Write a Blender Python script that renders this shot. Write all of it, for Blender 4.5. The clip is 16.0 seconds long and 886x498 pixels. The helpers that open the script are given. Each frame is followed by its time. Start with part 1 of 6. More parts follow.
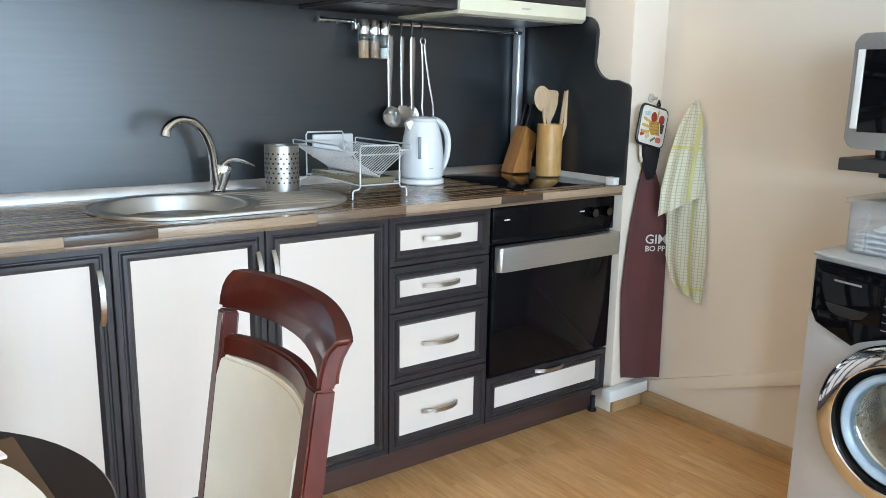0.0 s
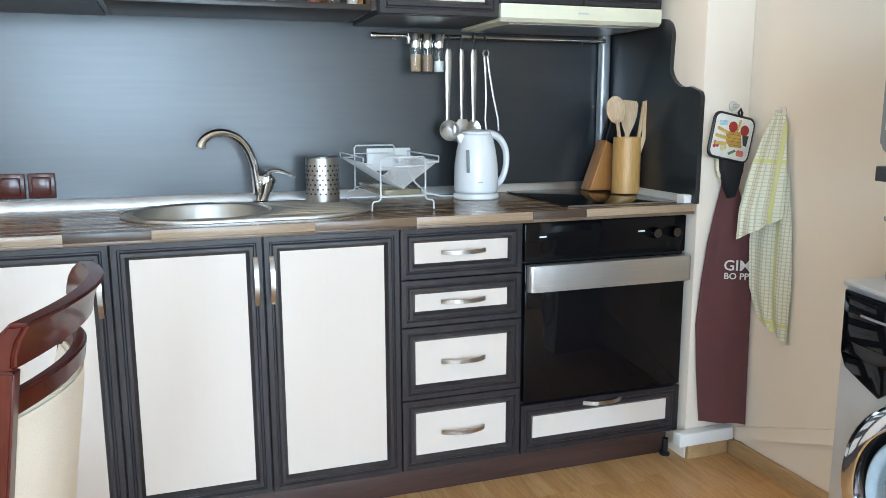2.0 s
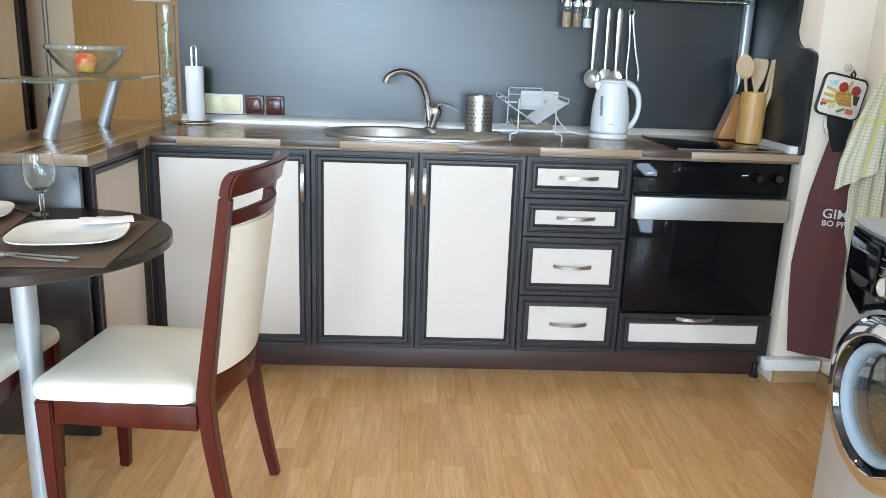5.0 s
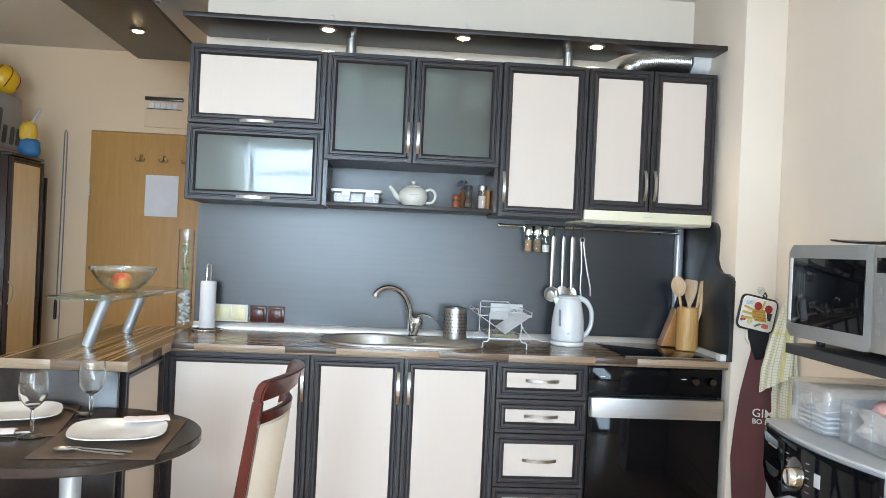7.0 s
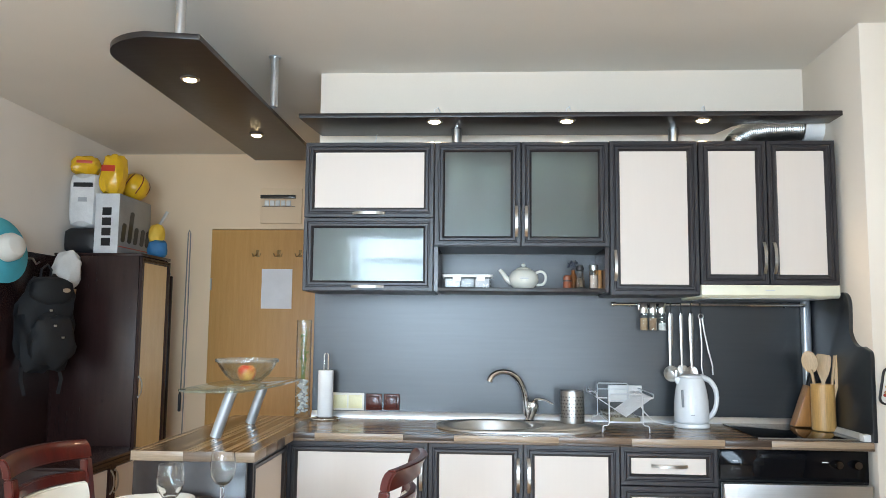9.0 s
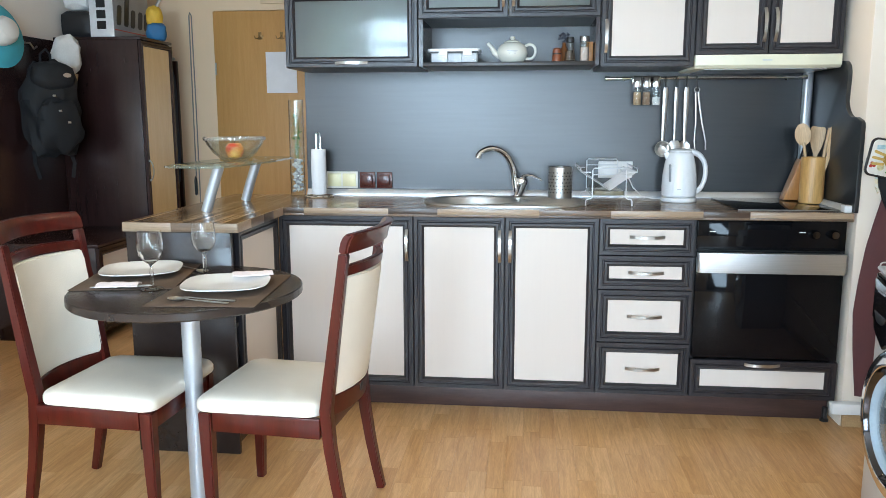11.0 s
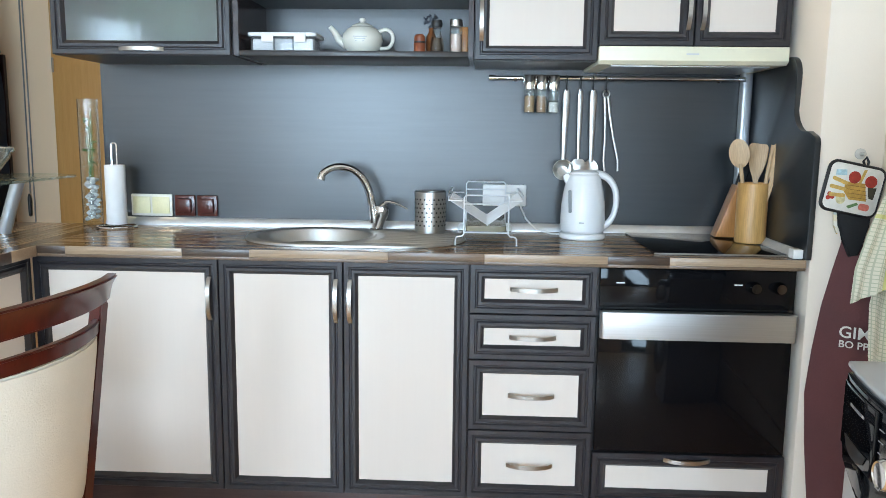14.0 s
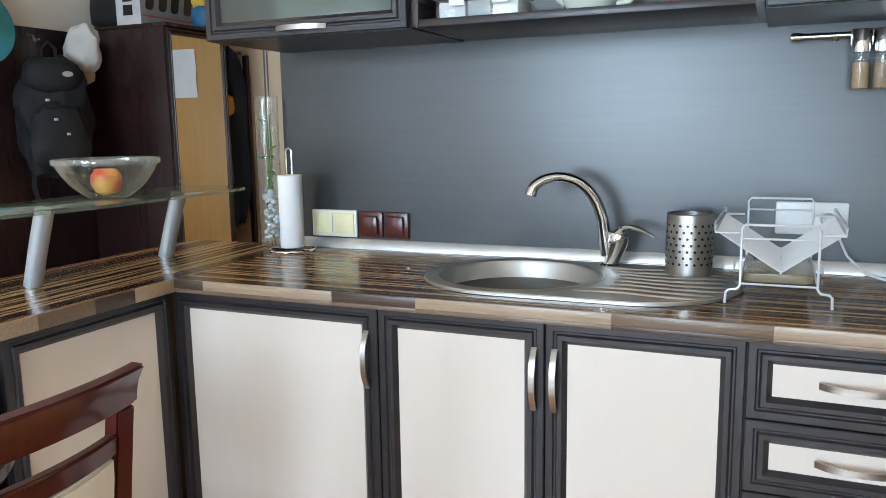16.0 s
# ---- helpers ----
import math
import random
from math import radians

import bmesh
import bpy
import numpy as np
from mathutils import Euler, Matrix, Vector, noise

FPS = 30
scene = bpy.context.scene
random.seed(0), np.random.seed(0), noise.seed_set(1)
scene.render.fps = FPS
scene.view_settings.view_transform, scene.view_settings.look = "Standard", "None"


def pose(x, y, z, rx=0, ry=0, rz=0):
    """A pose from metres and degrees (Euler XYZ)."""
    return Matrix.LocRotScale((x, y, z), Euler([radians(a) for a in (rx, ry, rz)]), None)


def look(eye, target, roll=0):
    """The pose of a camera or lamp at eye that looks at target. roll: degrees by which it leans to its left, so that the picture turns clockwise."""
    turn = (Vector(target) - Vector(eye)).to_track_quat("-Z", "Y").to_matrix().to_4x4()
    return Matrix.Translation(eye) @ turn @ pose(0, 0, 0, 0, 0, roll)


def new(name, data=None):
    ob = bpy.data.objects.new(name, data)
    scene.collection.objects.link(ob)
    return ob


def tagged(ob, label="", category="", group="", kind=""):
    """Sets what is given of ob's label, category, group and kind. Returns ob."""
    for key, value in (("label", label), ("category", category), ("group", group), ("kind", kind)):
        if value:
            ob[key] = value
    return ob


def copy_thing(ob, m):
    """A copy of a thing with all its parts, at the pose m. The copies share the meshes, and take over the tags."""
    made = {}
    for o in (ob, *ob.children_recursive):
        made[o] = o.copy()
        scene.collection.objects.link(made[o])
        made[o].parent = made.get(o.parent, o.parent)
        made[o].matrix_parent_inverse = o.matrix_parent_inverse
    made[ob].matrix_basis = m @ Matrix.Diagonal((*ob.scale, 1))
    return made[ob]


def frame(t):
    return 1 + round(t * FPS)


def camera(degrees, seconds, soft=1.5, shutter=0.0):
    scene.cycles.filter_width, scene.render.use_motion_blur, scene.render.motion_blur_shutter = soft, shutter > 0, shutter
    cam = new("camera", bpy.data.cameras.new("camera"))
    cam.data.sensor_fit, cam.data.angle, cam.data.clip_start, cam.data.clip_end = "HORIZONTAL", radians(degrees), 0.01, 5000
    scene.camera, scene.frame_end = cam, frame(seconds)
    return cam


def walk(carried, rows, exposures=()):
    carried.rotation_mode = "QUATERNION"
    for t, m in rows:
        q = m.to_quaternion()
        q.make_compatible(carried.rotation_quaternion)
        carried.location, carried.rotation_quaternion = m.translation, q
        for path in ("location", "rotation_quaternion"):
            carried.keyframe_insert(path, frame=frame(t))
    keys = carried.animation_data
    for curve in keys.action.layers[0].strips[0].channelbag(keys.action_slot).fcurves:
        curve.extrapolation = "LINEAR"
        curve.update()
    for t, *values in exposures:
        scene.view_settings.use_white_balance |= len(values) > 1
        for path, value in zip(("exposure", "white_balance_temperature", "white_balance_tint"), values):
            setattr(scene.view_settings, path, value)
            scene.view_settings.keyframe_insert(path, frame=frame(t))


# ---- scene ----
cam = camera(59.2, 16.0, soft=0.4)
PATH = [
    (0, (-0.451, -1.961, 1.271), (0.715, -0.39, 0.857), 1.0),
    (0.5, (-0.292, -2.045, 1.254), (0.833, -0.441, 0.851), 1.0),
    (1, (-0.123, -2.09, 1.273), (0.992, -0.477, 0.877), 2.0),
    (1.5, (0.038, -2.134, 1.243), (0.914, -0.367, 0.909), 0.3),
    (2, (0.184, -2.209, 1.22), (0.818, -0.345, 0.871), -0.2),
    (2.5, (0.325, -2.313, 1.222), (0.881, -0.434, 0.821), 0.4),
    (3, (0.409, -2.376, 1.201), (0.767, -0.46, 0.751), 1.2),
    (3.5, (0.45, -2.491, 1.213), (0.464, -0.556, 0.711), 0.0),
    (3.7, (0.446, -2.532, 1.234), (0.433, -0.6, 0.718), 1.3),
    (5.8, (0.373, -3.11, 1.246), (0.471, -1.156, 0.831), 1.8),
    (6, (0.387, -3.158, 1.27), (0.474, -1.193, 0.905), 1.9),
    (6.5, (0.343, -3.261, 1.321), (0.431, -1.268, 1.178), 2.3),
    (7, (0.304, -3.341, 1.353), (0.447, -1.346, 1.351), 2.6),
    (7.5, (0.289, -3.366, 1.355), (0.44, -1.374, 1.449), 2.7),
    (8, (0.29, -3.369, 1.36), (0.441, -1.383, 1.541), 1.9),
    (8.5, (0.273, -3.365, 1.369), (0.365, -1.379, 1.584), 1.2),
    (9, (0.251, -3.349, 1.356), (0.134, -1.362, 1.558), 0.6),
    (9.5, (0.245, -3.356, 1.324), (0.033, -1.367, 1.303), 0.3),
    (9.7, (0.243, -3.359, 1.295), (0.013, -1.375, 1.194), 0.4),
    (11.8, (0.614, -3.274, 1.289), (0.45, -1.31, 0.947), -0.5),
    (12, (0.594, -3.203, 1.288), (0.51, -1.234, 0.949), -0.3),
    (12.5, (0.605, -3.034, 1.276), (0.59, -1.06, 0.956), -0.1),
    (13, (0.691, -2.822, 1.304), (0.662, -0.847, 0.992), -0.3),
    (13.5, (0.757, -2.63, 1.298), (0.704, -0.65, 1.018), 1.2),
    (14, (0.826, -2.404, 1.279), (0.735, -0.428, 0.984), 0.7),
    (14.5, (0.857, -2.198, 1.279), (0.76, -0.225, 0.966), -0.0),
    (15, (0.898, -1.966, 1.298), (0.537, -0.025, 0.973), -0.0),
    (15.5, (0.893, -1.764, 1.284), (0.312, 0.123, 0.966), -1.0),
    (16, (0.836, -1.558, 1.287), (0.058, 0.258, 0.975), -0.9),
]
walk(cam, [(t, look(eye, target, roll)) for t, eye, target, roll in PATH], [(0, 0.08, 6400, 9), (3.7, 0.03, 6400, 9), (5.6, 0.03, 6450, 10), (7.0, -0.06, 6750, 12), (9.6, -0.03, 6750, 12), (11.8, 0.03, 6400, 9), (14.0, 0.0, 6420, 9), (16, -0.06, 6600, 11)])

# ---- light ----
world = bpy.data.worlds.new("sky")
scene.world = world
world.use_nodes = True
wn = world.node_tree.nodes
sky = wn.new("ShaderNodeTexSky")
sky.sky_type, sky.sun_disc, sky.sun_elevation, sky.sun_rotation = "NISHITA", False, radians(48), radians(60)
world.node_tree.links.new(sky.outputs["Color"], wn["Background"].inputs["Color"])
wn["Background"].inputs["Strength"].default_value = 0.12


def lamp(name, kind, m, power, color, **more):
    data = bpy.data.lights.new(name, kind)
    data.energy, data.color = power, color
    if kind == "AREA":
        data.shape, data.size, data.size_y = "RECTANGLE", more["w"], more["h"]
    if kind == "SPOT":
        data.spot_size, data.spot_blend, data.shadow_soft_size = radians(more["cone"]), 0.6, 0.02
    ob = new(name, data)
    ob.matrix_world = m
    return ob


sun = lamp("sun", "SUN", look((0, 0, 0), (-0.75, -0.55, -0.95)), 2.0, (1.0, 0.95, 0.87))
sun.data.angle = radians(0.5)
# daylight of the two openings in the wall behind the camera
lamp("window_light", "AREA", look((-0.48, -5.27, 1.60), (-0.30, -3.27, 0.95)), 245, (0.59, 0.79, 1.0), w=1.6, h=1.6)
# added fill for the right wall, through an invented opening in the left wall
lamp("side_fill_light", "AREA", look((-2.82, -4.5, 1.25), (2.0, -2.2, 0.0)), 80, (0.59, 0.79, 1.0), w=0.7, h=2.1)
lamp("balcony_light", "AREA", look((1.15, -5.27, 0.98), (-0.60, -3.40, -0.1)), 115, (0.59, 0.79, 1.0), w=0.75, h=1.7)


# ---- materials ----
class Nodes:
    def __init__(self, name):
        self.mat = bpy.data.materials.new(name)
        self.mat.use_nodes = True
        self.t = self.mat.node_tree
        self.b = self.t.nodes["Principled BSDF"]

    def n(self, kind, **props):
        node = self.t.nodes.new("ShaderNode" + kind)
        for k, v in props.items():
            node.inputs[k].default_value = v
        return node

    def l(self, a, b):
        self.t.links.new(a, b)

    def coords(self, stretch=(1, 1, 1), offset=False):
        tc = self.n("TexCoord")
        mp = self.n("Mapping")
        mp.inputs["Scale"].default_value = stretch
        self.l(tc.outputs["Object"], mp.inputs["Vector"])
        if offset:
            info = self.n("ObjectInfo")
            mul = self.n("VectorMath")
            mul.operation = "SCALE"
            mul.inputs[0].default_value = (37.0, 53.0, 29.0)
            self.l(info.outputs["Random"], mul.inputs["Scale"])
            self.l(mul.outputs[0], mp.inputs["Location"])
        return mp.outputs["Vector"]

    def noise(self, vec, scale, detail=3.0, rough=0.55, swirl=0.0):
        nz = self.n("TexNoise", Scale=scale, Detail=detail, Roughness=rough, Distortion=swirl)
        self.l(vec, nz.inputs["Vector"])
        return nz.outputs["Fac"]

    def ramp(self, fac, stops):
        r = self.n("ValToRGB")
        el = r.color_ramp.elements
        while len(el) < len(stops):
            el.new(0.5)
        for e, (p, c) in zip(el, stops):
            e.position, e.color = p, (*c, 1)
        self.l(fac, r.inputs["Fac"])
        return r.outputs["Color"]

    def mul(self, a, b, fac=1.0):
        m = self.n("MixRGB")
        m.blend_type = "MULTIPLY"
        m.inputs["Fac"].default_value = fac
        self.l(a, m.inputs["Color1"])
        self.l(b, m.inputs["Color2"])
        return m.outputs["Color"]

    def bump(self, fac, strength, dist=0.002):
        b = self.n("Bump", Strength=strength, Distance=dist)
        self.l(fac, b.inputs["Height"])
        self.l(b.outputs["Normal"], self.b.inputs["Normal"])

    def rough(self, fac, lo, hi):
        m = self.n("MapRange")
        m.inputs["To Min"].default_value, m.inputs["To Max"].default_value = lo, hi
        self.l(fac, m.inputs["Value"])
        self.l(m.outputs["Result"], self.b.inputs["Roughness"])


def plain(name, color, rough=0.5, metal=0.0, vary=0.12, scale=9.0, stretch=(1, 1, 1), bump=0.0, fine=120.0, spec=0.5, coat=0.0, offset=False):
    """A surface with a slow drift of tone and a fine grain."""
    k = Nodes(name)
    v = k.coords(stretch, offset)
    slow, quick = k.noise(v, scale), k.noise(v, fine, 2.0)
    lo, hi = tuple(c * (1 - vary) for c in color), tuple(min(1, c * (1 + vary)) for c in color)
    base = k.ramp(slow, [(0.3, lo), (0.7, hi)])
    grain = k.ramp(quick, [(0.25, (1 - vary * 0.7,) * 3), (0.75, (1, 1, 1))])
    k.l(k.mul(base, grain), k.b.inputs["Base Color"])
    k.rough(slow, rough * 0.85, min(1, rough * 1.15))
    k.b.inputs["Metallic"].default_value = metal
    k.b.inputs["Specular IOR Level"].default_value = spec
    k.b.inputs["Coat Weight"].default_value = coat
    k.b.inputs["Coat Roughness"].default_value = 0.08
    if bump:
        k.bump(quick, bump)
    return k.mat


def wood(name, dark, light, rough=0.4, along=(1, 1, 14), scale=3.0, bump=0.15, coat=0.0, offset=True, grain=0.28):
    """Wood with its grain drawn out along one axis (the small number of `along`)."""
    k = Nodes(name)
    v = k.coords(along, offset)
    a, b = k.noise(v, scale, 6.0, 0.6), k.noise(v, scale * 7, 4.0, 0.6)
    base = k.ramp(a, [(0.3, dark), (0.7, light)])
    k.l(k.mul(base, k.ramp(b, [(0.3, (1 - grain, 1 - grain * 1.07, 1 - grain * 1.14)), (0.7, (1, 1, 1))])), k.b.inputs["Base Color"])
    k.rough(b, rough * 0.8, min(1, rough * 1.2))
    k.b.inputs["Coat Weight"].default_value = coat
    k.b.inputs["Coat Roughness"].default_value = 0.12
    k.bump(b, bump, 0.0006)
    return k.mat


def clear(name, color=(1, 1, 1), rough=0.0, ior=1.45, coat=0.0):
    k = Nodes(name)
    k.b.inputs["Base Color"].default_value = (*color, 1)
    k.b.inputs["Transmission Weight"].default_value = 1.0
    k.b.inputs["Roughness"].default_value = rough
    k.b.inputs["IOR"].default_value = ior
    k.b.inputs["Coat Weight"].default_value = coat
    k.b.inputs["Coat Roughness"].default_value = 0.06
    return k.mat


def thin(name, tint=(0.97, 0.985, 0.98), rough=0.0, ior=1.45, haze=0.0, milk=(0.8, 0.82, 0.84)):
    """Thin clear glass or plastic: light goes straight through, with a glancing gloss and some milkiness."""
    k = Nodes(name)
    k.t.nodes.remove(k.b)
    clear_, shine, facing, mix = k.n("BsdfTransparent"), k.n("BsdfGlossy"), k.n("LayerWeight"), k.n("MixShader")
    clear_.inputs["Color"].default_value = (*tint, 1)
    shine.inputs["Roughness"].default_value = rough
    facing.inputs["Blend"].default_value = 0.5
    power, ramp = k.n("Math"), k.n("MapRange")
    power.operation = "POWER"
    power.inputs[1].default_value = 2.4
    ramp.inputs["To Min"].default_value, ramp.inputs["To Max"].default_value = ((ior - 1) / (ior + 1)) ** 2, 0.85
    k.l(facing.outputs["Facing"], power.inputs[0])
    k.l(power.outputs[0], ramp.inputs["Value"])
    body = clear_.outputs[0]
    if haze:
        pale, through_, both, part_ = k.n("BsdfDiffuse"), k.n("BsdfTranslucent"), k.n("MixShader"), k.n("MixShader")
        pale.inputs["Color"].default_value = through_.inputs["Color"].default_value = (*milk, 1)
        k.l(pale.outputs[0], both.inputs[1])
        k.l(through_.outputs[0], both.inputs[2])
        part_.inputs[0].default_value = haze
        k.l(clear_.outputs[0], part_.inputs[1])
        k.l(both.outputs[0], part_.inputs[2])
        body = part_.outputs[0]
    k.l(ramp.outputs[0], mix.inputs[0])
    k.l(body, mix.inputs[1])
    k.l(shine.outputs[0], mix.inputs[2])
    k.l(mix.outputs[0], k.t.nodes["Material Output"].inputs["Surface"])
    return k.mat


def glow(name, color, strength):
    k = Nodes(name)
    k.b.inputs["Base Color"].default_value = (*color, 1)
    k.b.inputs["Emission Color"].default_value = (*color, 1)
    k.b.inputs["Emission Strength"].default_value = strength
    return k.mat


def stripes(name, axis):
    """Zebrano laminate: long narrow staves of several browns along one axis."""
    k = Nodes(name)
    thin = (0.4, 50, 1) if axis == "x" else (50, 0.4, 1)
    v = k.coords(thin)
    vo = k.n("TexVoronoi", Scale=2.0)
    vo.voronoi_dimensions = "2D"
    k.l(v, vo.inputs["Vector"])
    sep = k.n("SeparateColor")
    k.l(vo.outputs["Color"], sep.inputs["Color"])
    base = k.ramp(sep.outputs[0], [(0.12, (0.020, 0.011, 0.007)), (0.38, (0.070, 0.037, 0.021)), (0.58, (0.20, 0.112, 0.058)), (0.80, (0.50, 0.33, 0.19))])
    g = k.noise(k.coords((3, 160, 1) if axis == "x" else (160, 3, 1)), 2.0, 4.0)
    k.l(k.mul(base, k.ramp(g, [(0.3, (0.7, 0.68, 0.66)), (0.7, (1, 1, 1))])), k.b.inputs["Base Color"])
    k.rough(g, 0.14, 0.24)
    return k.mat


WENGE = wood("wenge_foil", (0.018, 0.0155, 0.018), (0.030, 0.027, 0.031), 0.34, (9, 9, 0.8), 4.0, 0.1)
WENGE_X = wood("wenge_board", (0.017, 0.0125, 0.012), (0.030, 0.023, 0.022), 0.34, (0.8, 9, 9), 4.0, 0.1)
SPLASH = wood("wenge_laminate", (0.009, 0.0115, 0.014), (0.015, 0.0175, 0.020), 0.33, (0.7, 6, 14), 4.0, 0.0, offset=False, grain=0.06)
for socket in ("Roughness", "Normal"):
    for wire in list(SPLASH.node_tree.nodes["Principled BSDF"].inputs[socket].links):
        SPLASH.node_tree.links.remove(wire)
SPLASH.node_tree.nodes["Principled BSDF"].inputs["Roughness"].default_value = 0.33
SPLASH.node_tree.nodes["Principled BSDF"].inputs["Specular IOR Level"].default_value = 0.74
SPLASH.node_tree.nodes["Principled BSDF"].inputs["Coat Weight"].default_value = 0.10
SPLASH.node_tree.nodes["Principled BSDF"].inputs["Coat Roughness"].default_value = 0.26
PLINTH = wood("plinth_foil", (0.050, 0.026, 0.022), (0.085, 0.045, 0.038), 0.4, (0.7, 9, 9), 4.0, 0.1)
HALLWOOD = wood("dark_wenge", (0.024, 0.011, 0.0105), (0.033, 0.015, 0.014), 0.25, (9, 9, 0.8), 4.0, 0.0, grain=0.12)
CREAM = wood("cream_panel", (0.672, 0.592, 0.525), (0.68, 0.602, 0.533), 0.42, (30, 30, 0.7), 3.0, 0.006, grain=0.006)
STEEL = plain("brushed_steel", (0.48, 0.465, 0.44), 0.3, 1.0, 0.08, 6, (1, 1, 30))
CHROME = plain("chrome", (0.78, 0.78, 0.78), 0.07, 1.0, 0.03)
ALU = plain("satin_aluminium", (0.62, 0.64, 0.66), 0.33, 1.0, 0.06)
ALUPAINT = plain("silver_paint", (0.50, 0.53, 0.56), 0.35, 0.6, 0.05)
COUNTER_X, COUNTER_Y = stripes("zebrano_long", "x"), stripes("zebrano_cross", "y")
EDGE_LIGHT = wood("edge_light", (0.33, 0.23, 0.15), (0.46, 0.34, 0.23), 0.3, (2, 60, 60), 3.0)
EDGE_DARK = wood("edge_dark", (0.055, 0.035, 0.026), (0.10, 0.066, 0.045), 0.3, (2, 60, 60), 3.0)
EDGE_MID = wood("edge_mid", (0.15, 0.098, 0.062), (0.22, 0.15, 0.10), 0.3, (2, 60, 60), 3.0)
WALLS = plain("wall_paint", (0.81, 0.715, 0.605), 0.85, 0, 0.03, 1.5, bump=0.12, fine=240)
# Wall cream tinted orange; the halogen glow in the hall is in the colour.
HALLPAINT_WARMLIT = plain("hall_paint_warmlit", (0.83, 0.635, 0.43), 0.85, 0, 0.03, 1.5, bump=0.12, fine=240)
# Paler than the other walls: the daylight on this wall is in its colour.
SIDEPAINT_DAYLIT = plain("side_wall_paint_daylit", (0.85, 0.78, 0.70), 0.85, 0, 0.03, 1.5, bump=0.12, fine=240)
CEILING = plain("ceiling_paint", (0.78, 0.735, 0.665), 0.9, 0, 0.03, 1.2, bump=0.1, fine=240)
WHITE = plain("white_plastic", (0.80, 0.80, 0.79), 0.3, 0, 0.04)
CERAMIC = plain("white_ceramic", (0.84, 0.82, 0.78), 0.14, 0, 0.03)
IVORY = plain("ivory_plastic", (0.80, 0.77, 0.68), 0.35, 0, 0.04)
BLACK = plain("black_plastic", (0.012, 0.012, 0.013), 0.35, 0, 0.2)
BLACKGLASS = plain("black_glass", (0.004, 0.004, 0.005), 0.05, 0, 0.1, spec=0.18)
OVENGREY = plain("oven_aluminium", (0.55, 0.55, 0.54), 0.34, 0.9, 0.06, 4, (1, 30, 60))
CHERRY = wood("mahogany", (0.052, 0.0052, 0.0030), (0.092, 0.0100, 0.0056), 0.3, (9, 9, 0.8), 4.0, 0.0, 0.35, grain=0.15)
CHERRY.node_tree.nodes["Principled BSDF"].inputs["Coat Roughness"].default_value = 0.07
CHERRY.node_tree.nodes["Principled BSDF"].inputs["Specular IOR Level"].default_value = 0.25
LEATHER = plain("cream_leather", (0.78, 0.71, 0.60), 0.42, 0, 0.06, 5, bump=0.35, fine=260)
TABLEWOOD = wood("table_wenge", (0.022, 0.0145, 0.0125), (0.027, 0.018, 0.0155), 0.25, (9, 0.8, 9), 4.0, 0.0, grain=0.08)
GLASS = thin("clear_glass")
GLASSWARE = clear("glassware", (0.99, 1.0, 0.995), 0.0, 1.47)
BOWLGLASS = thin("bowl_glass", (0.95, 0.97, 0.965), 0.02, 1.5, 0.010, (0.9, 0.93, 0.92))
# The rim's milkiness stands for the highlights on clear glass.
RIMGLASS = thin("rim_glass", (0.93, 0.96, 0.95), 0.02, 1.7, 0.2, (0.9, 0.93, 0.92))
SHELFGLASS = thin("shelf_glass", (0.90, 0.97, 0.94), 0.0, 1.4, 0.14, (0.62, 0.76, 0.68))
FROSTED = clear("frosted_glass", (0.50, 0.60, 0.555), 0.34, 1.42, 0.9)


def ripple(material):
    """Lets the smooth front of a pane waver a little, in upright streaks."""
    tree = material.node_tree
    shader = tree.nodes["Principled BSDF"]
    place, stretch, streak, relief = (tree.nodes.new("ShaderNode" + kind) for kind in ("TexCoord", "Mapping", "TexNoise", "Bump"))
    stretch.inputs["Scale"].default_value = (70, 70, 5)
    streak.inputs["Scale"].default_value = 1.0
    relief.inputs["Strength"].default_value, relief.inputs["Distance"].default_value = 0.35, 0.0012
    tree.links.new(place.outputs["Object"], stretch.inputs["Vector"])
    tree.links.new(stretch.outputs["Vector"], streak.inputs["Vector"])
    tree.links.new(streak.outputs["Fac"], relief.inputs["Height"])
    tree.links.new(relief.outputs["Normal"], shader.inputs["Coat Normal"])
    shader.inputs["Coat Roughness"].default_value = 0.05
    shader.inputs["Specular IOR Level"].default_value = 0.15


ripple(FROSTED)
SILVERPAINT = plain("appliance_silver", (0.56, 0.57, 0.58), 0.35, 0.35, 0.04)
MIRROR = plain("mirror_silver", (0.86, 0.88, 0.87), 0.015, 1.0, 0.01)
TAN = wood("tan_door", (0.54, 0.285, 0.085), (0.60, 0.335, 0.115), 0.45, (12, 12, 0.8), 3.0, 0.02, grain=0.08)
PAPER = plain("paper", (0.80, 0.80, 0.81), 0.8, 0, 0.04)
BAMBOO = wood("bamboo", (0.62, 0.33, 0.10), (0.76, 0.45, 0.16), 0.35, (16, 16, 0.8), 3.0)
PALEWOOD = wood("beech", (0.56, 0.37, 0.20), (0.68, 0.48, 0.28), 0.5, (16, 16, 0.8), 3.0)
BLOCKWOOD = wood("knife_block_wood", (0.48, 0.19, 0.05), (0.62, 0.29, 0.09), 0.3, (16, 16, 0.8), 3.0)
BROWNPLASTIC = plain("brown_bakelite", (0.085, 0.020, 0.014), 0.22, 0, 0.15)
LAMPGLOW = glow("halogen", (1.0, 0.80, 0.45), 14.0)


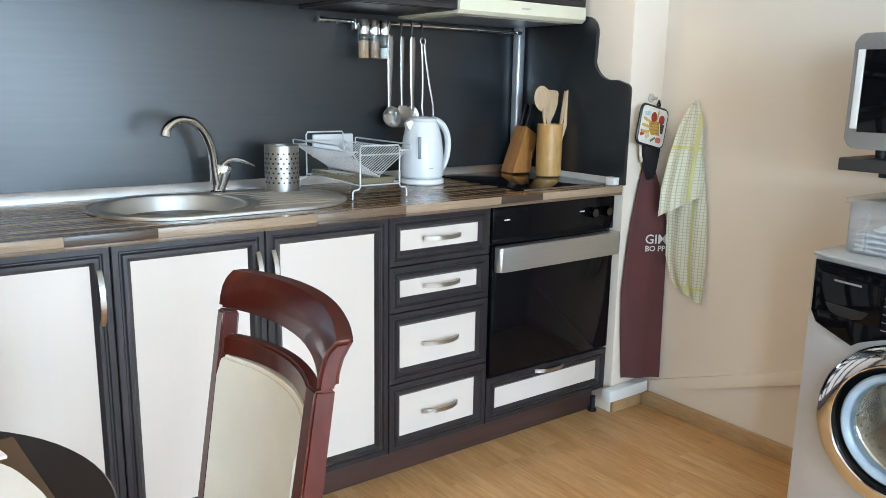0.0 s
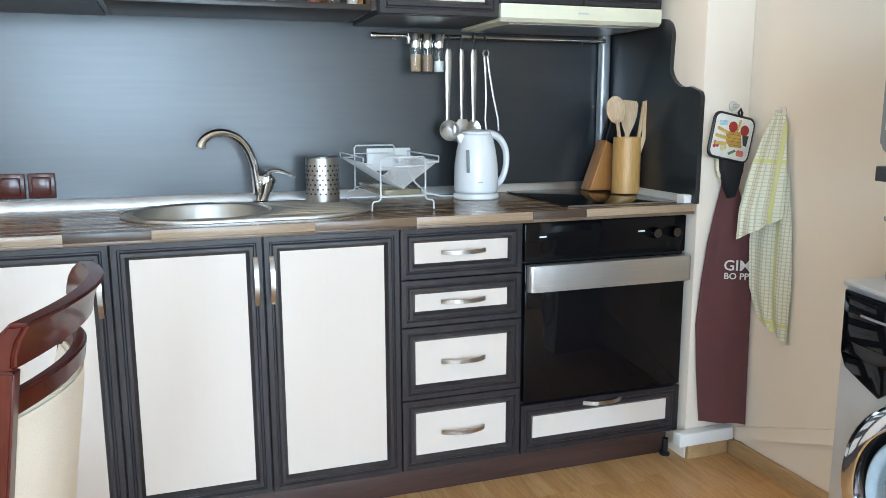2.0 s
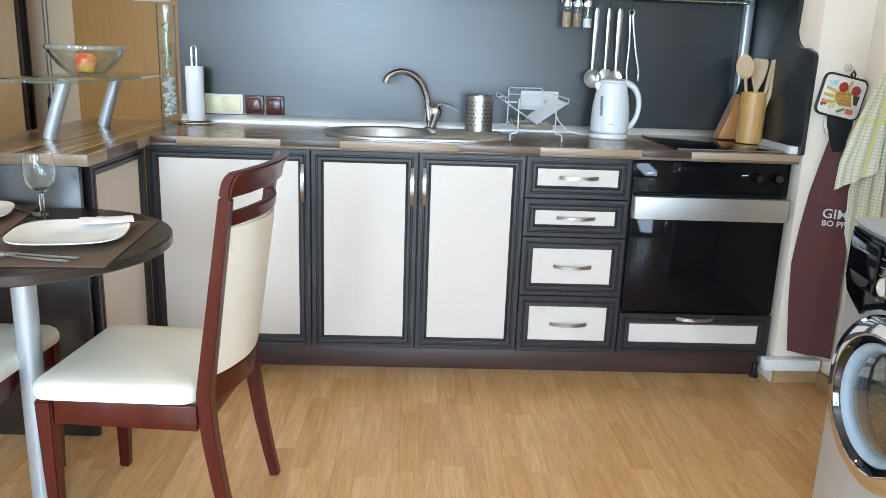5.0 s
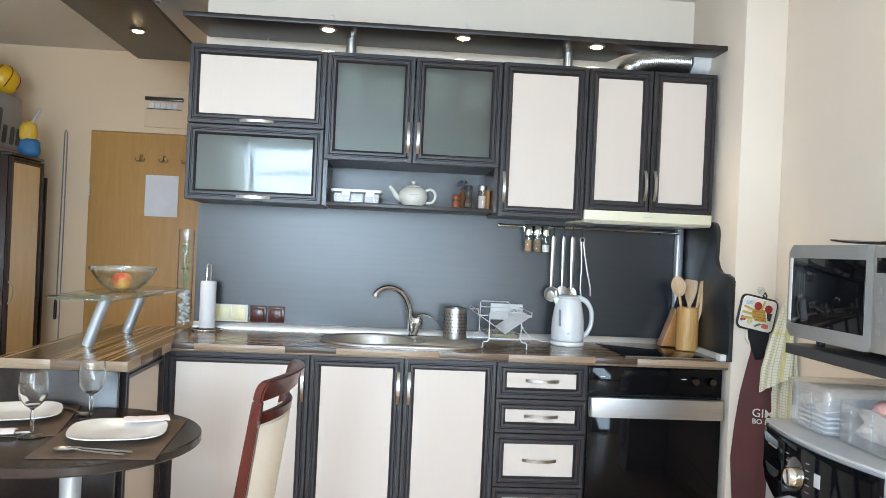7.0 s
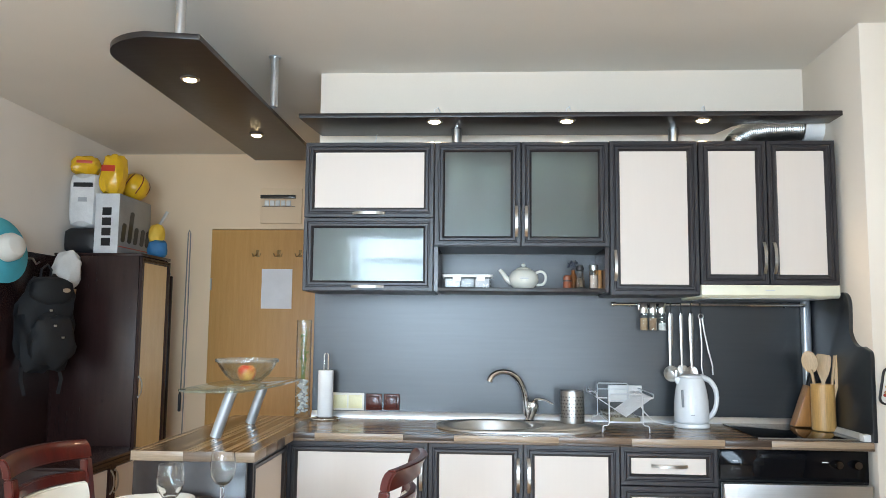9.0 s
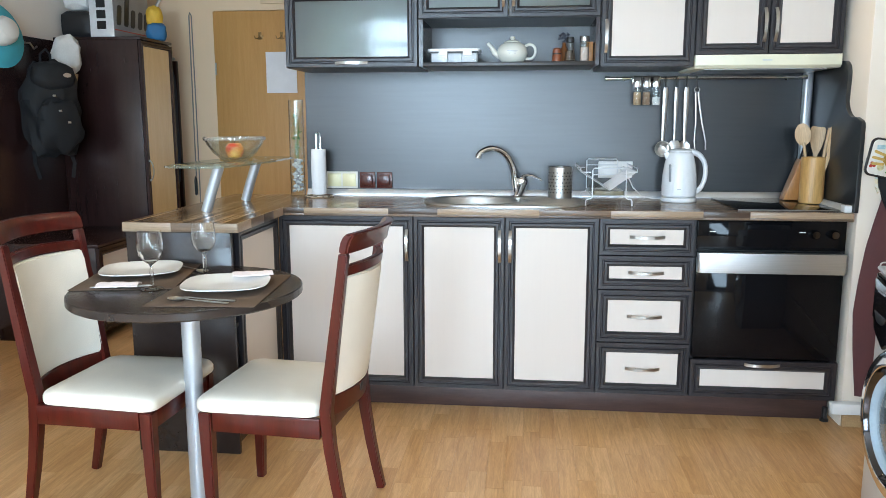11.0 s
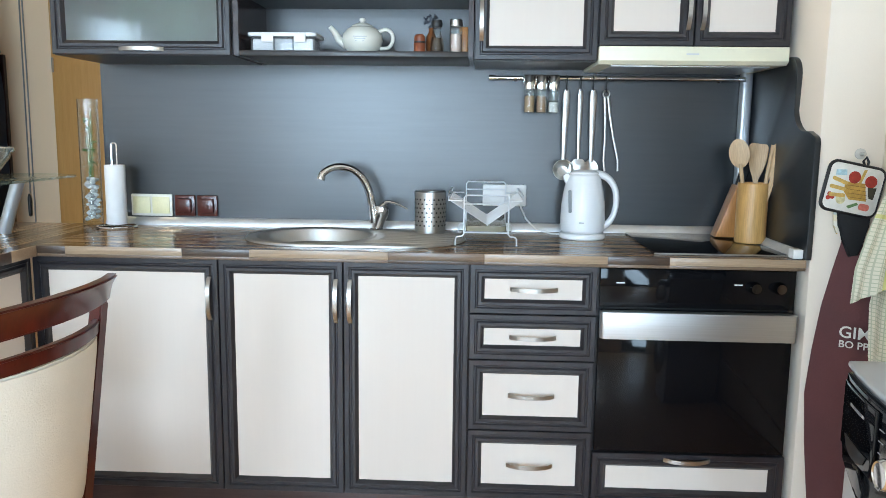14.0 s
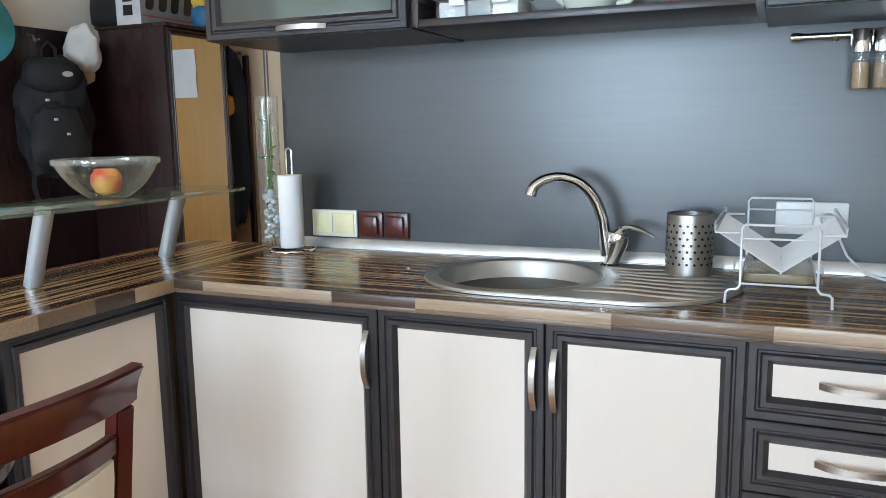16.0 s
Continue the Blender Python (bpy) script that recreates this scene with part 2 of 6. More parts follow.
# ---- mesh tools ----
def box(bm, x0, x1, y0, y1, z0, z1, bev=0.0, seg=2):
    m = Matrix.Translation(((x0 + x1) / 2, (y0 + y1) / 2, (z0 + z1) / 2)) @ Matrix.Diagonal((x1 - x0, y1 - y0, z1 - z0, 1))
    got = bmesh.ops.create_cube(bm, size=1, matrix=m)
    if bev:
        edges = list({e for v in got["verts"] for e in v.link_edges})
        bmesh.ops.bevel(bm, geom=edges, offset=bev, segments=seg, affect="EDGES", profile=0.5)
    return bm


def cube(x0, x1, y0, y1, z0, z1, bev=0.0, seg=2):
    return box(bmesh.new(), x0, x1, y0, y1, z0, z1, bev, seg)


def lathe(bm, prof, seg=32, m=Matrix()):
    """A turned body from (radius, height) pairs, about z."""
    rings = []
    for r, z in prof:
        if r < 1e-6:
            rings.append([bm.verts.new(m @ Vector((0, 0, z)))])
        else:
            rings.append([bm.verts.new(m @ Vector((r * math.cos(2 * math.pi * i / seg), r * math.sin(2 * math.pi * i / seg), z))) for i in range(seg)])
    for a, b in zip(rings, rings[1:]):
        for i in range(seg):
            j = (i + 1) % seg
            if len(a) == 1 and len(b) > 1:
                bm.faces.new((a[0], b[j], b[i]))
            elif len(b) == 1 and len(a) > 1:
                bm.faces.new((a[i], a[j], b[0]))
            elif len(a) > 1:
                bm.faces.new((a[i], a[j], b[j], b[i]))
    return bm


def turned(prof, seg=32, m=Matrix()):
    return lathe(bmesh.new(), prof, seg, m)


def sweep(bm, pts, section, up=(0, 0, 1), scales=None, closed=False):
    """A section of (u, v) pairs carried along a line of points, capped."""
    pts = [Vector(p) for p in pts]
    n = len(pts)
    rings, side = [], None
    for i, p in enumerate(pts):
        a, b = pts[(i - 1) % n if closed else max(i - 1, 0)], pts[(i + 1) % n if closed else min(i + 1, n - 1)]
        t = (b - a).normalized()
        if side is None:
            u = Vector(up)
            u = (u - t * u.dot(t))
            if u.length < 1e-4:
                u = Vector((1, 0, 0)) - t * t.x
            u.normalize()
        else:
            u = (side - t * side.dot(t)).normalized()
        side = u
        w = t.cross(u)
        k = scales[i] if scales else 1.0
        rings.append([bm.verts.new(p + u * (s[0] * k) + w * (s[1] * k)) for s in section])
    m = len(section)
    for i in range(n if closed else n - 1):
        a, b = rings[i], rings[(i + 1) % n]
        for j in range(m):
            bm.faces.new((a[j], a[(j + 1) % m], b[(j + 1) % m], b[j]))
    if not closed:
        bm.faces.new(rings[0][::-1])
        bm.faces.new(rings[-1])
    return bm


def round_section(r, seg=10):
    return [(r * math.cos(2 * math.pi * i / seg), r * math.sin(2 * math.pi * i / seg)) for i in range(seg)]


def rod(bm, pts, r, seg=10, scales=None, closed=False):
    return sweep(bm, pts, round_section(r, seg), (0.31, 0.2, 0.93), scales, closed)


def curve(pts, n=6):
    """A smooth line through points (Catmull-Rom), n steps to a span."""
    p = [Vector(q) for q in pts]
    p = [p[0] * 2 - p[1]] + p + [p[-1] * 2 - p[-2]]
    out = []
    for i in range(1, len(p) - 2):
        a, b, c, d = p[i - 1:i + 3]
        for k in range(n):
            t = k / n
            out.append(0.5 * ((2 * b) + (c - a) * t + (2 * a - 5 * b + 4 * c - d) * t * t + (3 * b - a - 3 * c + d) * t ** 3))
    return out + [p[-2]]


def blend(vals, n=6):
    """Values to go with curve()."""
    return [v for a, b in zip(vals, vals[1:]) for v in (a + (b - a) * k / n for k in range(n))] + [vals[-1]]


def oval_section(a, b, n=12):
    return [(a / 2 * math.cos(2 * math.pi * i / n), b / 2 * math.sin(2 * math.pi * i / n)) for i in range(n)]


def rect_section(a, b):
    return [(-a / 2, -b / 2), (a / 2, -b / 2), (a / 2, b / 2), (-a / 2, b / 2)]


def slab(bm, outline, z0, z1, bev=0.0, m=Matrix()):
    """An upright prism over an outline of (x, y) pairs."""
    lo = [bm.verts.new((x, y, z0)) for x, y in outline]
    hi = [bm.verts.new((x, y, z1)) for x, y in outline]
    n = len(outline)
    f0, f1 = bm.faces.new(lo[::-1]), bm.faces.new(hi)
    for i in range(n):
        bm.faces.new((lo[i], lo[(i + 1) % n], hi[(i + 1) % n], hi[i]))
    if bev:
        bmesh.ops.bevel(bm, geom=list(set(f0.edges) | set(f1.edges)), offset=bev, segments=2, affect="EDGES", profile=0.5)
    bmesh.ops.transform(bm, matrix=m, verts=bm.verts[:])
    return bm


def arc(cx, cy, r, a0, a1, n=10, ry=None):
    ry = r if ry is None else ry
    return [(cx + r * math.cos(radians(a0 + (a1 - a0) * i / n)), cy + ry * math.sin(radians(a0 + (a1 - a0) * i / n))) for i in range(n + 1)]


def rounded(x0, x1, y0, y1, r, n=5):
    return arc(x1 - r, y0 + r, r, -90, 0, n) + arc(x1 - r, y1 - r, r, 0, 90, n) + arc(x0 + r, y1 - r, r, 90, 180, n) + arc(x0 + r, y0 + r, r, 180, 270, n)


def sheet(nu, nv, f, thick=0.0):
    """A cloth or curved face: f(u, v) for u, v in 0..1, made solid."""
    bm = bmesh.new()
    g = [[bm.verts.new(f(i / nu, j / nv)) for j in range(nv + 1)] for i in range(nu + 1)]
    for i in range(nu):
        for j in range(nv):
            bm.faces.new((g[i][j], g[i + 1][j], g[i + 1][j + 1], g[i][j + 1]))
    if thick:
        bmesh.ops.recalc_face_normals(bm, faces=bm.faces[:])
        bmesh.ops.solidify(bm, geom=bm.faces[:], thickness=thick)
    return bm


def finish(name, bm, material, smooth=32):
    bmesh.ops.recalc_face_normals(bm, faces=bm.faces[:])
    me = bpy.data.meshes.new(name)
    bm.to_mesh(me)
    bm.free()
    me.materials.append(material)
    if smooth:
        me.polygons.foreach_set("use_smooth", [True] * len(me.polygons))
        me.set_sharp_from_angle(angle=radians(smooth))
    return me


def part(name, bm, material, parent, label="", m=None, smooth=32):
    ob = new(name, finish(name, bm, material, smooth))
    ob.parent = parent
    if m is not None:
        ob.matrix_basis = m
    return tagged(ob, label)


def solid(name, bm, material, label, category="", kind="", m=None, group=""):
    ob = new(name, finish(name, bm, material))
    if m is not None:
        ob.matrix_world = m
    return tagged(ob, label, category, group, kind)


def thing(name, m, label, category, group="", kind=""):
    ob = new(name)
    ob.empty_display_size = 0.1
    ob.matrix_world = m
    return tagged(ob, label, category, group, kind)


# ---- the room ----
H = 2.68
solid("subfloor", cube(-2.75, 2.15, -5.15, 2.62, -0.12, -0.008), EDGE_MID, "wooden subfloor under the laminate", kind="structure", category="floor")
solid("ceiling", cube(-2.75, 2.15, -5.15, 2.62, H, H + 0.12), CEILING, "white painted ceiling", "ceiling", "structure")
# the opening near the window wall is added, to let the fill light in
left = thing("wall_left", pose(0, 0, 0), "cream painted long wall with an added window opening", "wall", kind="structure")
for y0, y1, z0, z1 in ((-4.1, 2.62, -0.1, H), (-5.0, -4.9, -0.1, H), (-4.9, -4.1, -0.1, 0.15), (-4.9, -4.1, 2.35, H)):
    part("wall_piece", cube(-2.73, -2.61, y0, y1, z0, z1), SIDEPAINT_DAYLIT, left)
solid("wall_right", cube(2.02, 2.14, -5.0, 2.62, -0.1, H), WALLS, "cream painted wall behind the washing machine", "wall", "structure")
solid("wall_kitchen", cube(-0.63, 2.02, 0.59, 0.71, -0.1, H), WALLS, "cream painted wall behind the kitchen units", "wall", "structure")
solid("wall_hall", cube(-0.63, -0.51, 0.71, 2.49, -0.1, H), HALLPAINT_WARMLIT, "cream painted side wall of the hall", "wall", "structure")
solid("column", cube(1.830, 2.02, -0.02, 0.59, -0.1, H, 0.004), WALLS, "cream painted column beside the cooker", "column", "structure")
# end wall of the hall, with the entrance
end = thing("wall_end", pose(0, 0, 0), "cream painted end wall of the hall", "wall", kind="structure")
part("wall_piece", cube(-2.61, -1.87, 2.49, 2.62, -0.1, H), HALLPAINT_WARMLIT, end)
part("wall_piece", cube(-0.95, 2.02, 2.49, 2.62, -0.1, H), HALLPAINT_WARMLIT, end)
part("wall_piece", cube(-1.87, -0.95, 2.49, 2.62, 2.095, H), HALLPAINT_WARMLIT, end)
# window wall behind the camera: a wide window and a balcony door
back = thing("wall_window", pose(0, 0, 0), "cream painted wall with a window and a balcony door", "wall", kind="structure")
for x0, x1, z0, z1 in ((-2.73, -1.28, -0.1, H), (0.37, 0.75, -0.1, H), (1.55, 2.14, -0.1, H), (-1.28, 0.37, -0.1, 0.75), (-1.28, 0.37, 2.5, H), (0.75, 1.55, 2.5, H)):
    part("wall_piece", cube(x0, x1, -5.15, -5.0, z0, z1), WALLS, back)
for name, x0, x1, z0, z1, bars in (("window_1", -1.28, 0.37, 0.75, 2.5, (-0.46,)), ("window_2", 0.75, 1.55, 0.0, 2.5, ())):
    win = thing(name, pose(0, 0, 0), "white plastic window with clear panes", "window", kind="structure")
    bm = bmesh.new()
    for a, b, c, d in [(x0, x0 + 0.06, z0, z1), (x1 - 0.06, x1, z0, z1), (x0 + 0.06, x1 - 0.06, z0, z0 + 0.06), (x0 + 0.06, x1 - 0.06, z1 - 0.035, z1), (x0 + 0.06, x1 - 0.06, 2.08, 2.15)] + [(q - 0.05, q + 0.05, z0 + 0.06, z1 - 0.06) for q in bars]:
        box(bm, a, b, -5.11, -5.05, c, d, 0.004)
    part("window_frame", bm, WHITE, win)
    stops = [x0 + 0.06, *bars, x1 - 0.06]
    for a, b in zip(stops, stops[1:]):
        part("pane", cube(a, b, -5.085, -5.08, z0 + 0.06, z1 - 0.06), GLASS, win).visible_shadow = False
# made-up window, out of view, framing the opening of the fill light
fill_w = thing("window_3", pose(0, 0, 0), "added unseen narrow window that lets the fill light in", "window", kind="structure")
bm = bmesh.new()
for a, b, c, d in ((-4.9, -4.85, 0.15, 2.35), (-4.15, -4.1, 0.15, 2.35), (-4.85, -4.15, 0.15, 0.2), (-4.85, -4.15, 2.3, 2.35)):
    box(bm, -2.70, -2.64, a, b, c, d, 0.004)
part("window_frame", bm, WHITE, fill_w)
part("pane", cube(-2.675, -2.67, -4.85, -4.15, 0.2, 2.3), GLASS, fill_w).visible_shadow = False
solid("ground", cube(-60, 60, -90, -5.16, -6.2, -6.0), plain("grass_ground", (0.10, 0.14, 0.05), 0.9, 0, 0.4, 0.4), "green ground outside the window", "ground", "structure")

# ---- kitchen units ----
MOULD = [(0.0, 0.018), (0.0, 0.001), (0.002, -0.001), (0.016, -0.001), (0.019, 0.003), (0.0225, 0.003), (0.0265, -0.002), (0.036, -0.002), (0.040, 0.002), (0.046, 0.009), (0.046, 0.018)]


def moulded_frame(w, h, k=1.0):
    """A mitred door frame in the xz plane, its front towards -y."""
    bm = bmesh.new()
    rings = []
    for i, y in MOULD:
        i *= k
        rings.append([bm.verts.new(p) for p in ((i, y, i), (w - i, y, i), (w - i, y, h - i), (i, y, h - i))])
    rings.append(rings[0])
    for a, b in zip(rings, rings[1:]):
        for j in range(4):
            bm.faces.new((a[j], a[(j + 1) % 4], b[(j + 1) % 4], b[j]))
    return bm


def bow(length, vertical, rise=0.024, width=0.013):
    pts = []
    for i in range(17):
        s = -1 + 2 * i / 16
        q = length / 2 * s
        y = -rise * (1 - abs(s) ** 2.6) - 0.001
        pts.append((0, y, q) if vertical else (q, y, 0))
    bm = bmesh.new()
    sec = [(u, v) for u, v in ((-0.0022, -width / 2), (0.0022, -width / 2), (0.0022, width / 2), (-0.0022, width / 2))]
    sweep(bm, pts, sec, (0, 1, 0))
    for s in (-1, 1):
        q = s * (length / 2 - 0.008)
        m = pose(0, 0.002, q, 90) if vertical else pose(q, 0.002, 0, 90)
        lathe(bm, [(0, 0), (0.0045, 0), (0.0045, 0.010), (0, 0.010)], 8, m)
    return bm


def door(parent, x, z, w, h, panel, handle=None, k=1.0, name="door"):
    """A framed door with its panel and handle, at x, z on the front of a unit."""
    g = 0.0015
    d = part(name, moulded_frame(w - 2 * g, h - 2 * g, k), WENGE, parent, "dark grey-brown moulded frame", pose(x + g, -0.02, z + g))
    i = 0.0445 * k
    part("panel", cube(i, w - 2 * g - i, 0.009, 0.015, i, h - 2 * g - i), panel, d, "frosted glass pane" if panel is FROSTED else "plain cream panel")
    if handle:
        hx, hz, vert, ln = handle
        part("handle", bow(ln, vert), STEEL, d, "bowed brushed steel handle", pose(hx, 0.0, hz))
    return d


def carcass(parent, w, depth, h, t=0.017, shelf=(), material=WENGE, inside=WENGE):
    """Sides, floor, top, back and shelves of a unit, open to the front."""
    part("side_panel", cube(0, t, 0, depth, 0, h), material, parent)
    part("side_panel", cube(w - t, w, 0, depth, 0, h), material, parent)
    part("bottom_panel", cube(t, w - t, 0, depth, 0, t), material, parent)
    part("top_panel", cube(t, w - t, 0, depth, h - t, h), material, parent)
    part("back_panel", cube(t, w - t, depth - 0.006, depth, t, h - t), inside, parent)
    for s in shelf:
        part("shelf", cube(t, w - t, 0.02, depth - 0.006, s, s + t), material, parent)


TOP, LOW = 0.875, 0.100
BASE_H = TOP - LOW


def base_unit(x, w, label, doors):
    u = thing("base_cabinet", pose(x, 0.0, LOW), label, "cabinet", "base cabinets")
    carcass(u, w, 0.56, BASE_H - 0.004, shelf=(0.36,))
    u.location.y = 0.02
    for d in doors:
        door(u, *d)
    return u


base_unit(-0.605, 0.605, "dark framed corner base cabinet with cream door", [(0.0, 0, 0.605, BASE_H, CREAM, (0.575, 0.645, True, 0.14))])
base_unit(0.0, 0.4, "dark framed base cabinet under the sink", [(0.0, 0, 0.4, BASE_H, CREAM, (0.376, 0.645, True, 0.14))])
base_unit(0.4, 0.4, "dark framed base cabinet with cream door", [(0.0, 0, 0.4, BASE_H, CREAM, (0.021, 0.645, True, 0.14))])
drw = thing("drawer_cabinet", pose(0.8, 0.02, LOW), "dark base cabinet with four cream-fronted drawers", "cabinet", "base cabinets")
carcass(drw, 0.4, 0.56, BASE_H - 0.004)
for z0, z1 in ((0.333, 0.100), (0.567, 0.333), (0.716, 0.567), (0.875, 0.716)):
    door(drw, 0, z1 - LOW, 0.4, z0 - z1, CREAM, (0.2, (z0 - z1) / 2, False, 0.145), 1.0, "drawer")
# oven in its housing
oven_unit = thing("oven_cabinet", pose(1.2, 0.02, LOW), "dark oven housing with a cream-fronted drawer", "cabinet", "base cabinets")
carcass(oven_unit, 0.61, 0.56, BASE_H - 0.004, shelf=(0.17,))
door(oven_unit, 0.002, 0.0, 0.61, 0.170, CREAM, (0.30, 0.150, False, 0.145), 1.0, "drawer")
oven = thing("oven", pose(1.205, 0.0, 0.279), "black glass built-in oven with aluminium door handle", "oven")
part("body", cube(0.015, 0.585, 0.02, 0.54, 0.012, 0.585), BLACK, oven)
part("door", cube(0, 0.595, -0.012, 0.018, 0.002, 0.462, 0.003), BLACKGLASS, oven, "black glass oven door")
panel_o = part("control_panel", cube(0, 0.595, -0.006, 0.018, 0.470, 0.592, 0.002), BLACKGLASS, oven, "black control panel")
hb = bmesh.new()
slab(hb, rounded(0.0, 0.595, -0.050, -0.0125, 0.012), 0.378, 0.462, 0.003)
part("handle", hb, OVENGREY, oven, "wide brushed aluminium handle bar")
for kx in (0.470, 0.545):
    knob = part("knob", turned([(0, 0), (0.019, 0), (0.019, 0.012), (0.015, 0.024), (0, 0.025)], 24, pose(0, 0, 0, 90)), plain("dark_chrome", (0.10, 0.10, 0.105), 0.12, 1.0), panel_o, "dark glossy knob", pose(kx, -0.007, 0.540))
for sx in (0.05, 0.41):
    part("marking", cube(sx, sx + 0.025, -0.0075, -0.006, 0.545, 0.549), PAPER, panel_o, "pale printed mark")
# plinth
solid("plinth", cube(-0.60, 1.80, 0.05, 0.066, 0.0, LOW - 0.002, 0.001), PLINTH, "reddish brown plinth board under the cabinets", "plinth")
# peninsula
pen = thing("peninsula_cabinet", pose(-0.62, -0.50, LOW, 0, 0, 90), "dark peninsula cabinet with a cream door", "cabinet", "base cabinets")
carcass(pen, 0.50, 0.39, BASE_H - 0.004, shelf=(0.36,))
door(pen, 0.0, 0, 0.485, BASE_H, CREAM, None, 1.0)
end_p = thing("peninsula_end", pose(0, 0, 0), "dark wenge end panel with a narrow open niche", "panel")
part("panel", cube(-1.015, -0.605, -0.565, -0.545, 0.0, 0.874, 0.002), TABLEWOOD, end_p)
part("back_board", cube(-1.015, -0.995, -0.544, 0.56, 0.0, 0.874, 0.002), TABLEWOOD, end_p)
part("shelf", cube(-0.98, -0.612, -0.544, -0.503, 0.50, 0.517), WENGE_X, end_p)
part("plinth_board", cube(-0.66, -0.645, -0.54, 0.03, 0.0, 0.09), TABLEWOOD, end_p)

# worktop: two slabs meeting at the corner, with a staved front edge
sink_hole = [(0.25 + 0.205 * math.cos(2 * math.pi * i / 40), 0.285 + 0.205 * math.sin(2 * math.pi * i / 40)) for i in range(40)]
worktop = thing("worktop", pose(0, 0, 0), "glossy zebrano-striped laminate worktop", "worktop")


def holed(outline, hole, z0, z1):
    bm = bmesh.new()
    for z in (z0, z1):
        vs = [bm.verts.new((x, y, z)) for x, y in outline]
        hs = [bm.verts.new((x, y, z)) for x, y in hole]
        es = [bm.edges.new((a, b)) for ring in (vs, hs) for a, b in zip(ring, ring[1:] + ring[:1])]
        bmesh.ops.triangle_fill(bm, use_beauty=True, edges=es)
        if z == z0:
            low = (vs, hs)
        else:
            for ring, under in zip((vs, hs), low):
                for i in range(len(ring)):
                    j = (i + 1) % len(ring)
                    bm.faces.new((ring[i], ring[j], under[j], under[i]))
    return bm


part("long_slab", holed([(-0.575, -0.021), (1.815, -0.021), (1.815, 0.575), (-0.575, 0.575)], sink_hole, 0.876, 0.91), COUNTER_X, worktop)
part("cross_slab", cube(-1.02, -0.5765, -0.573, 0.575, 0.876, 0.91), COUNTER_Y, worktop)
# front edge of staves
cuts = [-0.573, -0.48, -0.105, 0.11, 0.545, 0.845, 1.222, 1.41, 1.817]
kinds = [EDGE_DARK, EDGE_LIGHT, EDGE_DARK, EDGE_LIGHT, EDGE_MID, EDGE_LIGHT, EDGE_DARK, EDGE_LIGHT]
for a, b, kk in zip(cuts, cuts[1:], kinds):
    zc = 0.886
    part("edge_stave", cube(a, b, -0.0265, -0.0212, zc, 0.9102, 0.0008), kk, worktop)
    part("edge_stave", cube(a, b, -0.0265, -0.0212, 0.8762, zc - 0.0002, 0.0008), EDGE_MID if kk is not EDGE_MID else EDGE_DARK, worktop)
cuts = [-0.573, -0.43, -0.28, -0.16, -0.0265]
for a, b, kk in zip(cuts, cuts[1:], [EDGE_LIGHT, EDGE_MID, EDGE_DARK, EDGE_LIGHT]):
    part("edge_stave", cube(-0.5763, -0.571, a, b, 0.8762, 0.9102, 0.0008), kk, worktop)
cuts = [-1.02, -0.83, -0.70, -0.571]
for a, b, kk in zip(cuts, cuts[1:], [EDGE_LIGHT, EDGE_MID, EDGE_LIGHT]):
    part("edge_stave", cube(a, b, -0.5785, -0.5732, 0.8762, 0.9102, 0.0008), kk, worktop)
solid("backsplash", cube(-0.63, 1.812, 0.576, 0.589, 0.90, 1.58), SPLASH, "dark wenge laminate backsplash panel", "backsplash")
# shaped end panel by the cooker: tall at the wall, stepping down in a curve to the front
prof = [(0.575, 0.911), (-0.03, 0.911), (-0.03, 1.262)] + arc(-0.008, 1.262, 0.022, 180, 100, 5) + [(0.03, 1.297)] + arc(0.055, 1.395, 0.10, 262, 340, 8)[1:] + arc(0.205, 1.47, 0.062, 185, 95, 6) + [(0.575, 1.532)]
bm = bmesh.new()
slab(bm, prof, 1.8135, 1.8305, 0.0015, Matrix(((0, 0, 1, 0), (1, 0, 0, 0), (0, 1, 0, 0), (0, 0, 0, 1))))
solid("end_panel", bm, SPLASH, "dark wenge end panel with a curved stepped edge", "panel")
bm = bmesh.new()
slab(bm, [(0, 0), (-0.022, 0), (-0.022, 0.006), (-0.008, 0.03), (0, 0.03)], -0.628, 1.812, 0, Matrix(((0, 0, 1, 0), (1, 0, 0, 0.5755), (0, 1, 0, 0.9105), (0, 0, 0, 1))))
solid("upstand_profile", bm, ALU, "satin aluminium upstand profile along the worktop", "trim")
solid("corner_profile", cube(1.772, 1.8125, 0.535, 0.5755, 0.942, 1.523, 0.012, 3), ALUPAINT, "satin aluminium corner profile", "trim")
bm = bmesh.new()
slab(bm, [(0, 0), (-0.026, 0), (-0.026, 0.008), (-0.006, 0.026), (0, 0.026)], 0.03, 0.54, 0, Matrix(((1, 0, 0, 1.813), (0, 0, 1, 0), (0, 1, 0, 0.9105), (0, 0, 0, 1))))
side_p = solid("side_profile", bm, plain("grey_plastic", (0.55, 0.55, 0.54), 0.35), "satin aluminium edge profile with a white end cap", "trim")
part("end_cap", cube(1.783, 1.8132, -0.012, 0.030, 0.9105, 0.94, 0.003), WHITE, side_p, "white end cap")

# ---- wall units ----
UF = 0.22


def wall_unit(name, x, z, w, h, label, doors, shelf=()):
    u = thing(name, pose(x, UF, z), label, "cabinet", "wall cabinets")
    carcass(u, w, 0.355, h, shelf=shelf, inside=CREAM if shelf else WENGE)
    for d in doors:
        door(u, *d)
    return u


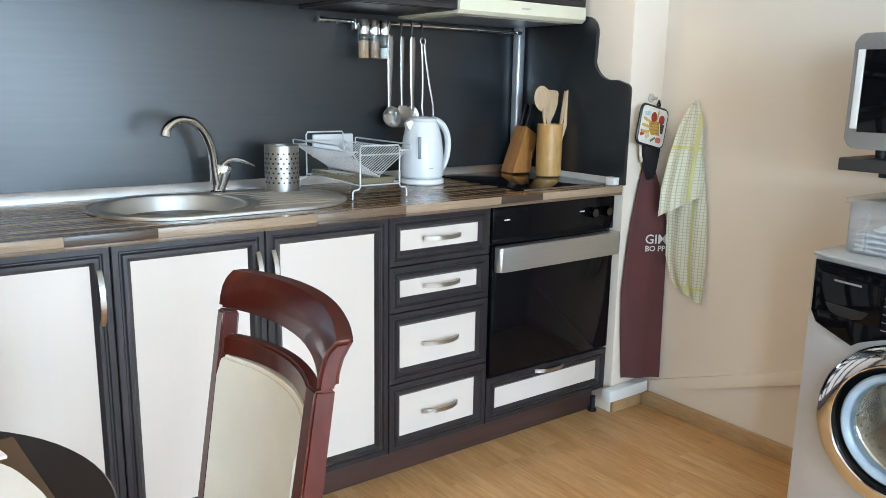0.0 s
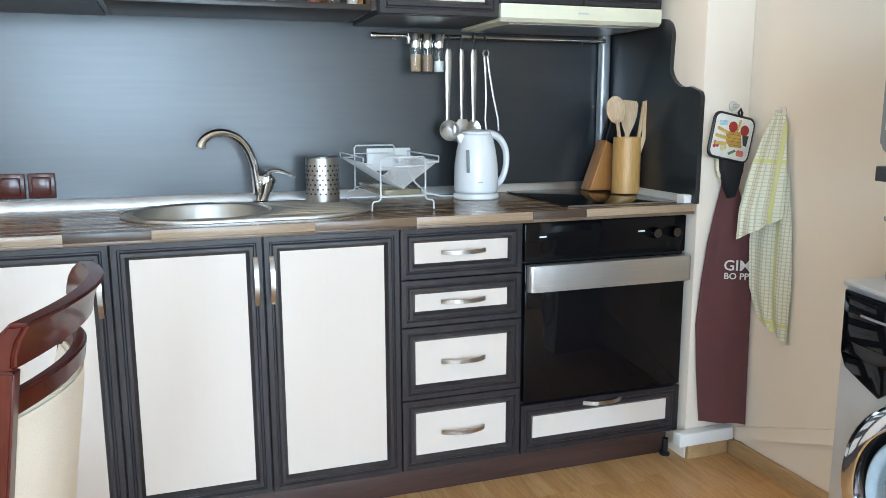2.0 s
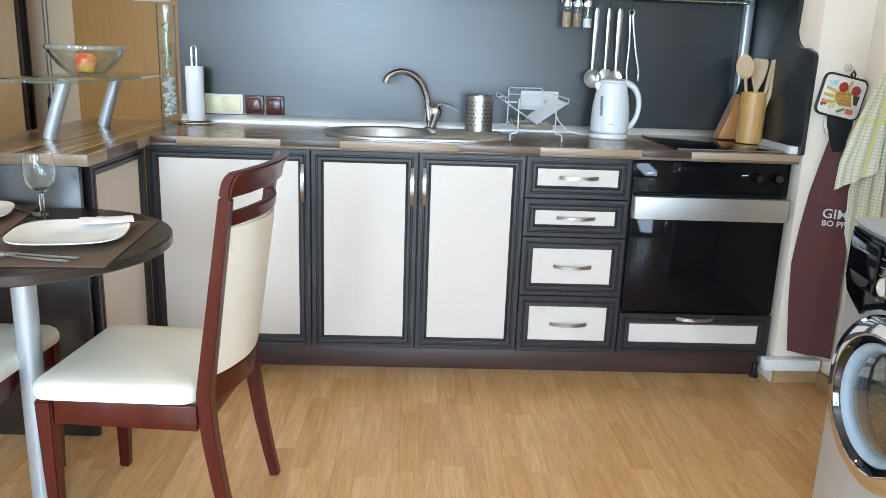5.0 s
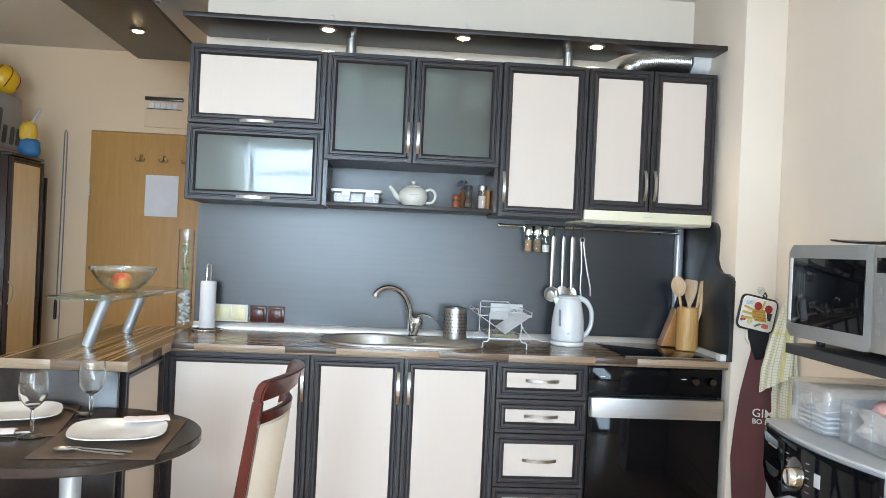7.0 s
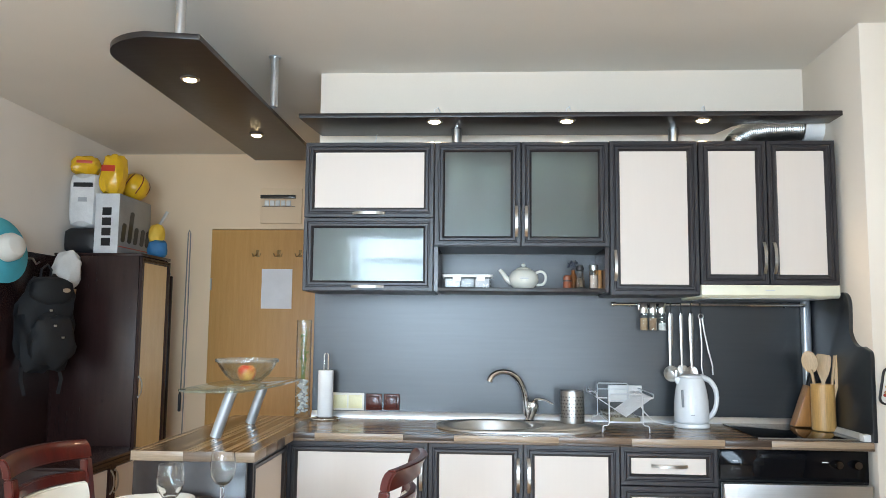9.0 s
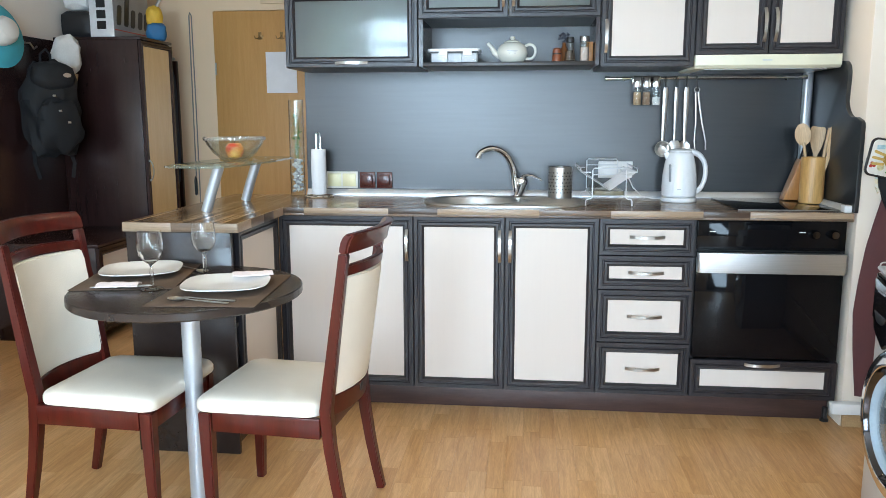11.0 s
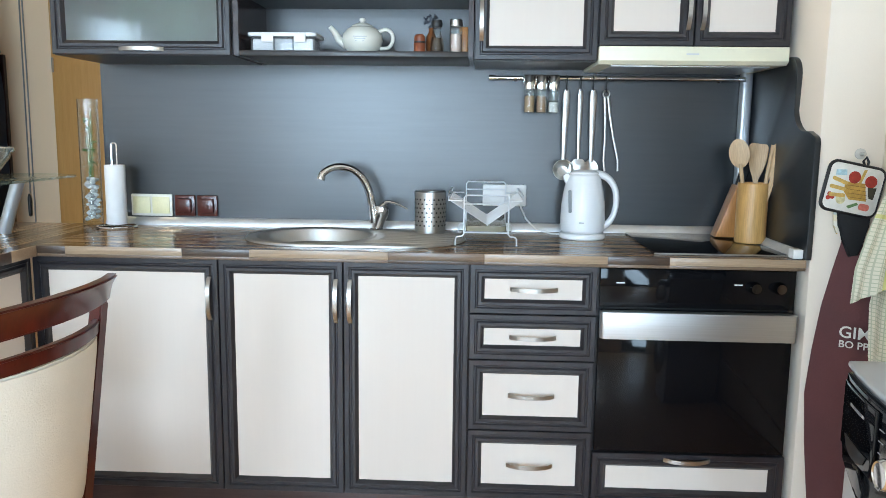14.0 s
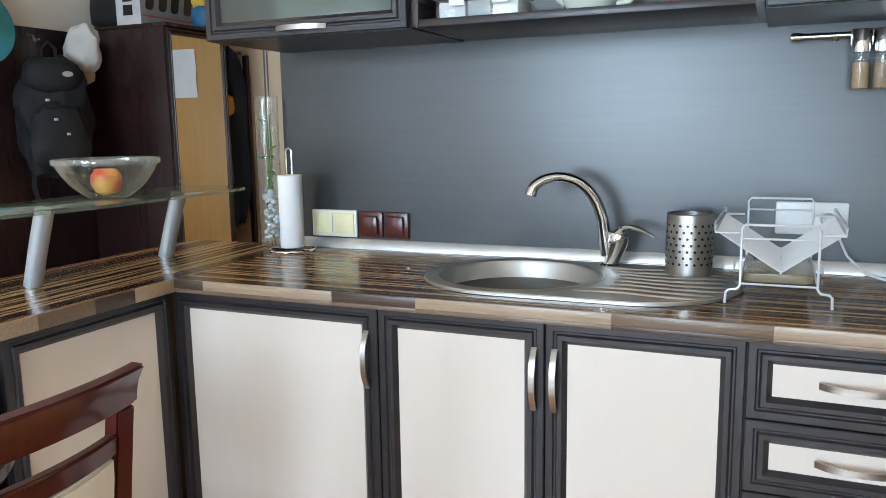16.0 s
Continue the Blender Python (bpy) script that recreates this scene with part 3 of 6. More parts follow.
wall_unit("wall_cabinet", -0.608, 1.522, 0.606, 0.695, "dark wall cabinet with a cream flap over a glass flap",
          [(0, 0.340, 0.606, 0.355, CREAM, (0.303, 0.018, False, 0.15)), (0, 0, 0.606, 0.339, FROSTED, (0.303, 0.018, False, 0.15))], (0.34,))
wall_unit("wall_cabinet", 0.0, 1.73, 0.797, 0.487, "dark wall cabinet with two frosted glass doors",
          [(0, 0, 0.398, 0.487, FROSTED, (0.376, 0.115, True, 0.14)), (0.399, 0, 0.398, 0.487, FROSTED, (0.021, 0.115, True, 0.14))], (0.24,))


def dish_stack(x, y, z, r, n, rise, label):
    s = thing("dish_stack", pose(x, y, z), label, "dishes", "dishes behind the frosted glass")
    for k in range(n):
        part("bowl", turned([(0, 0), (r * 0.5, 0), (r * 0.8, rise * 0.5), (r, rise * 0.95), (r * 0.985, rise), (r * 0.76, rise * 0.6), (r * 0.48, rise * 0.2), (0, rise * 0.2)], 28), PORCELAIN, s, "", pose(0, 0, rise * k))


PORCELAIN = plain("white_porcelain", (0.80, 0.79, 0.76), 0.25, 0, 0.03)
for dx, dr, dn in ((0.105, 0.07, 4), (0.28, 0.085, 3), (0.50, 0.085, 4), (0.69, 0.07, 3)):
    dish_stack(dx, 0.335, 1.73 + 0.259, dr, dn, 0.042, "stack of white porcelain bowls behind frosted glass")
for dx, dr, dn in ((-0.19, 0.06, 5), (-0.40, 0.07, 2)):
    dish_stack(dx, 0.335, 1.5395, dr, dn, 0.042, "stack of white porcelain bowls behind a glass flap")
wall_unit("wall_cabinet", 0.80, 1.514, 0.398, 0.705, "dark wall cabinet with one tall cream door", [(0, 0, 0.398, 0.705, CREAM, (0.021, 0.13, True, 0.14))])
wall_unit("wall_cabinet", 1.20, 1.562, 0.607, 0.657, "dark wall cabinet with two cream doors above the hood",
          [(0, 0, 0.303, 0.657, CREAM, (0.28, 0.12, True, 0.14)), (0.304, 0, 0.303, 0.657, CREAM, (0.021, 0.12, True, 0.14))])
niche = thing("niche_shelf", pose(0.0, UF, 1.53), "open wenge niche shelf under the glass cabinet", "shelf")
part("side", cube(0.0, 0.018, 0, 0.355, -0.005, 0.199), HALLWOOD, niche)
part("side", cube(0.78, 0.797, 0, 0.355, -0.005, 0.199), HALLWOOD, niche)
part("shelf_board", cube(0.018, 0.78, 0.002, 0.355, -0.005, 0.013, 0.001), WENGE_X, niche)
part("back_board", cube(0.018, 0.78, 0.349, 0.355, 0.013, 0.199), SPLASH, niche)
hood = thing("cooker_hood", pose(1.2, 0.0, 1.505), "cream slim cooker hood under the wall cabinet", "cooker hood")
bm = bmesh.new()
slab(bm, [(0.575, 0.0), (0.21, 0.0), (0.195, 0.012), (0.195, 0.056), (0.575, 0.056)], 0.002, 0.605, 0.003, Matrix(((0, 0, 1, 0), (1, 0, 0, 0), (0, 1, 0, 0), (0, 0, 0, 1))))
part("body", bm, plain("cream_enamel", (0.76, 0.73, 0.56), 0.35, 0, 0.03), hood)
part("filter", cube(0.05, 0.56, 0.24, 0.55, -0.004, -0.0005), ALU, hood, "grey metal grease filter")
part("marking", cube(0.28, 0.32, 0.1935, 0.1948, 0.030, 0.035), ALU, hood)

# canopy boards with halogen lamps
def downlight(parent, x, y, z):
    r = part("lamp_ring", turned([(0.028, 0.0), (0.040, 0.0), (0.041, -0.004), (0.034, -0.009), (0.028, -0.006), (0.028, 0.0)], 28), STEEL, parent, "steel lamp ring", pose(x, y, z))
    part("bulb", turned([(0, -0.002), (0.027, -0.002), (0.027, -0.010), (0.018, -0.014), (0, -0.015)], 24), LAMPGLOW, r, "lit halogen bulb")
    lamp("halogen_light", "SPOT", look((x, y, z - 0.03), (x, y, 0)), 16.0, (1.0, 0.78, 0.50), cone=120)


canopy = thing("canopy_board", pose(0, 0, 0), "dark wenge canopy board with three halogen lamps", "canopy")
part("board", slab(bmesh.new(), [(-0.635, 0.155), (1.828, 0.155), (1.828, 0.30), (1.44, 0.30), (1.40, 0.345), (1.36, 0.50), (-0.60, 0.50)], 2.322, 2.344, 0.002), WENGE_X, canopy)
for lx in (-0.005, 0.61, 1.228):
    downlight(canopy, lx, 0.212, 2.322)
for px in (0.093, 1.133):
    part("post", turned([(0.024, 2.2215), (0.024, 2.3215)], 24), ALU, canopy, "satin aluminium post", pose(px, 0.38, 0))
for px in (-0.005, 0.61, 1.228):
    bm = bmesh.new()
    rod(bm, [(px, 0.215, 2.345), (px, 0.22, 2.378), (px + 0.015, 0.24, 2.393), (px + 0.03, 0.28, 2.368), (px + 0.04, 0.35, 2.346)], 0.0018, 6)
    part("cable", bm, PAPER, canopy)
bm = bmesh.new()
rod(bm, [(-0.31, 0.46, 2.322), (-0.32, 0.47, 2.285), (-0.35, 0.48, 2.255), (-0.365, 0.49, 2.220)], 0.002, 6)
part("cable", bm, PAPER, canopy)
hang = thing("hanging_board", pose(0, 0, 0), "dark wenge ceiling board with lamps over the peninsula", "canopy")
part("board", slab(bmesh.new(), [(-0.815, -0.63)] + [(-0.815, 1.44), (-1.23, 1.44)] + [(-1.23, -0.42)] + arc(-0.97, -0.42, 0.26, 180, 262, 10, 0.25)[1:], 2.402, 2.424, 0.002), WENGE_X, hang)
for ly in (-0.19, 0.77):
    downlight(hang, -1.02, ly, 2.402)
for px, py in ((-0.875, -0.59), (-0.775, 0.33)):
    part("post", turned([(0.019, 2.4245), (0.019, 2.672), (0.030, 2.672), (0.030, 2.679)], 20), ALU, hang, "satin aluminium post", pose(px - 0.03, py, 0))
# flexible vent hose
bm = bmesh.new()
pts = [Vector((1.42, 0.40, 2.212)), Vector((1.425, 0.40, 2.24)), Vector((1.45, 0.40, 2.275)), Vector((1.50, 0.40, 2.30)), Vector((1.58, 0.40, 2.315)), Vector((1.68, 0.40, 2.32)), Vector((1.74, 0.40, 2.32))]
line, sc = [], []
for a, b in zip(pts, pts[1:]):
    k = max(2, int((b - a).length / 0.005))
    line += [a.lerp(b, i / k) for i in range(k)]
line.append(pts[-1])
rod(bm, line, 0.055, 20, [1.0 if i % 2 else 0.965 for i in range(len(line))])
hose = solid("vent_hose", bm, STEEL, "ribbed aluminium vent hose over the wall cabinets", "vent hose")
part("collar", turned([(0.058, 0), (0.06, 0), (0.06, 0.088), (0.058, 0.088)], 24, pose(1.742, 0.40, 2.32, 0, 90)), WHITE, hose, "white pipe collar")

# ---- trims, entrance and hall ----
OAK = wood("oak_trim", (0.48, 0.31, 0.155), (0.60, 0.41, 0.215), 0.4, (9, 0.8, 9), 3.0)
solid("baseboard_right", cube(2.004, 2.0195, -4.95, -0.0365, 0.0, 0.062, 0.003), OAK, "oak baseboard along the wall", "baseboard", "structure")
solid("baseboard_column", cube(1.834, 2.0035, -0.036, -0.0205, 0.0, 0.062, 0.003), OAK, "oak baseboard round the column", "baseboard", "structure")
solid("baseboard_left", cube(-2.6095, -2.594, -4.95, 0.82, 0.0, 0.062, 0.003), OAK, "oak baseboard along the hall wall", "baseboard", "structure")
solid("pipe_cover", cube(1.778, 2.002, -0.066, -0.0205, 0.064, 0.112, 0.006), WHITE, "white pipe cover across the foot of the column", "trim", "structure")
bm = bmesh.new()
slab(bm, [(-0.0675, 0.0645), (-0.0675, 0.112), (-0.13, 0.136), (-0.95, 0.441), (-0.95, 0.391), (-0.13, 0.088), (-0.09, 0.068)], 2.006, 2.0195, 0.002, Matrix(((0, 0, 1, 0), (1, 0, 0, 0), (0, 1, 0, 0), (0, 0, 0, 1))))
solid("cable_duct", bm, WALLS, "painted pipe cover rising along the wall", "trim", "structure")
solid("drain_elbow", turned([(0, 0.0), (0.018, 0.0), (0.018, 0.010), (0.011, 0.014), (0.011, 0.062), (0, 0.062)], 20, pose(1.785, 0.03, 0)), BLACK, "black adjustable cabinet foot", "foot")
entry = thing("entrance_door", pose(-1.865, 2.47, 0.004), "closed tan entrance door with hooks and a note", "door")
part("leaf", cube(0, 0.91, 0.0, 0.045, 0, 2.085, 0.003), TAN, entry)
bm = bmesh.new()
part("hinge", turned([(0, 0), (0.007, 0), (0.007, 0.09), (0, 0.09)], 10), STEEL, entry, "steel hinge", pose(0.01, -0.006, 1.62))
for hx in (0.36, 0.525, 0.69):
    bm = bmesh.new()
    box(bm, -0.012, 0.012, -0.006, -0.0005, -0.01, 0.045, 0.002)
    for s in (-1, 1):
        rod(bm, [(0, -0.006, 0.02), (s * 0.012, -0.02, -0.004), (s * 0.026, -0.030, -0.006), (s * 0.034, -0.032, 0.016)], 0.0035, 8)
    part("hook", bm, plain("aged_brass", (0.30, 0.20, 0.09), 0.35, 0.9), entry, "aged brass double hook", pose(hx, 0, 1.885))
part("note", sheet(6, 10, lambda u, v: (0.40 + 0.235 * u, -0.003 - 0.006 * abs(math.sin(5 * v)) - 0.003 * u, 1.485 + 0.30 * v), 0.0008), PAPER, entry, "sheet of white paper")
fuse = thing("fuse_box", pose(-1.49, 2.45, 2.168), "white fuse box set in the wall, lid ajar", "fuse box")
part("plate", cube(-0.005, 0.315, 0.02, 0.039, -0.03, 0.24, 0.003), HALLPAINT_WARMLIT, fuse)
part("lid", cube(0.0, 0.27, -0.012, 0.019, 0.16, 0.186, 0.003), plain("smoked_plastic", (0.05, 0.045, 0.04), 0.2), fuse, "smoked plastic lid")
for i in range(5):
    part("breaker", cube(0.03 + 0.042 * i, 0.062 + 0.042 * i, 0.004, 0.019, 0.105, 0.145, 0.002), WHITE, fuse, "white breaker")
part("strip", cube(0.01, 0.26, 0.0125, 0.019, 0.10, 0.104), BLACK, fuse)
cordm = bmesh.new()
rod(cordm, [(-2.062, 2.482, 0.86), (-2.058, 2.482, 1.5), (-2.055, 2.482, 2.06), (-2.047, 2.481, 2.085), (-2.036, 2.482, 2.06), (-2.035, 2.482, 1.4), (-2.04, 2.482, 0.35)], 0.0045, 8)
cord = solid("pull_cord", cordm, plain("grey_cord", (0.24, 0.23, 0.22), 0.6), "grey looped cord hanging on the hall wall", "cord")
part("weight", turned([(0, 0), (0.011, 0.01), (0.012, 0.12), (0.006, 0.15), (0, 0.15)], 14, pose(-2.062, 2.468, 0.71)), BLACK, cord, "black handle")

ward = thing("wardrobe", pose(-2.605, 1.61, 0.0), "dark wenge wardrobe with a mirror door", "wardrobe")
part("side", cube(0, 0.575, 0, 0.018, 0, 1.805, 0.001), HALLWOOD, ward)
part("side", cube(0, 0.575, 0.435, 0.453, 0, 1.805, 0.001), HALLWOOD, ward)
part("top", cube(0, 0.595, -0.002, 0.455, 1.806, 1.824, 0.001), HALLWOOD, ward)
part("back_board", cube(0.0, 0.006, 0.018, 0.435, 0, 1.805), HALLWOOD, ward)
wd = part("door", moulded_frame(0.45, 1.79, 0.75), HALLWOOD, ward, "dark framed door", pose(0.597, 0.0015, 0.008, 0, 0, 90))
part("mirror", cube(0.034, 0.416, 0.006, 0.013, 0.034, 1.756), MIRROR, wd, "clear mirror pane")
part("handle", bow(0.14, True), STEEL, wd, "bowed steel handle", pose(0.022, 0.0, 0.95))
solid("coat_rack", cube(-2.608, -2.588, 0.88, 1.608, 0.585, 1.80, 0.001), HALLWOOD, "dark wenge coat rack panel on the wall", "coat rack")
bench = thing("shoe_cabinet", pose(-2.605, 0.83, 0.0), "low dark wenge shoe cabinet with cream doors", "cabinet")
part("side", cube(0, 0.64, 0, 0.018, 0.0, 0.565, 0.001), HALLWOOD, bench)
part("side", cube(0, 0.64, 0.75, 0.768, 0.0, 0.565, 0.001), HALLWOOD, bench)
part("top", cube(0, 0.66, -0.004, 0.770, 0.566, 0.584, 0.002), HALLWOOD, bench)
part("shelf", cube(0, 0.64, 0.018, 0.75, 0.06, 0.078), HALLWOOD, bench)
for i in range(2):
    bd = part("door", moulded_frame(0.38, 0.49, 1.0), HALLWOOD, bench, "dark framed door", pose(0.66, 0.003 + 0.383 * i, 0.072, 0, 0, 90))
    part("panel", cube(0.0445, 0.3355, 0.009, 0.015, 0.0445, 0.4455), CREAM, bd, "cream panel")
    part("handle", bow(0.14, True), STEEL, bd, "bowed steel handle", pose(0.355 if i == 0 else 0.024, 0, 0.37))

# hat, backpack and cap on the coat panel
STRAW = plain("turquoise_straw", (0.06, 0.42, 0.52), 0.7, 0, 0.12, 6, bump=0.5, fine=200)
hat = thing("sun_hat", pose(-2.52, 0.95, 1.785, 8, 78, -5), "turquoise straw sun hat with a white crown", "hat")
part("brim", turned([(0.075, 0.0), (0.11, -0.002), (0.15, -0.012), (0.195, -0.035), (0.197, -0.032), (0.15, -0.008), (0.11, 0.004), (0.075, 0.004)], 40), STRAW, hat)
part("crown", turned([(0.080, 0.0), (0.082, 0.03), (0.078, 0.065), (0.060, 0.092), (0.03, 0.104), (0, 0.107)], 36), plain("white_straw", (0.72, 0.70, 0.64), 0.7, 0, 0.08, 6, bump=0.5, fine=200), hat, "white straw crown")
NYLON = plain("black_nylon", (0.006, 0.007, 0.009), 0.75, 0, 0.3, 8, bump=0.3, fine=180)
pack = thing("backpack", pose(-2.45, 1.28, 1.07, 0, 0, 55), "black nylon backpack hanging on the panel", "backpack")


def pillow(sx, sy, sz, p=3.2, n=18, wob=0.0, seed=0):
    """A soft box: a superellipsoid with slight lumps, base at z = 0."""
    bm = bmesh.new()
    bmesh.ops.create_uvsphere(bm, u_segments=n * 2, v_segments=n, radius=1)
    for v in bm.verts:
        c = v.co
        k = (abs(c.x) ** p + abs(c.y) ** p + abs(c.z) ** p) ** (-1 / p)
        d = 1 + wob * noise.noise(c * 2.3 + Vector((seed, 0, 0)))
        v.co = Vector((c.x * k * sx / 2 * d, c.y * k * sy / 2 * d, c.z * k * sz / 2 * d + sz / 2))
    return bm


part("bag", pillow(0.32, 0.20, 0.56, 2.8, 18, 0.24, 1), NYLON, pack)
part("front_pocket", pillow(0.26, 0.10, 0.30, 2.7, 14, 0.25, 2), NYLON, pack, "", pose(0, -0.11, 0.04))
part("top_pocket", pillow(0.25, 0.13, 0.17, 3.0, 12, 0.1, 3), NYLON, pack, "", pose(0.0, -0.06, 0.40))
bm = bmesh.new()
rod(bm, [(-0.03, 0.03, 0.54), (-0.03, 0.02, 0.62), (0.0, 0.01, 0.65), (0.03, 0.02, 0.62), (0.03, 0.03, 0.54)], 0.008, 8)
part("loop", bm, NYLON, pack)
for s in (-1, 1):
    bm = bmesh.new()
    sweep(bm, [(s * 0.11, 0.03, 0.03), (s * 0.12, 0.0, -0.05), (s * 0.10, -0.01, -0.14)], rect_section(0.003, 0.022), (0, 1, 0))
    part("strap", bm, NYLON, pack)
part("badge", turned([(0, 0), (0.024, 0), (0.024, 0.002), (0, 0.002)], 20, pose(0.06, -0.128, 0.49, 90) @ Matrix.Diagonal((1, 0.55, 1, 1))), ALU, pack, "grey oval badge")
for bx_, bz_ in ((-0.02, 0.27), (0.03, 0.20), (-0.05, 0.36)):
    part("buckle", cube(bx_, bx_ + 0.018, -0.164, -0.158, bz_, bz_ + 0.012, 0.002), ALU, pack, "grey buckle")
hook_m = bmesh.new()
rod(hook_m, [(-2.587, 1.28, 1.76), (-2.55, 1.28, 1.755), (-2.52, 1.27, 1.72), (-2.50, 1.27, 1.735)], 0.006, 8)
solid("coat_hook", hook_m, STEEL, "steel coat hook on the wenge panel", "hook")
cap = thing("baseball_cap", pose(-2.46, 1.47, 1.57, 0, 8, 30), "white cotton cap hanging above the backpack", "hat")
part("crown", pillow(0.17, 0.10, 0.25, 2.4, 12, 0.2, 5), plain("white_cotton", (0.70, 0.68, 0.64), 0.85, 0, 0.1, 8, bump=0.3), cap)
part("peak", sheet(10, 6, lambda u, v: (-0.07 + 0.15 * u, -0.035 - 0.03 * math.sin(math.pi * u), 0.02 - 0.08 * v * (0.5 + math.sin(math.pi * u) * 0.5)), 0.003), plain("khaki_cotton", (0.42, 0.30, 0.18), 0.85, 0, 0.1), cap, "khaki peak")

# packs on top of the wardrobe
CARD = plain("printed_card", (0.42, 0.43, 0.44), 0.35, 0, 0.08)
bigbox = thing("grey_carton", pose(-2.36, 1.64, 1.825), "grey printed carton with black lettering bars", "box")
part("carton", cube(0, 0.165, 0, 0.48, 0, 0.40, 0.003), plain("silver_card", (0.26, 0.265, 0.27), 0.3, 0, 0.15, 5), bigbox)
part("end_print", cube(0.002, 0.163, -0.0016, -0.0003, 0.002, 0.398), plain("pale_card", (0.66, 0.67, 0.68), 0.4), bigbox, "pale carton end")
for a, lo, hi in ((0.03, 0.08, 0.21), (0.125, 0.08, 0.30), (0.215, 0.08, 0.20), (0.315, 0.08, 0.20), (0.40, 0.08, 0.20)):
    bm = bmesh.new()
    slab(bm, [(y + 0.18 * (z - lo), z) for y, z in rounded(a, a + 0.058, lo, hi, 0.02)], 0.1653, 0.1668, 0, Matrix(((0, 0, 1, 0), (1, 0, 0, 0), (0, 1, 0, 0), (0, 0, 0, 1))))
    part("lettering_bar", bm, BLACK, bigbox, "black lettering bar")
part("print_band", cube(0.1653, 0.1664, 0.01, 0.47, 0.045, 0.052), plain("red_band", (0.5, 0.06, 0.03), 0.4), bigbox, "thin red band")
for i in range(4):
    part("lettering_bar", cube(0.05, 0.112, -0.0032, -0.0018, 0.05 + 0.068 * i, 0.102 + 0.068 * i), BLACK, bigbox, "black lettering bar")
milk = thing("white_package", pose(-2.575, 1.665, 2.005, 0, 0, 4), "white shrink-wrapped package with grey bars", "package")
part("wrap", pillow(0.20, 0.28, 0.37, 7.0, 14, 0.02, 3), plain("white_film", (0.74, 0.74, 0.73), 0.35), milk, "", pose(0.10, 0.14, 0))
part("lettering_bar", cube(0.04, 0.17, -0.003, -0.001, 0.27, 0.30), BLACK, milk, "black lettering bar")
part("lettering_bar", cube(0.075, 0.135, -0.003, -0.001, 0.17, 0.20), CARD, milk, "grey emblem")
solid("black_radio", pillow(0.24, 0.24, 0.178, 6, 12, 0.0), plain("black_case", (0.012, 0.012, 0.014), 0.4), "small black case under the white package", "case", m=pose(-2.475, 1.785, 1.825))
for nm, m, sz, col in (("yellow_bag", pose(-2.52, 1.785, 2.376, 0, 0, 20), (0.18, 0.15, 0.13), (0.80, 0.46, 0.02)), ("yellow_bag", pose(-2.30, 1.73, 2.2258, 0, 4, -8), (0.15, 0.14, 0.28), (0.82, 0.48, 0.02))):
    bg = thing(nm, m, "yellow plastic food bag with red print", "bag", "yellow bags")
    part("film", pillow(*sz, 3.4, 14, 0.18, 7), plain("yellow_film", col, 0.25, 0, 0.1), bg)
    part("print", cube(-0.05, 0.05, -sz[1] / 2 - 0.004, -sz[1] / 2 + 0.002, sz[2] * 0.55, sz[2] * 0.7, 0.001), plain("red_print", (0.62, 0.05, 0.02), 0.4), bg, "red printed bar")
ball = thing("yellow_ball", pose(-2.255, 1.97, 2.3255), "yellow ball with dark red curved marks", "ball")
bm = bmesh.new()
bmesh.ops.create_uvsphere(bm, u_segments=32, v_segments=20, radius=0.10)
part("ball", bm, plain("yellow_vinyl", (0.80, 0.47, 0.02), 0.3), ball)
for k in range(6):
    a = radians(60 * k)
    pts = [Vector((math.cos(a + s * 0.9) * math.cos(s * 1.7 - 0.6), math.sin(a + s * 0.9) * math.cos(s * 1.7 - 0.6), math.sin(s * 1.7 - 0.6))) * 0.1 for s in [i / 10 for i in range(11)]]
    bm = bmesh.new()
    rod(bm, pts, 0.004, 6)
    part("mark", bm, plain("maroon_print", (0.18, 0.02, 0.02), 0.4), ball)
float_bag = thing("beach_bag", pose(-2.075, 1.985, 1.825, 0, 0, 20), "blue and yellow beach bag on the wardrobe", "bag")
part("lower_half", pillow(0.13, 0.12, 0.13, 3.0, 12, 0.12, 6), plain("blue_canvas", (0.03, 0.17, 0.36), 0.6), float_bag, "blue canvas")
part("upper_half", pillow(0.11, 0.10, 0.15, 2.4, 12, 0.15, 7), plain("yellow_canvas", (0.78, 0.48, 0.05), 0.6), float_bag, "yellow canvas", pose(-0.01, 0, 0.09))
bm = bmesh.new()
rod(bm, [(0.0, 0, 0.22), (0.03, 0, 0.28), (0.055, 0, 0.33)], 0.011, 10)
part("stick", bm, ALU, float_bag, "grey stick end")
NAVY = plain("navy_cloth", (0.012, 0.024, 0.055), 0.85, 0, 0.3, 8, bump=0.3)
rail_m = bmesh.new()
rod(rail_m, [(-2.58, 2.40, 1.74), (-2.35, 2.40, 1.74), (-2.15, 2.40, 1.74)], 0.012, 12)
coat_rail = thing("coat_stand", pose(0, 0, 0), "dark rail of hanging coats beyond the wardrobe", "coat rack")
part("rail", rail_m, STEEL, coat_rail)
part("rail_post", cube(-2.18, -2.15, 2.43, 2.46, 0.0, 1.727, 0.003), HALLWOOD, coat_rail)
part("shelf", cube(-2.58, -2.12, 2.10, 2.48, 0.40, 0.42, 0.002), HALLWOOD, coat_rail)
for i, cx in enumerate((-2.52, -2.38, -2.235)):
    part("coat", pillow(0.16, 0.18, 1.02, 2.8, 14, 0.2, 3 + i), NAVY if i != 1 else NYLON, coat_rail, "dark coat", pose(cx + 0.015, 2.36, 0.70))
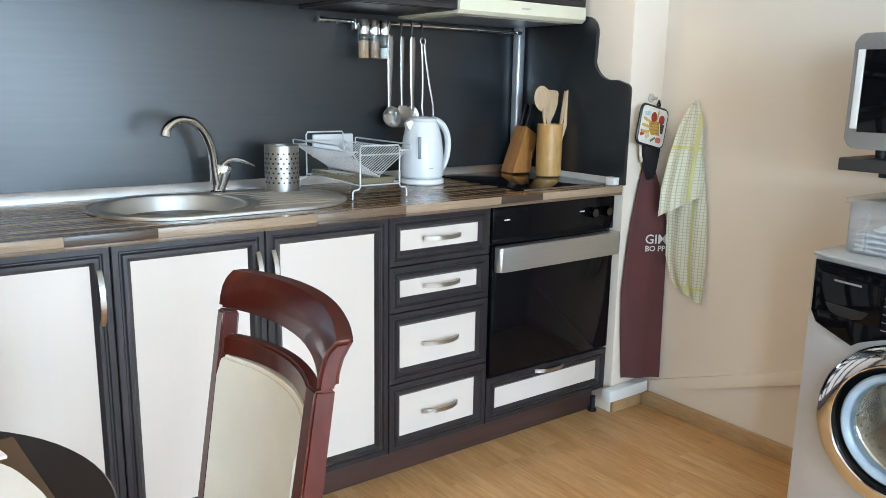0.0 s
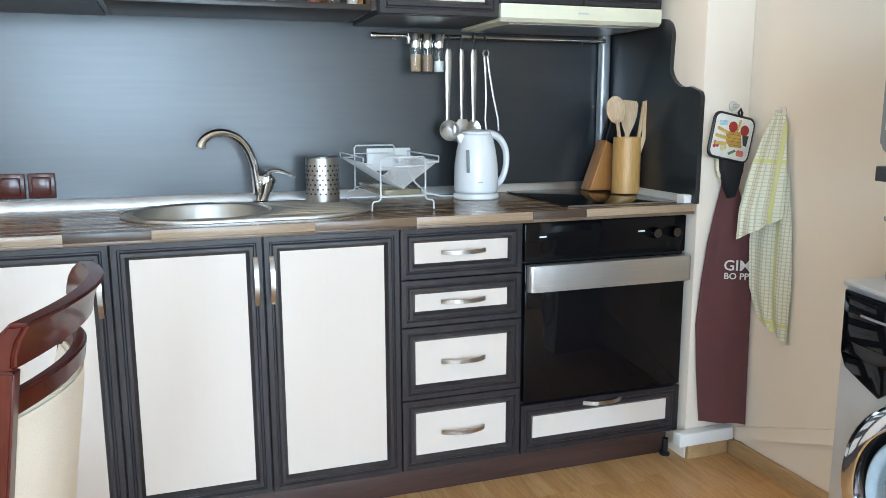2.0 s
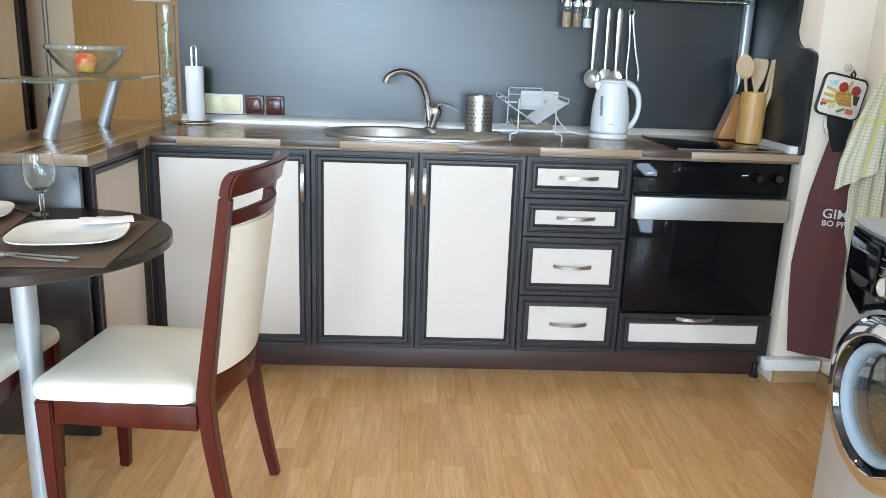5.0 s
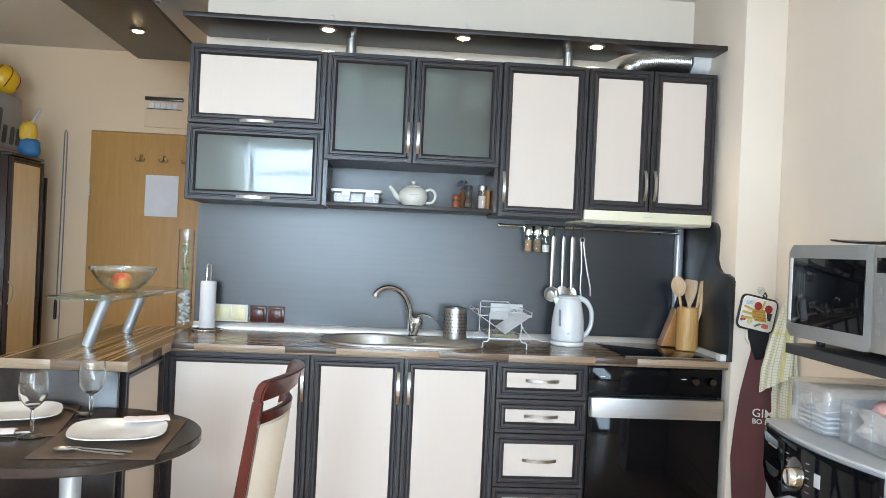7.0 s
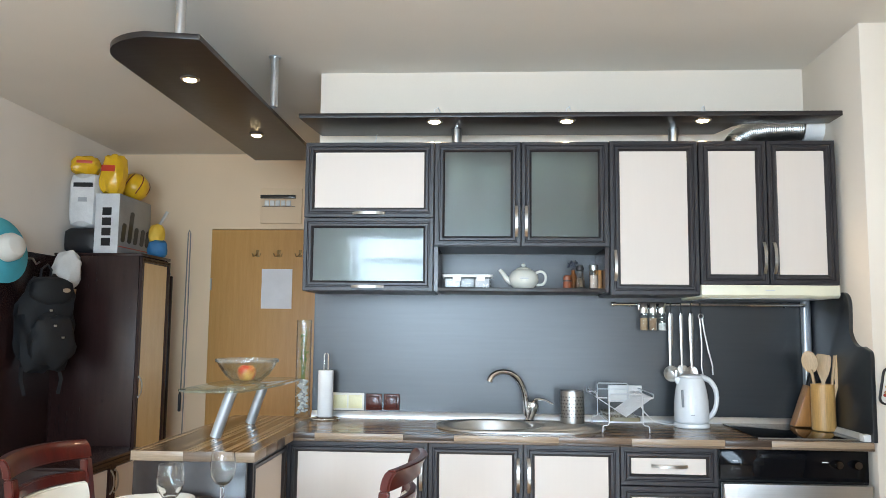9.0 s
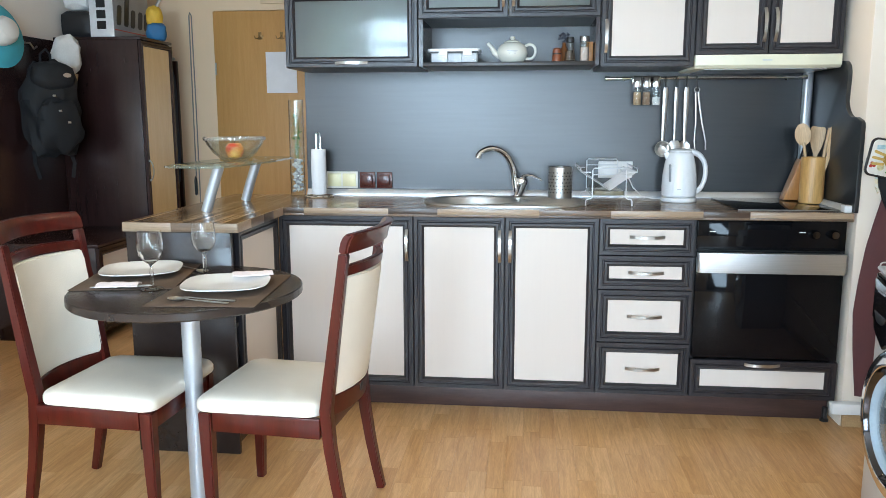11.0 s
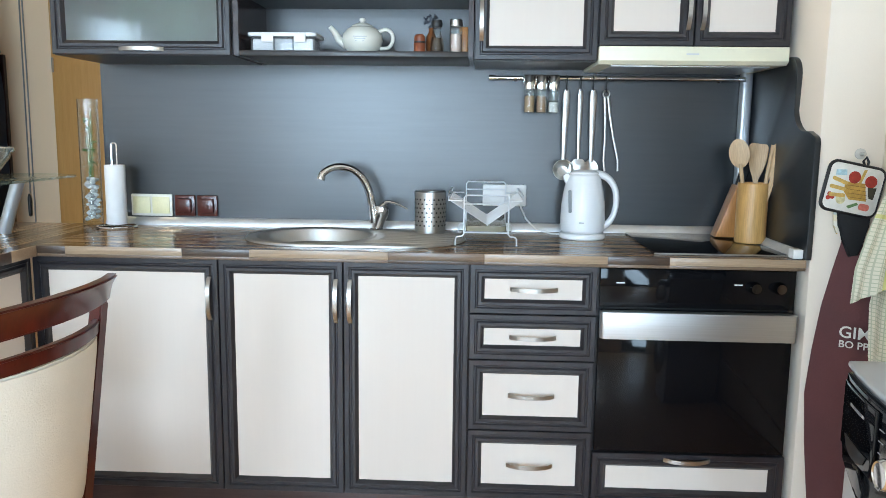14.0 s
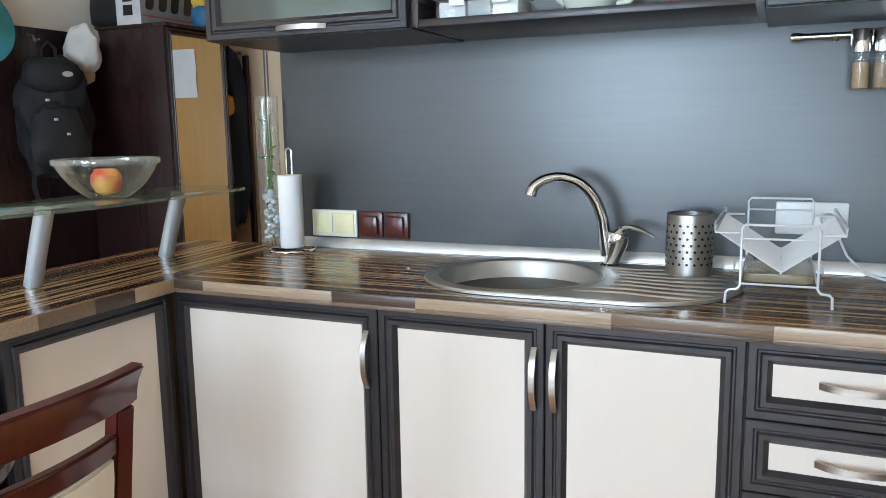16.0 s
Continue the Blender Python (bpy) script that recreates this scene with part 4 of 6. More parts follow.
part("bag", pillow(0.12, 0.09, 0.36, 2.8, 12, 0.2, 12), plain("brown_bag_cloth", (0.15, 0.095, 0.055), 0.8), coat_rail, "brown shoulder bag", pose(-2.21, 2.23, 0.90))
part("pouch", pillow(0.15, 0.08, 0.13, 3.8, 10, 0.08, 13), plain("orange_pouch_cloth", (0.70, 0.28, 0.02), 0.7), coat_rail, "orange pouch", pose(-2.195, 2.235, 1.36))
for i in range(3):
    part("shoe", pillow(0.10, 0.25, 0.10, 2.6, 10, 0.2, 20 + i), NYLON if i % 2 else plain("tan_shoe", (0.30, 0.20, 0.12), 0.6), coat_rail, "shoe", pose(-2.50 + 0.13 * i, 2.24, 0.421))

# sofa corner by the hall wall
sofa = thing("sofa", pose(-2.60, -2.2, 0.0), "low sofa under a pale throw", "sofa")
part("base", cube(0.02, 0.82, 0.02, 1.84, 0.03, 0.22, 0.015), plain("dark_fabric", (0.06, 0.05, 0.045), 0.85), sofa)
part("throw", pillow(0.88, 1.92, 0.24, 9, 22, 0.06, 4), plain("white_throw", (0.66, 0.62, 0.54), 0.9, 0, 0.12, 14, bump=0.6, fine=90), sofa, "white fringed throw", pose(0.43, 0.93, 0.17))

# ---- round table and chairs ----
TZ = 0.752
table = thing("round_table", pose(-0.605, -0.945, 0), "round dark wenge table on a silver leg", "table")
part("tabletop", turned([(0, TZ - 0.028), (0.364, TZ - 0.028), (0.368, TZ - 0.024), (0.368, TZ - 0.003), (0.365, TZ), (0, TZ)], 72), TABLEWOOD, table)
leg = part("leg", turned([(0, 0.02), (0.030, 0.02), (0.030, TZ - 0.034), (0.055, TZ - 0.034), (0.055, TZ - 0.0285), (0, TZ - 0.0285)], 28), ALUPAINT, table, "silver painted tube leg")
part("foot", turned([(0, 0), (0.034, 0), (0.034, 0.014), (0.031, 0.0195), (0, 0.0195)], 28), BLACK, leg, "black plastic foot")


def back_x(z):
    """How far back the raked chair back stands at a height."""
    return 0.205 + 0.080 * max(0, (z - 0.42)) / 0.56 if z > 0.42 else 0.205 + 0.065 * ((0.42 - z) / 0.42) ** 1.5


def dining_chair(m):
    c = thing("dining_chair", m, "mahogany dining chair with cream leather seat and back", "chair", "chairs at the round table")
    for s in (-1, 1):
        bm = bmesh.new()
        pts = [(back_x(z), s * (0.184 + 0.014 * max(0, z - 0.4)), z) for z in (0.0, 0.08, 0.18, 0.3, 0.42, 0.5, 0.6, 0.7, 0.8, 0.905)]
        sweep(bm, pts, rect_section(0.034, 0.036), (1, 0, 0), [0.80, 0.86, 0.95, 1.02, 1.06, 1.03, 0.97, 0.92, 0.86, 0.82])
        bmesh.ops.bevel(bm, geom=bm.edges[:], offset=0.003, segments=2, affect="EDGES")
        part("back_leg", bm, CHERRY, c)
        bm = bmesh.new()
        sweep(bm, [(-0.185, s * 0.185, 0.0), (-0.185, s * 0.19, 0.2), (-0.185, s * 0.193, 0.395)], rect_section(0.042, 0.042), (1, 0, 0), [0.68, 0.86, 1.0])
        bmesh.ops.bevel(bm, geom=bm.edges[:], offset=0.004, segments=2, affect="EDGES")
        part("front_leg", bm, CHERRY, c)
        part("side_apron", cube(-0.16, 0.19, s * 0.198 - 0.011, s * 0.198 + 0.011, 0.335, 0.398, 0.002), CHERRY, c)
    part("front_apron", cube(-0.20, -0.175, -0.171, 0.171, 0.335, 0.398, 0.002), CHERRY, c)
    part("rear_apron", cube(0.19, 0.212, -0.183, 0.183, 0.345, 0.398, 0.002), CHERRY, c)

    def rail(prof, half, bowed, name, mat, lift=0.0, soft=0.006):
        """A curved board across the back; prof: height, front and back of its section."""
        n = 18
        bm = bmesh.new()
        rings = []
        for i in range(n + 1):
            s = -1 + 2 * i / n
            off = bowed * (1 - s * s)
            front = [(z + lift * (1 - s * s), f) for z, f, _ in prof]
            rear = [(z + lift * (1 - s * s), r) for z, _, r in prof[::-1]]
            rings.append([bm.verts.new((back_x(z) + off + o, s * half, z)) for z, o in front + rear])
        m = len(rings[0])
        for a, b in zip(rings, rings[1:]):
            for j in range(m):
                bm.faces.new((a[j], a[(j + 1) % m], b[(j + 1) % m], b[j]))
        bm.faces.new(rings[0][::-1])
        bm.faces.new(rings[-1])
        bmesh.ops.recalc_face_normals(bm, faces=bm.faces[:])
        sharp = [e for e in bm.edges if len(e.link_faces) == 2 and e.calc_face_angle(0) > 0.9]
        bmesh.ops.bevel(bm, geom=sharp, offset=soft, segments=3, affect="EDGES")
        return part(name, bm, mat, c)

    rail([(0.906, -0.014, 0.014), (0.925, -0.014, 0.014), (0.942, -0.012, 0.017), (0.955, -0.007, 0.023), (0.966, 0.003, 0.029)], 0.211, 0.047, "top_rail", CHERRY, 0.006, 0.005)
    rail([(0.835, -0.010, 0.010), (0.868, -0.010, 0.010)], 0.182, 0.046, "cross_rail", CHERRY, 0.006, 0.004)
    rail([(0.462, -0.012, 0.010), (0.49, -0.018, 0.013), (0.805, -0.018, 0.013), (0.836, -0.012, 0.010)], 0.176, 0.044, "back_pad", LEATHER, 0.0, 0.005)
    low = rail([(0.398, -0.011, 0.011), (0.461, -0.011, 0.011)], 0.172, 0.042, "lower_rail", CHERRY, 0.0, 0.003)
    part("tag", cube(0.2605, 0.2645, -0.022, 0.006, 0.43, 0.455, 0.001), BLACK, low, "small black maker's tag")
    bm = bmesh.new()
    rings = []
    for z, inset in ((0.398, 0.012), (0.401, 0.003), (0.408, 0.0), (0.424, 0.0), (0.434, 0.004), (0.441, 0.012), (0.446, 0.026), (0.450, 0.055), (0.453, 0.10), (0.4545, 0.15)):
        ring = rounded(-0.218 + inset, 0.186 - inset, -0.232 + inset, 0.232 - inset, max(0.045 - inset * 0.3, 0.012), 6)
        rings.append([bm.verts.new((x, y * (0.93 - 0.17 * x), z)) for x, y in ring])
    for lo, hi in zip(rings, rings[1:]):
        for i in range(len(lo)):
            bm.faces.new((lo[i - 1], lo[i], hi[i], hi[i - 1]))
    bm.faces.new(rings[-1])
    bm.faces.new(rings[0][::-1])
    part("seat", bm, LEATHER, c)
    return c


chair = dining_chair(pose(-0.290, -0.938, 0, 0, 0, -4.8))
copy_thing(chair, pose(-0.842, -0.937, 0, 0, 0, 176.6))

# place settings
MAT_ = plain("woven_placemat", (0.105, 0.066, 0.042), 0.75, 0, 0.2, 10, bump=0.5, fine=300)


def placemat(m):
    return solid("placemat", cube(-0.165, 0.165, -0.235, 0.235, 0.0, 0.003, 0.001), MAT_, "brown woven placemat on the table", "placemat", m=m, group="placemats")


placemat(pose(-0.470, -0.985, TZ + 0.0005, 0, 0, 4))
placemat(pose(-0.845, -0.79, TZ + 0.0005, 0, 0, 12))


def superring(a, n, p=3.4):
    out = []
    for i in range(n):
        t = 2 * math.pi * i / n
        c, s = math.cos(t), math.sin(t)
        k = (abs(c) ** p + abs(s) ** p) ** (-1 / p)
        out.append((a * c * k, a * s * k))
    return out


def plate(m):
    bm = bmesh.new()
    n = 48
    prof = [(0.06, 0.0, 2), (0.075, 0.003, 2.4), (0.10, 0.011, 3), (0.125, 0.017, 3.2), (0.136, 0.0195, 3.2), (0.136, 0.0225, 3.2), (0.125, 0.0205, 3.2), (0.10, 0.0145, 3), (0.08, 0.0075, 2.4), (0.05, 0.006, 2)]
    rings = [[bm.verts.new((x, y, z)) for x, y in superring(a, n, p)] for a, z, p in prof]
    for a, b in zip(rings, rings[1:]):
        for i in range(n):
            bm.faces.new((a[i], a[(i + 1) % n], b[(i + 1) % n], b[i]))
    bm.faces.new(rings[0][::-1])
    bm.faces.new(rings[-1])
    return solid("dinner_plate", bm, CERAMIC, "white square-round ceramic dinner plate on a placemat", "plate", m=m, group="dinner plates")


plate(pose(-0.463, -0.975, TZ + 0.004, 0, 0, 12))
plate(pose(-0.85, -0.775, TZ + 0.004, 0, 0, 20))


def wine_glass(m):
    prof = [(0, 0), (0.034, 0.0), (0.034, 0.002), (0.012, 0.006), (0.005, 0.012), (0.0045, 0.03), (0.006, 0.045), (0.0045, 0.058), (0.006, 0.066), (0.02, 0.075), (0.032, 0.09), (0.0365, 0.108), (0.036, 0.125), (0.0325, 0.152),
            (0.0312, 0.152), (0.0345, 0.125), (0.0345, 0.108), (0.030, 0.091), (0.018, 0.077), (0, 0.071)]
    return solid("wine_glass", turned([(r * 1.12, z * 1.24) for r, z in prof], 36), GLASSWARE, "empty stemmed wine glass on the table", "glass", m=m, group="wine glasses")


wine_glass(pose(-0.700, -1.000, TZ + 0.0005))
wine_glass(pose(-0.608, -0.80, TZ + 0.004))


def cutlery(name, m, head):
    bm = bmesh.new()
    pts = [(-0.10, 0, 0.003), (-0.05, 0, 0.004), (0.0, 0, 0.006), (0.045, 0, 0.008)]
    sweep(bm, pts, rect_section(0.002, 0.009), (0, 0, 1), [1.3, 1.1, 0.8, 0.6])
    if head == "spoon":
        lathe(bm, [(0, -0.003), (0.012, -0.0025), (0.019, 0.0015), (0.0195, 0.003), (0.012, -0.0005), (0, -0.001)], 20, pose(0.07, 0, 0.006) @ Matrix.Diagonal((1.5, 1, 1, 1)))
    else:
        box(bm, 0.044, 0.07, -0.011, 0.011, 0.006, 0.008, 0.0008)
        for k in range(4):
            box(bm, 0.069, 0.098, -0.011 + 0.0063 * k, -0.0077 + 0.0063 * k, 0.0058, 0.0075, 0.0004)
    return solid(name, bm, STEEL, "stainless steel " + head + " on a placemat", head, m=m, group="cutlery")


cutlery("fork", pose(-0.465, -1.150, TZ + 0.004, 0, 0, 176), "fork")
cutlery("spoon", pose(-0.475, -1.172, TZ + 0.004, 0, 0, 172), "spoon")
cutlery("fork", pose(-0.80, -1.005, TZ + 0.004, 0, 0, 10), "fork")
cutlery("spoon", pose(-0.70, -0.69, TZ + 0.004, 0, 0, -40), "spoon")


def napkin(m, seed):
    return solid("napkin", sheet(14, 10, lambda u, v: (-0.06 + 0.13 * u, -0.03 + 0.06 * v, 0.003 + 0.006 * abs(noise.noise((4 * u, 5 * v, seed))) + 0.006 * math.sin(math.pi * v)), 0.004), plain("pink_paper", (0.78, 0.69, 0.68), 0.9, 0, 0.05), "folded pale pink paper napkin", "napkin", m=m, group="napkins")


napkin(pose(-0.42, -0.865, TZ + 0.0275, 0, 0, 25), 3)
napkin(pose(-0.815, -1.010, TZ + 0.012, 0, 0, 12), 5)

# ---- peninsula top: glass shelf, bowl, vase, paper towel ----
shelf = thing("glass_shelf", pose(0, 0, 0), "curved clear glass shelf on two silver legs", "shelf")
outline = arc(-0.80, -0.36, 0.14, 180, 330, 10, 0.09) + [(-0.645, -0.20), (-0.632, 0.0), (-0.632, 0.2)] + arc(-0.77, 0.34, 0.14, -20, 150, 10, 0.09) + [(-0.93, 0.2), (-0.945, 0.0), (-0.942, -0.2)]
part("pane", slab(bmesh.new(), outline, 1.104, 1.112, 0.001), SHELFGLASS, shelf)
for ly in (-0.22, 0.24):
    bm = bmesh.new()
    rod(bm, [(-0.84, ly, 0.912), (-0.84 + 0.03, ly, 1.005), (-0.775, ly, 1.1035)], 0.022, 20)
    part("leg", bm, ALUPAINT, shelf, "slanted silver tube leg")
bowl = solid("fruit_bowl", turned([(0, 0), (0.055, 0), (0.062, 0.004), (0.102, 0.035), (0.132, 0.075), (0.140, 0.092), (0.146, 0.093), (0.147, 0.106), (0.143, 0.108), (0.138, 0.097), (0.128, 0.076), (0.098, 0.038), (0.055, 0.010), (0, 0.009)], 56, Matrix.Diagonal((0.9, 0.9, 0.96, 1))), BOWLGLASS, "clear glass fruit bowl on the glass shelf", "bowl", m=pose(-0.785, -0.01, 1.1125))
# rim whitened by its milky glass, where highlights run round the edge
part("rim", turned([(0.1275, 0.0905), (0.1330, 0.0905), (0.1345, 0.096), (0.1330, 0.1042), (0.1290, 0.1048)], 56), RIMGLASS, bowl, "thick glass rim, milky for its highlights")
KA = Nodes("apple_skin")
nz = KA.noise(KA.coords(), 14.0, 2.0)
KA.l(KA.ramp(nz, [(0.38, (0.62, 0.06, 0.03)), (0.62, (0.80, 0.44, 0.10))]), KA.b.inputs["Base Color"])
KA.b.inputs["Roughness"].default_value = 0.3
apple = thing("apple", pose(-0.785, -0.015, 1.1222), "red and yellow apple in the glass bowl", "apple")
part("flesh", turned([(0, 0.006), (0.012, 0.0), (0.028, 0.006), (0.039, 0.03), (0.038, 0.05), (0.026, 0.066), (0.012, 0.068), (0, 0.060)], 32), KA.mat, apple)
bm = bmesh.new()
rod(bm, [(0, 0, 0.060), (0.002, 0, 0.072), (0.006, 0, 0.080)], 0.0015, 6)
part("stalk", bm, EDGE_DARK, apple)
vase = thing("glass_vase", pose(-0.672, 0.545, 0.911), "tall clear glass vase with pebbles and a green sprig", "vase")
part("glass", turned([(0, 0), (0.037, 0), (0.038, 0.002), (0.038, 0.478), (0.0362, 0.478), (0.0362, 0.008), (0, 0.008)], 40), GLASS, vase)
rp = random.Random(11)
for k in range(64):
    bm = bmesh.new()
    bmesh.ops.create_icosphere(bm, subdivisions=2, radius=rp.uniform(0.008, 0.012))
    a, r = rp.uniform(0, 6.28), 0.0225 * math.sqrt(rp.uniform(0, 1))
    part("pebble", bm, PAPER if k % 3 else CARD, vase, "", pose(r * math.cos(a), r * math.sin(a), 0.020 + 0.0025 * k) @ Matrix.Diagonal((1, 1, 0.75, 1)))
GREEN = plain("leaf_green", (0.07, 0.20, 0.03), 0.5, 0, 0.25)
for k in range(4):
    bm = bmesh.new()
    rod(bm, [(0.004 * k - 0.008, 0.004, 0.15), (0.006 * k - 0.01, 0.006, 0.26), (0.008 * k - 0.014, 0.002, 0.34 + 0.03 * k)], 0.0016, 6)
    part("stem", bm, GREEN, vase)
for k in range(11):
    bm = bmesh.new()
    bmesh.ops.create_icosphere(bm, subdivisions=2, radius=1)
    part("leaf", bm, GREEN, vase, "", pose(rp.uniform(-0.02, 0.02), rp.uniform(-0.018, 0.018), rp.uniform(0.22, 0.44), rp.uniform(0, 180), rp.uniform(0, 60), rp.uniform(0, 360)) @ Matrix.Diagonal((0.014, 0.006, 0.0012, 1)))
roll = thing("paper_towel", pose(-0.54, 0.466, 0.911), "white paper towel roll on a chrome wire stand", "paper towel")
part("paper", turned([(0.018, 0.012), (0.036, 0.012), (0.037, 0.014), (0.037, 0.232), (0.036, 0.234), (0.018, 0.234), (0.018, 0.012)], 36), plain("tissue", (0.82, 0.82, 0.82), 0.95, 0, 0.03, bump=0.4, fine=160), roll)
bm = bmesh.new()
rod(bm, [(0.07 * math.cos(radians(a)), 0.07 * math.sin(radians(a)), 0.004) for a in range(0, 360, 12)], 0.0035, 8, closed=True)
part("base_ring", bm, CHROME, roll)
bm = bmesh.new()
rod(bm, [(-0.07, 0, 0.004), (0.0, 0, 0.004), (0.07, 0, 0.004)], 0.003, 8)
part("base_bar", bm, CHROME, roll)
bm = bmesh.new()
rod(bm, [(-0.010, 0, 0.006), (-0.010, 0, 0.29)] + [(x, 0, z) for x, z in arc(0, 0.305, 0.0105, 180, 0, 8)] + [(0.010, 0, 0.29), (0.010, 0, 0.006)], 0.003, 8)
part("rod", bm, CHROME, roll)


def wall_socket(x, w, z0, z1, mat, label, holes):
    s = thing("wall_socket", pose(x, 0.576, z0), label, "socket", "sockets on the backsplash")
    plate_ = part("plate", cube(0, w, -0.012, -0.0003, 0, z1 - z0, 0.004), mat, s)
    for hx in holes:
        if mat is BROWNPLASTIC:
            part("rocker", cube(0.012, w - 0.012, -0.026, -0.0122, 0.012, z1 - z0 - 0.012, 0.006), mat, s)
        elif mat is IVORY:
            part("rocker", cube(hx - 0.034, hx + 0.034, -0.017, -0.0122, 0.010, z1 - z0 - 0.010, 0.003), plain("yellowed_plastic", (0.80, 0.74, 0.46), 0.35), s)
        else:
            part("well", turned([(0.022, 0), (0.022, 0.003), (0.018, 0.003), (0.018, 0.001), (0, 0.001)], 24, pose(0, 0, 0, 90)), mat, s, "", pose(hx, -0.0122, (z1 - z0) / 2))
    return s


wall_socket(-0.528, 0.162, 0.945, 1.03, IVORY, "double ivory light switch on the backsplash", (0.043, 0.119))
wall_socket(-0.356, 0.080, 0.947, 1.028, BROWNPLASTIC, "brown bakelite socket on the backsplash", (0.04,))
wall_socket(-0.268, 0.080, 0.947, 1.028, BROWNPLASTIC, "brown bakelite socket on the backsplash", (0.04,))
sock = wall_socket(0.838, 0.165, 1.005, 1.087, WHITE, "double white wall socket with a plugged-in lead", (0.045, 0.12))
part("plug", turned([(0, 0), (0.017, 0), (0.015, 0.03), (0.007, 0.04), (0, 0.04)], 20, pose(0.12, -0.0155, 0.04, 90)), WHITE, sock, "white plug")

# ---- sink, tap and cooker top ----
SINKSTEEL = plain("sink_steel", (0.60, 0.59, 0.565), 0.46, 1.0, 0.06, 5)
sink = thing("inset_sink", pose(0.25, 0.285, 0.911), "round stainless steel sink with a ribbed drainer", "sink")
part("bowl", turned([(0.200, 0.006), (0.196, -0.002), (0.192, -0.05), (0.178, -0.12), (0.14, -0.145), (0.03, -0.150), (0, -0.150)], 56), SINKSTEEL, sink)
part("waste", turned([(0, -0.147), (0.03, -0.147), (0.034, -0.1485)], 24), CHROME, sink, "chrome waste")
part("bowl_rim", turned([(0.198, 0.0062), (0.204, 0.0095), (0.212, 0.0095), (0.219, 0.0062)], 56), SINKSTEEL, sink)
stadium = arc(0.305, 0.0, 0.225, -90, 90, 24, 0.235) + arc(0.0, 0.0, 0.235, 90, 270, 28)
drain = part("drainer", holed(stadium, [(0.2 * math.cos(2 * math.pi * i / 48), 0.2 * math.sin(2 * math.pi * i / 48)) for i in range(48)], 0.0, 0.006), SINKSTEEL, sink, "ribbed steel drainer plate")
bm = bmesh.new()
rod(bm, [(x * 0.985, y * 0.985, 0.0055) for x, y in stadium[:-1]], 0.0035, 8, closed=True)
part("outer_rim", bm, SINKSTEEL, drain)
for i in range(8):
    yy = -0.155 + 0.044 * i
    xe = 0.305 + 0.195 * math.sqrt(max(0, 1 - (yy / 0.225) ** 2))
    xs = max(math.sqrt(max(0, 0.219 ** 2 - yy * yy)), 0.12) + 0.025
    bm = bmesh.new()
    sweep(bm, [(xs + (xe - xs) * q / 12, yy + 0.010 * math.sin(0.42 * q + 0.5 * i), 0.0065) for q in range(13)], [(0.005, 0), (0.0035, 0.005), (0, 0.008), (-0.002, 0), (0, -0.008), (0.0035, -0.005)], (0, 0, 1), [0.2, 0.7] + [1] * 9 + [0.7, 0.2])
    part("rib", bm, SINKSTEEL, drain)
tap = thing("kitchen_tap", pose(0.445, 0.462, 0.917), "chrome swan-neck kitchen tap with a lever", "tap")
part("base_ring", turned([(0, 0), (0.025, 0), (0.025, 0.005), (0.021, 0.009), (0, 0.009)], 28), CHROME, tap)
part("body", turned([(0, 0.006), (0.019, 0.006), (0.021, 0.03), (0.027, 0.062), (0.029, 0.078), (0.027, 0.090), (0.016, 0.099), (0, 0.101)], 28), CHROME, tap, "", pose(0, 0, 0, 0, 16, 0))
bm = bmesh.new()
ctrl = [(-0.006, -0.004, 0.030), (-0.014, -0.008, 0.09), (-0.022, -0.015, 0.14), (-0.042, -0.026, 0.188), (-0.075, -0.042, 0.222), (-0.115, -0.060, 0.236), (-0.150, -0.076, 0.232), (-0.178, -0.090, 0.214), (-0.187, -0.094, 0.190)]
rod(bm, curve(ctrl, 5), 0.0135, 18, blend([1.3, 1.15, 1.08, 1.02, 0.98, 0.95, 0.95, 0.98, 1.15], 5))
part("spout", bm, CHROME, tap)
bm = bmesh.new()
sweep(bm, curve([(0.018, -0.002, 0.090), (0.042, -0.008, 0.106), (0.075, -0.014, 0.103), (0.118, -0.020, 0.084)]), oval_section(0.014, 0.030), (0, 0, 1), blend([1.5, 1.25, 0.95, 0.45]))
part("lever", bm, CHROME, tap)
hob = thing("ceramic_hob", pose(1.375, 0.035, 0.911), "black glass ceramic hob set in the worktop", "hob")
part("glass", slab(bmesh.new(), rounded(0, 0.41, 0, 0.50, 0.008), 0.0, 0.005, 0.001), BLACKGLASS, hob)
for a, b, c_, d in ((0, 0.41, -0.004, -0.0005), (0, 0.41, 0.5005, 0.504)):
    part("frame", cube(a, b, c_, d, 0, 0.005), STEEL, hob)

# ---- on the worktop ----
cup = thing("cutlery_holder", pose(0.648, 0.417, 0.918), "perforated stainless steel cutlery holder on the drainer", "holder")
part("wall", turned([(0.050, 0), (0.056, 0), (0.056, 0.148), (0.0545, 0.150), (0.053, 0.148), (0.053, 0.004), (0, 0.004)], 48), STEEL, cup)
bm = bmesh.new()
for i in range(7):
    for j in range(20):
        a = 2 * math.pi * (j + 0.5 * (i % 2)) / 20
        lathe(bm, [(0, 0.0005), (0.0035, 0.0005), (0.0035, -0.001)], 8, pose(0.056 * math.cos(a), 0.056 * math.sin(a), 0.03 + 0.0155 * i) @ Matrix.Rotation(a, 4, "Z") @ pose(0, 0, 0, 0, 90))
tagged(part("perforation", bm, BLACK, cup, "rows of small dark holes"), kind="stuff")
WIRE = plain("silver_wire", (0.74, 0.76, 0.79), 0.3, 0.35, 0.04)
rack = thing("dish_rack", pose(0.777, 0.13, 0.911), "silver wire dish rack with a V-shaped trough", "dish rack")
